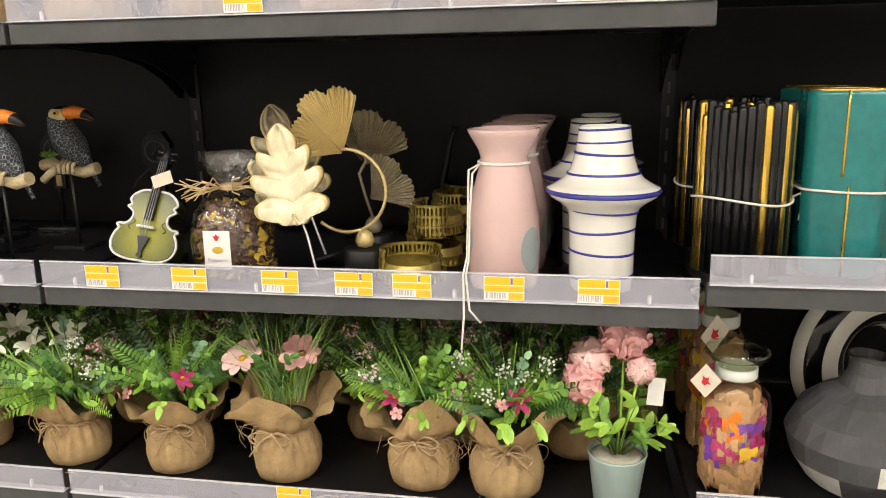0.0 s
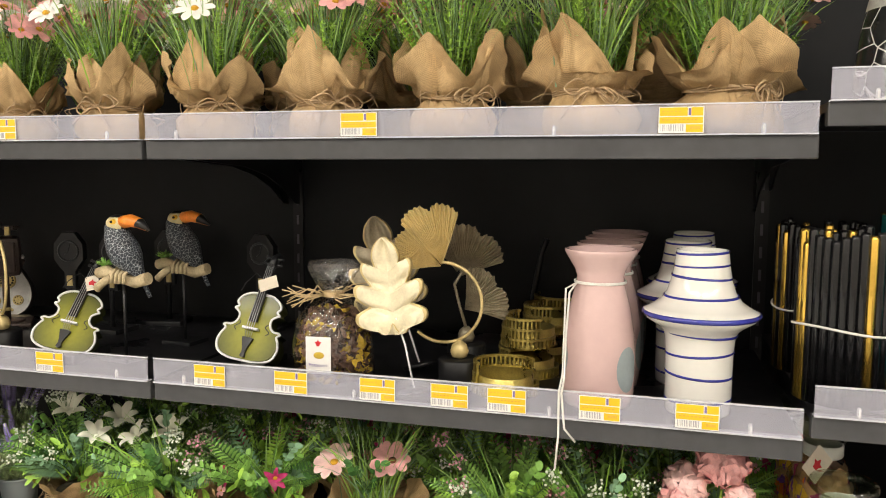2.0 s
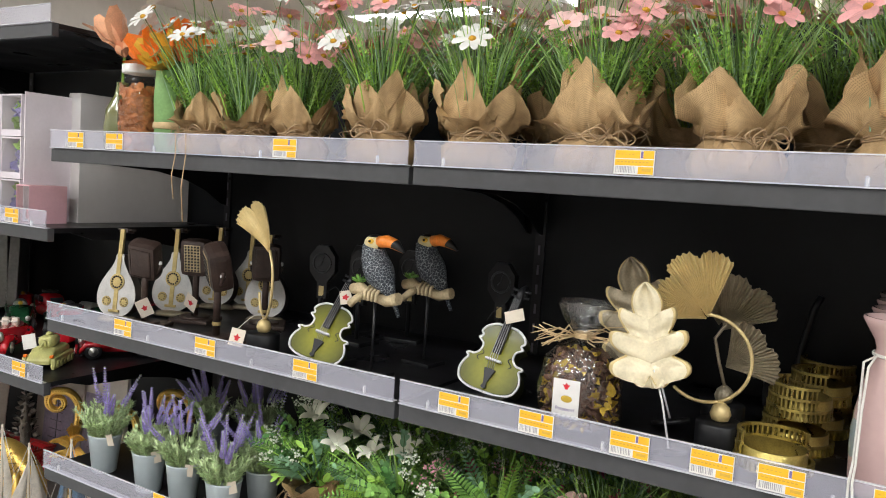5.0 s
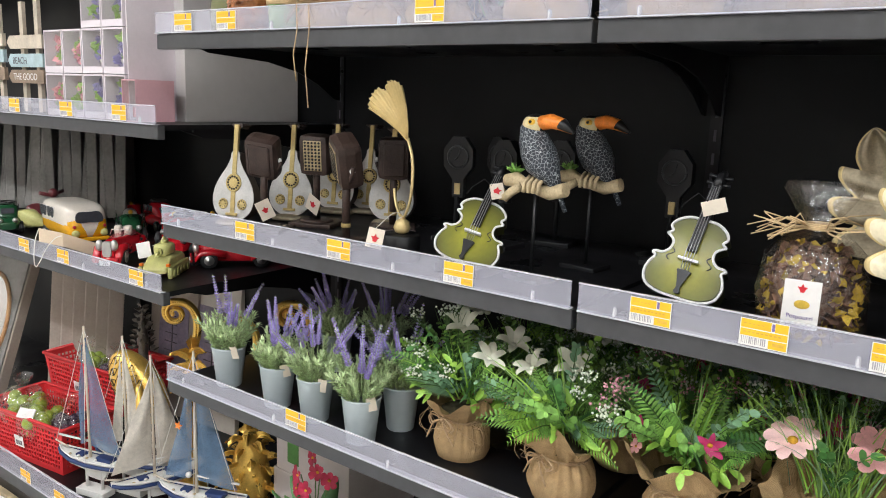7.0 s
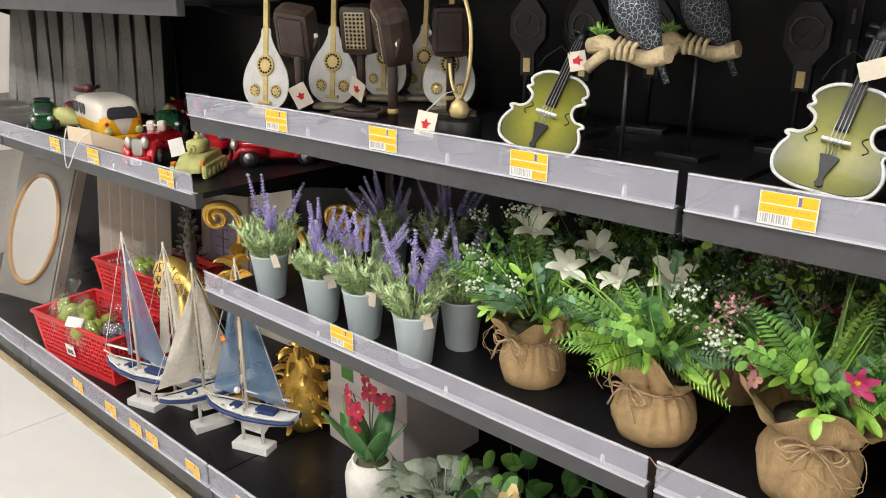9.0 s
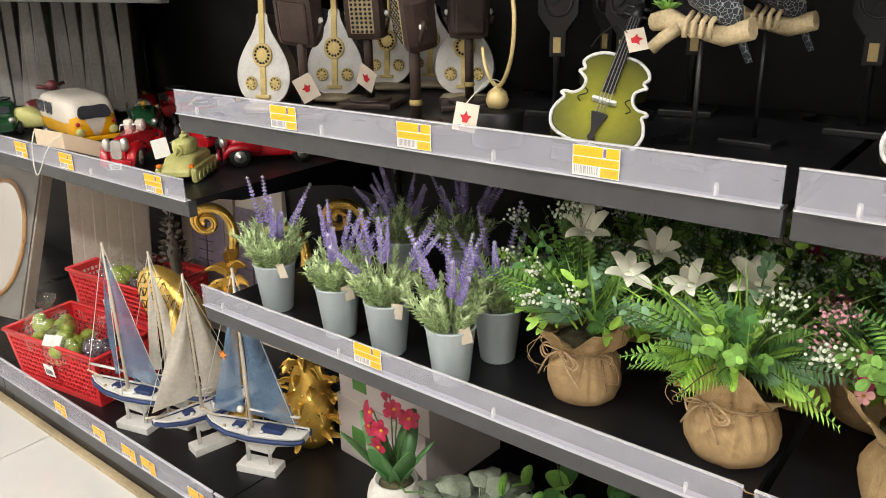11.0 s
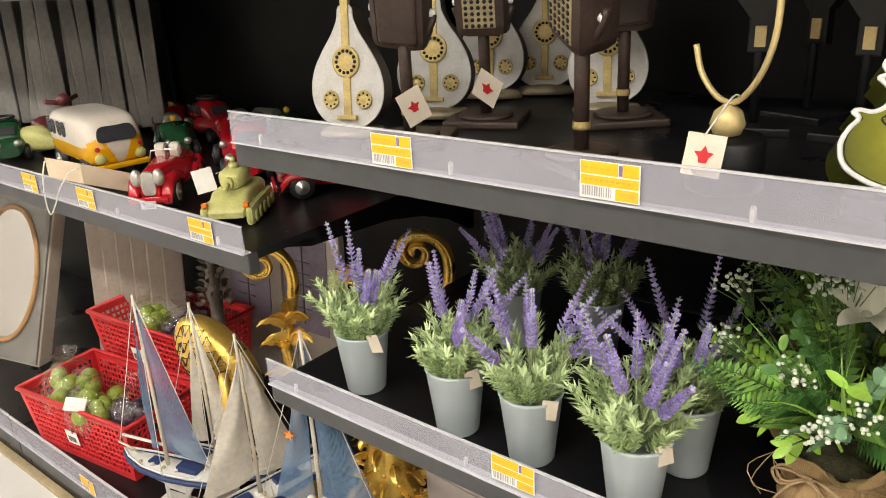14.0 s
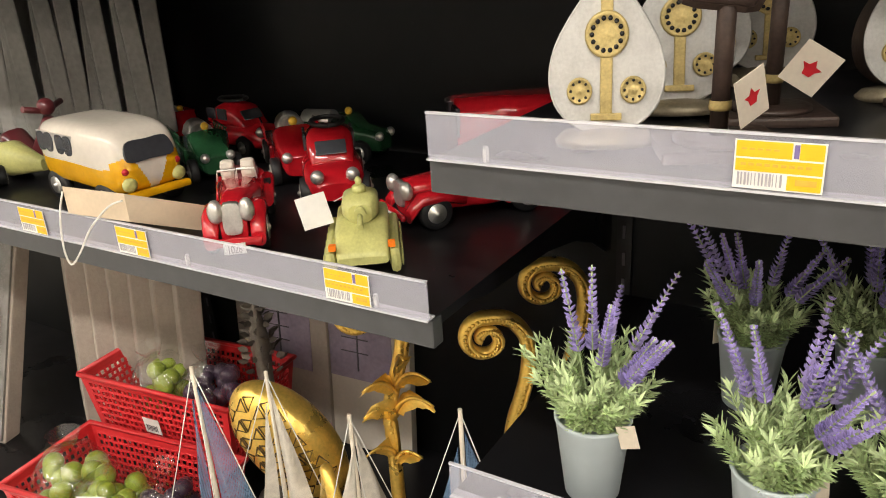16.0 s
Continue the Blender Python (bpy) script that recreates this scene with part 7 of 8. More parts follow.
fire_truck(pose(-1.49, 0.465, TOY, 0, 0, 8) @ Matrix.Scale(1.1, 4), GREENP, "dark green ceramic tanker truck")
fire_truck(pose(-1.86, 0.44, TOY, 0, 0, -20), REDP, "red ceramic fire truck with ladders")
roadster(pose(-1.130, 0.290, TOY, 0, 0, 235) @ Matrix.Scale(1.1, 4), REDP, "red ceramic sports car with silver wheels")
scooter(pose(-1.955, 0.205, TOY, 0, 0, 10) @ Matrix.Scale(1.35, 4))
beetle(pose(-1.995, 0.115, TOY, 0, 0, -25), GREENP, "dark green ceramic pickup car")
t = thing("toy_bus", pose(-1.135, 0.43, TOY, 0, 0, 40), "red ceramic toy bus at the back of the shelf", "toy bus")
part("body", loft([(-0.085, .045, .01, .10), (-0.08, .05, .01, .132), (0.08, .05, .01, .132), (0.085, .045, .01, .10)], 20, power=5), REDP, t)
for y in (-.03, .03):
    part("window", boxed(-0.087, -0.080, y - .018, y + .018, .085, .125, bevel=.002), GLAZING, t)
# price cards on strings at the toys
CARDP = mat("cream_folded_card", (0.62, 0.50, 0.36), 0.7, var=0.08, scale=30, bump=0.1, bscale=120)
t = thing("card_strip", pose(-1.428, -0.006, TOY + 0.042, 0, 0, 0), "folded cream card strip lying over the price rail before the van", "card")
bm = bmesh.new()
for p, q in (((-0.112, -0.006, 0.036), (0.0, 0.0, 0.037)), ((0.0, 0.0, 0.037), (0.040, 0.096, -0.004))):
    p, q, dn = Vector(p), Vector(q), Vector((0, 0, -0.035))
    out = (q - p).cross(dn).normalized() * 0.0014
    vs = [bm.verts.new(v) for v in (p, q, q + dn, p + dn, p + out, q + out, q + dn + out, p + dn + out)]
    for ids in ((0, 1, 2, 3), (7, 6, 5, 4), (0, 4, 5, 1), (1, 5, 6, 2), (2, 6, 7, 3), (3, 7, 4, 0)):
        bm.faces.new([vs[k] for k in ids])
part("strip", bm, CARDP, t)
part("cord", tube(bmesh.new(), flowing([(-0.112, -0.007, 0.030), (-0.118, -0.014, 0.0), (-0.125, -0.016, -0.045), (-0.115, -0.017, -0.066), (-0.09, -0.016, -0.045), (-0.06, -0.014, -0.01), (-0.02, -0.010, 0.022), (0.0, -0.004, 0.030)]), 0.0013, 5), ROPE, t, "white cord")
tk = thing("toy_tag", pose(-1.200, 0.085, TOY, 0, 0, 30), "white square price card hanging on the tank", "card")
part("card", boxed(-0.018, 0.018, 0, 0.001, 0.038, 0.076, m=pose(0, 0, 0, -8, -14, 0)), WHITE, tk)
part("string", tube(bmesh.new(), [(0.012, 0.0, 0.068), (0.03, 0.012, 0.074), (0.05, 0.022, 0.06)], 0.0008, 4), ROPE, tk)

# framed pictures in film, standing on the toy shelf
WRAPG = mat("grey_wrapped_frame", (0.19, 0.182, 0.17), 0.35, var=0.3, scale=14, bump=0.5, bscale=30, dist=0.004, obvar=0.25)
for i in range(19):
    t = thing("wrapped_frame", pose(-2.46 + 0.031 * i, 0.27 + 0.009 * i, TOY + 0.022, (i * 53 % 7) - 3, -11 + (i * 37 % 7), -60 + 1.1 * i + (i * 29 % 5)), "grey picture frame wrapped in clear film, standing upright", "picture frame", "wrapped frames")
    part("frame", boxed(-0.10, 0.12, 0.0, 0.030, 0.0, 0.335 + 0.006 * (i % 3), bevel=0.003), WRAPG, t)
    part("film", boxed(-0.104, 0.124, -0.003, -0.002, 0.0, 0.342), SHEET, t, "clear film")

# ---- bottom shelf ----
CANVAS = mat("greige_canvas_edge", (0.40, 0.345, 0.295), 0.85, var=0.14, scale=18, bump=0.3, bscale=200, obvar=0.10)
MIRR = mat("mirror_silver", (0.85, 0.85, 0.84), 0.06, 1.0, var=0.03)
WOODR = mat("warm_wood_ring", (0.48, 0.26, 0.10), 0.5, var=0.2)
for i in range(6):
    t = thing("canvas", pose(-2.10 + 0.058 * i, 0.27 + 0.008 * i, BASE + 0.004, 0, 5, 60), "stretched greige canvas seen edge-on", "canvas", "stacked canvases")
    part("panel", boxed(-0.023, 0.023, 0.0, 0.22, 0.0, 0.56, bevel=0.004), CANVAS, t)
t = thing("oval_mirror", pose(-2.405, 0.098, BASE + 0.002, -22, 0, 14), "oval mirror in a grey frame wrapped in film, leaning back", "mirror")
MCZ = 0.25
rim = [(0.112 * math.cos(a), MCZ + 0.182 * math.sin(a)) for a in [6.2832 * i / 48 for i in range(48)]]
part("frame", boxed(-0.148, 0.148, 0.010, 0.050, 0.0, 0.52, bevel=0.004), CANVAS, t, "greige square frame")
part("panel", boxed(-0.142, 0.142, 0.004, 0.010, 0.008, 0.512, bevel=0.001), WRAPG, t, "grey front panel")
part("mirror_glass", plate(bmesh.new(), rim, 0.004, m=pose(0, -0.001, 0)), MIRR, t, "silver mirror glass")
part("wood_ring", tube(bmesh.new(), [(x * 1.06, -0.001, MCZ + (z - MCZ) * 1.05) for x, z in rim + rim[:1]], 0.007, 8), WOODR, t, "warm wooden ring")
part("film", boxed(-0.151, 0.151, -0.016, -0.015, 0.0, 0.525), SHEET, t, "creased clear film")

REDPL = mat("red_plastic", (0.62, 0.03, 0.035), 0.32, var=0.08, scale=20)
BERRY = mat("green_fruit", (0.24, 0.31, 0.04), 0.3, var=0.3, scale=30, islands=0.3, coat=0.3)
DFRUIT = mat("dark_fruit", (0.05, 0.03, 0.05), 0.35, var=0.3, islands=0.3)


def basket(m, L=0.37, W=0.20, H=0.145, bags=()):
    t = thing("plastic_basket", m, "red perforated plastic basket with bagged artificial fruit", "basket", "red baskets")
    corners = lambda s, z: [(-L / 2 * s, -W / 2 * s, z), (L / 2 * s, -W / 2 * s, z), (L / 2 * s, W / 2 * s, z), (-L / 2 * s, W / 2 * s, z)]
    part("floor", boxed(-L / 2 * .86, L / 2 * .86, -W / 2 * .86, W / 2 * .86, 0, 0.004), REDPL, t)
    bm = bmesh.new()
    for k in range(4):
        lo, hi = corners(.88, 0.0), corners(1.0, H)
        a0, b0, a1, b1 = Vector(lo[k]), Vector(lo[(k + 1) % 4]), Vector(hi[k]), Vector(hi[(k + 1) % 4])
        n = int((b0 - a0).length / 0.0115)
        rows = 10
        out = ((b0 - a0).cross(a1 - a0)).normalized() * 0.0016
        grid = [[(a0.lerp(b0, i / n)).lerp(a1.lerp(b1, i / n), j / rows) for i in range(n + 1)] for j in range(rows + 1)]
        for j in range(rows):
            for i in range(n):
                q = [grid[j][i], grid[j][i + 1], grid[j + 1][i + 1], grid[j + 1][i]]
                c = sum(q, Vector()) / 4
                if j in (0, rows - 1) or i in (0, n - 1):
                    bm.faces.new([bm.verts.new(p) for p in q])
                else:
                    s = 0.48 + 0.14 * ((i + j) % 2)
                    inn = [c + (p - c) * s - out for p in q]
                    ov, iv = [bm.verts.new(p) for p in q], [bm.verts.new(p) for p in inn]
                    for e in range(4):
                        bm.faces.new((ov[e], ov[(e + 1) % 4], iv[(e + 1) % 4], iv[e]))
    bmesh.ops.remove_doubles(bm, verts=bm.verts, dist=1e-5)
    sd = part("sides", bm, REDPL, t, "perforated flower-pattern sides")
    md = sd.modifiers.new("thickness", "SOLIDIFY")
    md.thickness = 0.002
    part("rim", tube(bmesh.new(), [Vector(p) for p in corners(1.01, H)] + [Vector(corners(1.01, H)[0])], 0.0055, 8), REDPL, t, "thick rolled rim")
    lb = part("label", boxed(-0.02, 0.02, -W / 2 - .001, -W / 2, .06, .095, m=pose(-0.01, 0.006, 0, 6, 0, 0)), WHITE, t, "white barcode label")
    bm = bmesh.new()
    for k in range(8):
        box(bm, -0.024 + .0035 * k, -0.0225 + .0035 * k, -W / 2 - .0016, -W / 2 - .0008, .066, .080, m=pose(0, 0.006, 0, 6, 0, 0))
    tagged(part("barcode", bm, INK, lb), kind="stuff")
    return t


def fruit_bag(m, seed, mt, n=26, R=0.055):
    rg = random.Random(seed)
    t = thing("fruit_bag", m, "clear bag of small %s artificial fruit" % ("green" if mt is BERRY else "dark"), "fruit bag", "fruit bags")
    for k in range(n):
        a, r, z = rg.uniform(0, 6.28), R * math.sqrt(rg.random()) * .9, rg.uniform(.014, .07)
        ob = bpy.data.objects.new("fruit", FRUIT[mt.name])
        scene.collection.objects.link(ob)
        ob.parent = t
        s = rg.uniform(.8, 1.15)
        ob.matrix_basis = Matrix.Translation((r * math.cos(a), r * math.sin(a), z)) @ pose(0, 0, 0, rg.uniform(0, 90), rg.uniform(0, 90), 0) @ Matrix.Scale(s, 4)
    part("bag", lathe([(R * .8, 0), (R * 1.12, .02), (R * 1.15, .06), (R * .8, .09), (.012, .102), (.010, .106), (.022, .125), (.026, .135)], 30, squash=lambda a, z: 1 + .06 * math.sin(5 * a + 50 * z) + .04 * math.sin(8 * a)), FILM, t, "crinkled clear bag")
    return t


FRUIT = {}
for mt in (BERRY, DFRUIT):
    me = bpy.data.meshes.new("fruit")
    bm = bmesh.new()
    bmesh.ops.create_icosphere(bm, subdivisions=2, radius=0.0175)
    for f in bm.faces:
        f.smooth = True
    bm.to_mesh(me)
    bm.free()
    me.materials.append(mt)
    FRUIT[mt.name] = me
basket(pose(-1.736, 0.088, BASE, 0, 0, 8))
basket(pose(-1.80, 0.305, BASE + 0.085, 0, 0, 6))
t = thing("display_block", pose(-1.80, 0.315, BASE, 0, 0, 6), "plain black block under the rear basket", "block")
part("block", boxed(-0.12, 0.12, -0.07, 0.07, 0, 0.083), BLACKP, t)
fruit_bag(pose(-1.825, 0.045, BASE + 0.085, 0, 4, 0) @ Matrix.Scale(1.08, 4), 1, BERRY)
fb = fruit_bag(pose(-1.715, 0.055, BASE + 0.075, 16, 0, 20) @ Matrix.Scale(1.08, 4), 2, BERRY)
part("label", boxed(-0.024, 0.020, -0.004, 0.0, 0, .026, m=pose(0.0, -0.045, 0.082, -58, 8, 10)), WHITE, fb, "white price label")
fruit_bag(pose(-1.61, 0.085, BASE + 0.07, 0, -6, 0), 3, DFRUIT, 26)
fruit_bag(pose(-1.85, 0.29, BASE + 0.150, 10, 0, 0), 4, BERRY)
fruit_bag(pose(-1.735, 0.305, BASE + 0.150, 0, 0, 40), 5, DFRUIT, 24)

# ---- sailing boats ----
HULLW = mat("white_hull_paint", (0.72, 0.71, 0.68), 0.5, var=0.1, scale=30, bump=0.15, bscale=120)
NAVY = mat("navy_paint", (0.025, 0.045, 0.14), 0.45, var=0.2, scale=40)
SAIL = weave("sailcloth", (0.66, 0.61, 0.53), 900, 0.85)
SAILB = weave("blue_net_cloth", (0.17, 0.27, 0.42), 520, 0.5)
SAILB.node_tree.nodes["Principled BSDF"].inputs["Alpha"].default_value = 0.62
SPAR = mat("pale_spar_wood", (0.66, 0.58, 0.47), 0.6, var=0.15, scale=50)


def sail_cloth(parent, a, b, c, material, belly=0.02, label=""):
    """A triangular sail between three corners with belly."""
    bm = bmesh.new()
    uv = bm.loops.layers.uv.verify()
    a, b, c = Vector(a), Vector(b), Vector(c)
    nrm = (b - a).cross(c - a).normalized()
    n = 10
    rows = []
    for i in range(n + 1):
        u = i / n
        p0, p1 = a.lerp(b, u), a.lerp(c, u)
        rows.append([bm.verts.new(p0.lerp(p1, j / n) + nrm * belly * math.sin(math.pi * j / n) * math.sin(math.pi * min(1, u * .8 + .05)) + nrm * .002 * math.sin(9 * u + 7 * j / n)) for j in range(n + 1)])
    for i in range(n):
        for j in range(n):
            q = (rows[i][j], rows[i + 1][j], rows[i + 1][j + 1], rows[i][j + 1])
            try:
                f = bm.faces.new(q)
            except ValueError:
                continue
            f.smooth = True
            for lp in f.loops:
                lp[uv].uv = (lp.vert.co.x, lp.vert.co.z)
    bmesh.ops.remove_doubles(bm, verts=bm.verts, dist=1e-6)
    return part("sail", bm, material, parent, label)


def sailboat(m, mast=0.345, blue=False, L=0.24, stars=False, jib=0.10, main=0.09, boom_fore=False):
    """Bow towards -x."""
    t = thing("model_sailboat", m, "white and navy model sailboat with %s sails" % ("blue net" if blue else "cream"), "model boat", "model sailboats")
    part("stand_block", boxed(-0.048, 0.048, -0.022, 0.022, 0, 0.018, bevel=0.0015), HULLW, t, "white stand block")
    for x in (-0.028, 0.026):
        part("stand_post", lathe([(0.0042, 0.018), (0.0042, 0.085)], 10, m=pose(x, 0, 0)), HULLW, t)
    part("keel", plate(bmesh.new(), [(-0.02, .048), (0.03, .044), (0.05, .075), (-0.045, .082)], 0.006, m=pose(0, -0.003, 0)), HULLW, t)
    prof = ((-0.5, .002, .108, .118), (-0.42, .014, .092, .112), (-0.25, .026, .080, .106), (0.0, .031, .076, .104), (0.25, .029, .080, .106), (0.42, .025, .087, .109), (0.49, .021, .093, .112), (0.5, .012, .097, .111))
    part("hull", loft([(x * L, w, z0, z1) for x, w, z0, z1 in prof], 18, power=2.4), HULLW, t)
    for s in (-1, 1):
        part("gunwale", tube(bmesh.new(), [(x * L, s * (w + .0012), z1 - .0075) for x, w, z0, z1 in prof], .0052, 6), NAVY, t, "navy painted strake")
        part("rail", tube(bmesh.new(), [(x * L, s * (w * .9), z1 + .0005) for x, w, z0, z1 in prof], .0024, 6), HULLW, t)
    part("deck_house", boxed(0.018, 0.068, -0.013, 0.013, .104, .116, bevel=.003), NAVY, t, "navy deck house")
    part("hatch", boxed(-0.055, -0.03, -0.010, 0.010, .104, .110, bevel=.002), NAVY, t)
    zt = 0.105 + mast
    part("mast", tube(bmesh.new(), [(-0.012, 0, .10), (-0.012, 0, zt)], .0042, 8, taper=lambda u: 1 - .35 * u), SPAR, t, "pale wooden mast")
    part("boom", tube(bmesh.new(), [(-0.012, 0, .150), ((-0.125 if boom_fore else 0.105), 0.004, .146)], .0032, 6), HULLW, t, "white wooden boom")
    part("bowsprit", tube(bmesh.new(), [(-0.09, 0, .118), (-0.135, 0, .130)], .0024, 6), SPAR, t)
    for p, q in (((-0.012, 0, zt - .005), (-0.132, 0, .130)), ((-0.012, 0, zt - .005), (0.10, 0, .114)), ((-0.012, 0, zt - .04), (0.0, .030, .106)), ((-0.012, 0, zt - .04), (0.0, -.030, .106))):
        part("rigging", tube(bmesh.new(), [p, tuple((a + b) / 2 + (0.0 if i != 2 else -.003) for i, (a, b) in enumerate(zip(p, q))), q], .0008, 4), ROPE, t, "thin cord rigging")
    cl = SAILB if blue else SAIL
    sail_cloth(t, (-0.008, 0, zt - .03), (-0.006, 0, .138), (main, 0.004, .128), cl, .010, "triangular main sail")
    sail_cloth(t, (-0.016, -.003, zt - .05), (-0.016 - jib, 0, .136), (-0.020, -.006, .146), cl, .010, "triangular fore sail")
    for k in range(4):
        bm = bmesh.new()
        ball(bm, (0, 0, 0), .004 + .001 * (k % 2), 1, 1, .7)
        part("shell", bm, WHITEG if k % 2 else BARK, t, loc=pose(-0.07 + .03 * k, -.014, .108))
    if stars:
        o = [((.011 if i % 2 == 0 else .0045) * math.cos(radians(90 + 36 * i)), (.011 if i % 2 == 0 else .0045) * math.sin(radians(90 + 36 * i))) for i in range(10)]
        part("starfish", plate(bmesh.new(), o, .003), BEAK, t, "small orange starfish", loc=pose(-0.045, -.022, .285, 0, 15, 0))
        bm = bmesh.new()
        ball(bm, (-0.02, -.02, .16), .008)
        part("shell", bm, WHITEG, t, smooth=True)
    return t


sailboat(pose(-1.402, 0.030, BASE, 0, 0, 15), 0.366, True, jib=0.028, main=0.092, boom_fore=True)
sailboat(pose(-1.192, 0.090, BASE, 0, 0, 78), 0.325, False, jib=0.105, main=0.085)
sailboat(pose(-1.030, 0.100, BASE, 0, 0, 20), 0.367, True, stars=True, jib=0.085, main=0.10)
sailboat(pose(-1.340, 0.100, BASE, 0, 0, 15), 0.337, False, jib=0.050, main=0.055)

# ---- gilded ornaments at the back ----
RGOLD = mat("bright_gold_resin", (0.80, 0.53, 0.12), 0.34, 0.72, var=0.25, scale=30, bump=0.35, bscale=90, rvar=0.1)


def volute(name, m, height, size, label):
    """A gilded rocaille volute: a spiral head that arches over into a beaded stalk."""
    t = thing(name, m, label, "ornament", "gilded volutes")
    k = size
    pts = []
    for i in range(40):
        u = i / 39
        a = radians(95 + 500 * (1 - u))
        r = k * (0.10 + 0.42 * u)
        pts.append((r * math.cos(a), 0, height + r * math.sin(a)))
    pts += [(x * k, 0, height + z * k) for x, z in ((0.35, .52), (0.68, .36), (0.92, .02), (1.0, -.45), (.95, -1.0), (.80, -1.6), (.62, -2.2), (.52, -2.9), (.55, -3.6))]
    pts = [p for p in pts if p[2] > 0.02] + [(0.55 * k, 0, 0.0)]
    pts = pts[:39] + flowing(pts[39:], 5)
    part("stalk", tube(bmesh.new(), pts, k * .16, 12, taper=lambda u: .55 + .6 * min(1, u * 2.2)), RGOLD, t, "gilded arching stalk")
    bm = bmesh.new()
    for p in pts[8:-6]:
        ball(bm, (p[0], -k * .16, p[2]), k * .05)
    tagged(part("beading", bm, RGOLD, t, smooth=True), kind="stuff")
    part("ridge", tube(bmesh.new(), [Vector(p) + Vector((k * .10, -k * .15, 0)) for p in pts[6:-4]], k * .05, 6), RGOLD, t, "raised rim")
    part("foot", lathe([(k * .7, 0), (k * .75, .008), (k * .5, .02), (k * .25, .05), (0, .06)], 24, m=pose(k * .55, 0, 0)), RGOLD, t)
    return t


def acanthus(bm, p, d, length, width, rg):
    """A fleshy curled leaf with a ribbed face."""
    pts = bend(p, d, length, 2.1, 9)
    sd = across(Vector(d), rg)
    strip(bm, pts, width, sd, 0.28, 0, shape=lambda u: (0.55 + 0.45 * math.sin(u * 3.0)) * (1 - 0.25 * abs(math.sin(u * 11))) * (1.0 if u < .9 else .55))
    tube(bm, [q + Vector((0, 0, 0.002)) for q in pts], width * .10, 6, taper=lambda u: 1 - .6 * u)


rg = random.Random(15)
volute("gilded_ornament", pose(-1.092, 0.440, BASE, 0, 0, 30), 0.478, 0.064, "gilded baroque scroll with beading on the bottom shelf")
volute("gilded_ornament", pose(-1.098, 0.262, BASE, 0, 0, 32), 0.470, 0.060, "gilded baroque scroll with beading on the bottom shelf")
vc = volute("gilded_ornament", pose(-1.265, 0.200, BASE, 0, 0, 34), 0.500, 0.060, "gilded baroque scroll with acanthus leaves")
bm = bmesh.new()
for k, (dx, dz, ang, L) in enumerate(((0.045, .385, 30, .075), (0.045, .375, 150, .07), (0.042, .345, 10, .08), (0.042, .335, 165, .065), (0.048, .41, 80, .07), (0.036, .27, 170, .06), (0.036, .26, 20, .055))):
    acanthus(bm, (dx, -0.012, dz), (.5 * math.cos(radians(ang)), -0.3, 1.1), L, .040, rg)
part("leaf_spray", bm, RGOLD, vc, "gilded acanthus leaves", smooth=True)
t = thing("gilded_carving", pose(-1.02, 0.245, BASE, 0, 0, 20), "knobbly gilded carved ornament on the bottom shelf", "ornament")
bm = bmesh.new()
for k in range(46):
    a, z = 2.4 * k, 0.02 + .0044 * k
    r = .050 * math.sin(math.pi * min(1, .25 + z * 3.2))
    d = Vector((math.cos(a), math.sin(a), .9))
    acanthus(bm, (r * math.cos(a), r * math.sin(a), z), d, .050, .026, rg)
    ball(bm, (1.1 * r * math.cos(a + .5), 1.1 * r * math.sin(a + .5), z), .005)
part("leaves", bm, RGOLD, t, "curled gilded leaves", smooth=True)
part("core", lathe([(0.035, 0), (0.05, .03), (0.055, .10), (0.04, .17), (0.015, .22), (0, .225)], 24), RGOLD, t)
# patterned golden figure with a raised horn
t = thing("gold_figure", pose(-1.405, 0.172, BASE), "rounded gold ornament engraved with triangles and a raised horn", "ornament")
tilt = pose(0, 0, 0.265, 0, 52, 20)
bm = rounded_block((0.118, 0.050, 0.070), 26, 2.0)
for v in bm.verts:
    v.co = tilt @ v.co
part("body", bm, RGOLD, t, "smooth rounded gold body")
bm = bmesh.new()
for row in range(-4, 5):
    for col in range(-3, 4):
        tri = []
        for ox, oz in ((-.010, -.008), (0, .008), (.010, -.008), (-.010, -.008)):
            x, z = row * .0235 + ox, col * .020 + (oz if (row + col) % 2 else -oz)
            q = 1 - (x / .118) ** 2 - (z / .070) ** 2
            if q > 0.06:
                tri.append(tilt @ Vector((x, -.0505 * math.sqrt(q) - .0008, z)))
        if len(tri) == 4:
            tube(bm, tri, .0014, 4)
tagged(part("engraving", bm, mat("dark_gilt_grooves", (0.11, 0.065, 0.018), 0.5, 0.3), t, "raised triangle pattern"), kind="stuff")
part("horn", tube(bmesh.new(), flowing([(0.085, -0.03, 0.20), (0.115, -0.06, 0.23), (0.150, -0.085, 0.30), (0.165, -0.10, 0.335), (0.185, -0.112, 0.305), (0.195, -0.118, 0.268)]), .011, 10, taper=lambda u: .8 + .5 * max(0, u - .6)), RGOLD, t, "curved gold horn")
part("horn_mouth", tube(bmesh.new(), [(0.195 + .013 * math.cos(a), -0.118 - .006 * math.cos(a), 0.266 + .013 * math.sin(a)) for a in [6.2832 * i / 20 for i in range(21)]], .0045, 8), RGOLD, t, "flared ring")
part("leg", lathe([(0.035, 0), (0.036, .012), (0.018, .03), (0.022, .18), (0, .19)], 24), RGOLD, t, "turned gold support")
PCONE = mat("dark_silver_feather", (0.16, 0.14, 0.12), 0.4, 0.4, var=0.4, scale=60)
t = thing("peacock_ornament", pose(-1.56, 0.285, BASE), "dark silver feathered ornament behind the gold disc", "ornament")
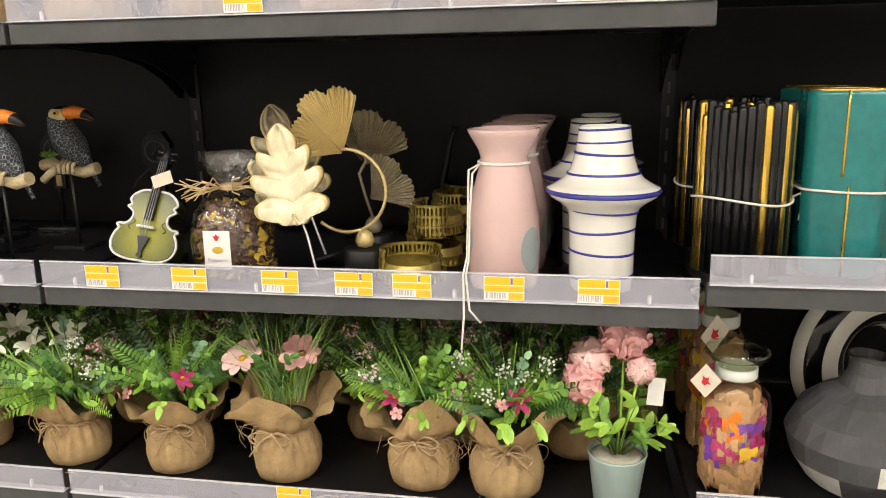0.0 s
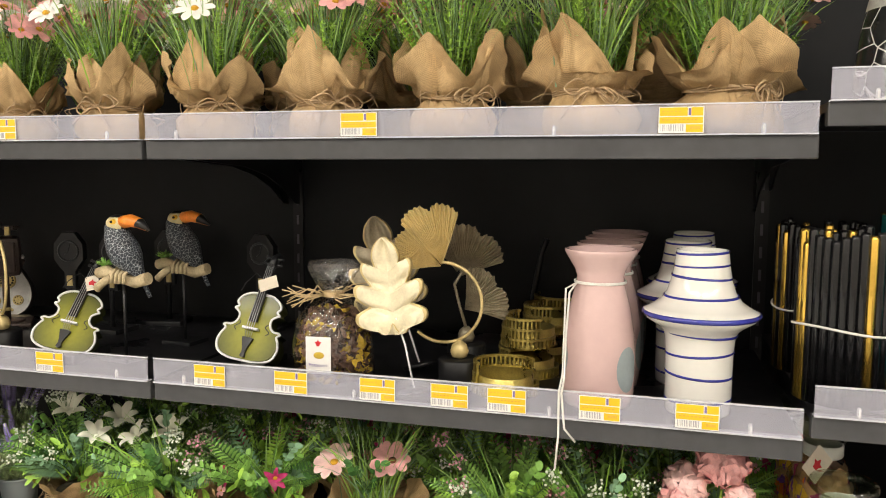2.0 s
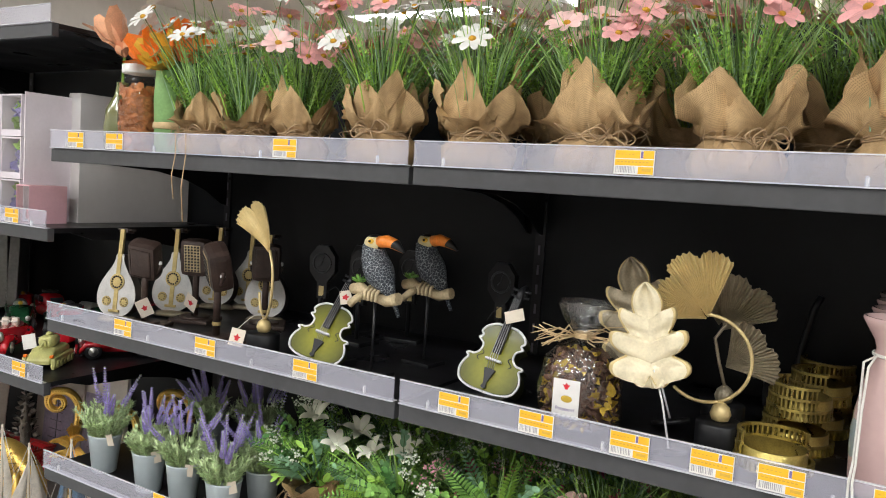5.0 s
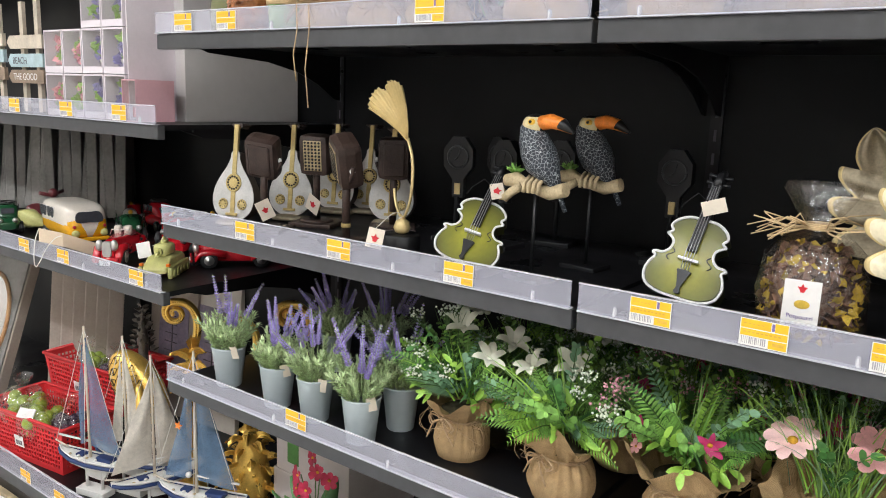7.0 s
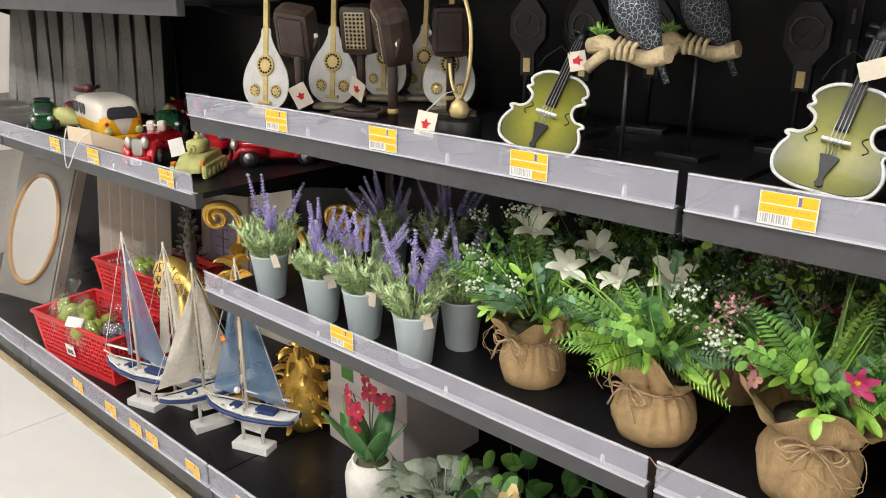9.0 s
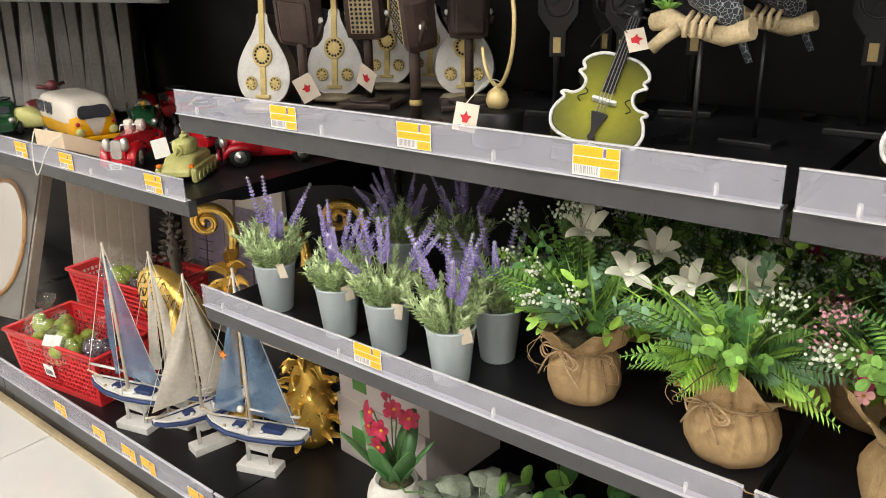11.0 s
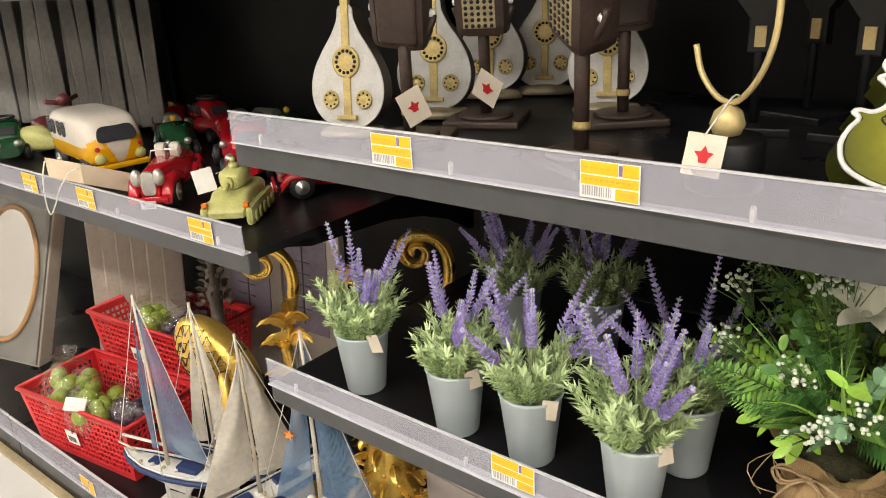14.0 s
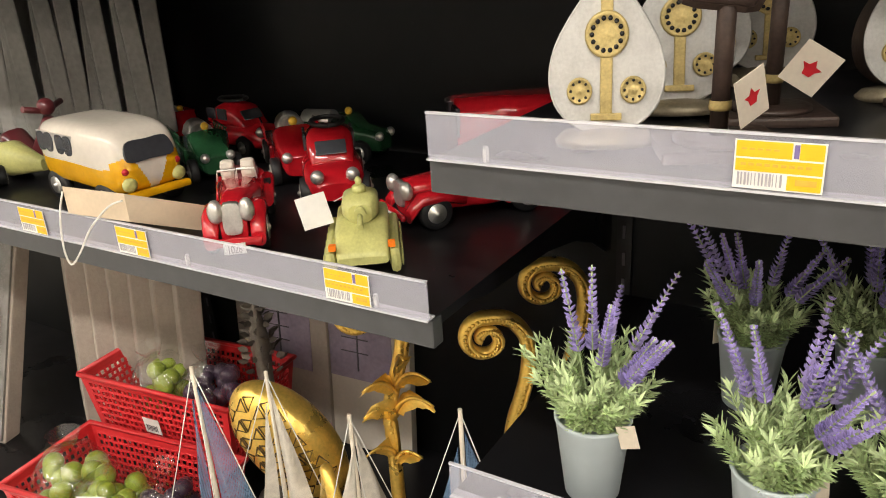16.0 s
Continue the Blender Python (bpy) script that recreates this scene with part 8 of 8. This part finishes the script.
bm = bmesh.new()
for k in range(60):
    a, z = 2.4 * k, 0.30 + .0024 * k
    r = .03 * (1 - (z - .30) / .16)
    d = Vector((math.cos(a), math.sin(a), .8))
    strip(bm, bend((r * math.cos(a), r * math.sin(a), z), d, .02, .6, 3), .012, across(d, rg), .2, 0)
part("plumage", bm, PCONE, t)
part("body", lathe([(0.05, 0), (0.05, 0.02), (0.012, 0.06), (0.014, 0.30), (0.018, 0.34), (0.006, 0.43), (0, 0.44)], 20), PCONE, t)

PRINTV = mat("mauve_print", (0.32, 0.27, 0.36), 0.7, var=0.3, scale=14)
for dx, dy in ((0.0, 0.0), (0.10, 0.02)):
    t = thing("picture_canvas", pose(-1.74 + dx * 1.9, 0.47 + dy, BASE, -5, 0, 3), "pale canvas print with a mauve sailing scene", "picture", "canvas prints")
    part("canvas", boxed(-0.10, 0.14, 0.0, 0.02, 0, 0.53, bevel=.002), CREAMP if dx else CANVAS, t)
    part("print_field", boxed(-0.05, 0.10, -0.0025, -0.001, 0.16, 0.40), PRINTV, t, "mauve printed scene")
    bm = bmesh.new()
    tube(bm, [(0.02, -.003, .18), (0.02, -.003, .38)], .002, 4)
    for k in range(5):
        tube(bm, [(-0.012 - .002 * k, -.003, .34 - .03 * k), (0.045, -.003, .34 - .03 * k)], .0012, 4)
    part("print_lines", bm, INK, t)

# ---- bottom shelf: orchid, cartons, foliage ----
ORCHP = mat("white_textured_pot", (0.72, 0.69, 0.64), 0.6, var=0.12, scale=30, bump=0.9, bscale=60, dist=0.006)
CRIM = mat("crimson_petal", (0.38, 0.012, 0.05), 0.5, var=0.25, scale=60, islands=0.25)
ORLEAF = mat("orchid_leaf", (0.09, 0.22, 0.07), 0.35, var=0.15, scale=20)
t = thing("orchid_pot", pose(-0.655, 0.13, BASE), "artificial crimson orchid in a white textured pot", "potted plant")
part("pot", lathe([(0.040, 0), (0.046, 0.004), (0.054, 0.03), (0.056, 0.09), (0.052, 0.108), (0.042, 0.117), (0.042, 0.126), (0.038, 0.127), (0.036, 0.116), (0, 0.112)], 40), ORCHP, t)
part("moss", lathe([(0.036, 0.113), (0.022, 0.128), (0, 0.133)], 20), SOILM, t)
for a, L, dr in ((-2.2, .15, .5), (-1.3, .15, .2), (-0.5, .14, .4), (3.0, .14, .7), (0.4, .12, .5), (1.8, .13, .5)):
    d = Vector((math.cos(a) * .55, math.sin(a) * .55, 1))
    bm = bmesh.new()
    strip(bm, bend((math.cos(a) * .008, math.sin(a) * .008, .122), d, L, dr, 8), .045, Vector((-math.sin(a), math.cos(a), 0)), .12, 0, shape=lambda u: math.sin(math.pi * min(1, .2 + .78 * u)) ** .6)
    ob = part("leaf", bm, ORLEAF, t, smooth=True)
    md = ob.modifiers.new("thickness", "SOLIDIFY")
    md.thickness = .0016
for k, (px, py, pz) in enumerate(((-.035, -.02, .265), (.0, -.03, .245), (-.05, -.01, .225), (.015, -.01, .285), (-.02, .01, .30), (.04, 0, .27), (-.005, -.035, .21))):
    part("stem", tube(bmesh.new(), [(0, 0, .12), (px * .4, py * .4, .2), (px, py + .006, pz)], .0014, 5), STEM, t)
    flower(t, (px, py, pz), (px * 10, -1, .2), rg, CRIM, .021, 6, .5, label="crimson orchid flower", broad=.7)
part("air_roots", tube(bmesh.new(), [(0.01, -.01, .125), (.05, -.03, .135), (.085, -.02, .145)], .002, 5), STEM, t)
CARTM = mat("mauve_white_carton", (0.52, 0.46, 0.44), 0.7, var=0.06, scale=8)
for z0, h, x1 in ((0, .15, 0.0), (.151, .13, .012)):
    t = thing("carton", pose(-0.94 + x1, 0.255, BASE + z0, 0, 0, -4), "pale carton with small plant picture", "box", "stacked cartons")
    part("body", boxed(0, .27, 0, .24, 0, h, bevel=.002), CARTM, t)
    part("picture", boxed(.045, .088, -.001, .0, .03, .085), DEEP, t, "small dark green plant picture")
SUCC = mat("grey_green_velvet_leaf", (0.27, 0.31, 0.23), 0.75, var=0.3, scale=40, islands=0.2, bump=.3, bscale=150)
t = thing("velvet_plant", pose(-0.46, 0.13, BASE), "artificial grey-green velvety leaf plant in a dark pot", "potted plant")
part("pot", lathe([(0.05, 0), (0.062, 0.09), (0.058, 0.09), (0, 0.08)], 30), TYRE, t)
bm = bmesh.new()
for k in range(120):
    d = ray_dir(rg, 1.2, .85)
    p = bend(Vector((d.x, d.y, 0)) * .02 + Vector((0, 0, .08)), d, rg.uniform(.035, .10), .5, 4)
    tube(bm, p, .0014, 4)
    o = Vector((d.x, d.y, .1)).normalized()
    sd = Vector((-o.y, o.x, rg.uniform(-.3, .3)))
    s = rg.uniform(.042, .056)
    strip(bm, [p[-1], p[-1] + o * s * .35 + Vector((0, 0, .008)), p[-1] + o * s * .7, p[-1] + o * s - Vector((0, 0, .012))], s * .8, sd, .14, 0)
part("foliage", bm, SUCC, t)
t = thing("rose_pot", pose(-0.255, 0.13, BASE), "artificial pale yellow rose with dark leaves", "potted plant")
part("pot", lathe([(0.045, 0), (0.056, 0.10), (0.052, 0.10), (0, 0.09)], 30), TYRE, t)


def rose_leaves(bm):
    for k in range(34):
        d = ray_dir(rg, 1.3, .9)
        sprig(bm, Vector((d.x, d.y, 0)) * .02 + Vector((0, 0, .09)), d, rg.uniform(.08, .22), rg, rg.choice((I_DEEP, I_DEEP, I_FERN)), .040, 4, .4)


foliage(t, rose_leaves)
ROSEY = mat("pale_yellow_petal", (0.74, 0.58, 0.28), .5, var=.15, islands=.1)
tulip_head(t, (-0.01, -.06, .235), (0, -.3, 1), ROSEY, .022)
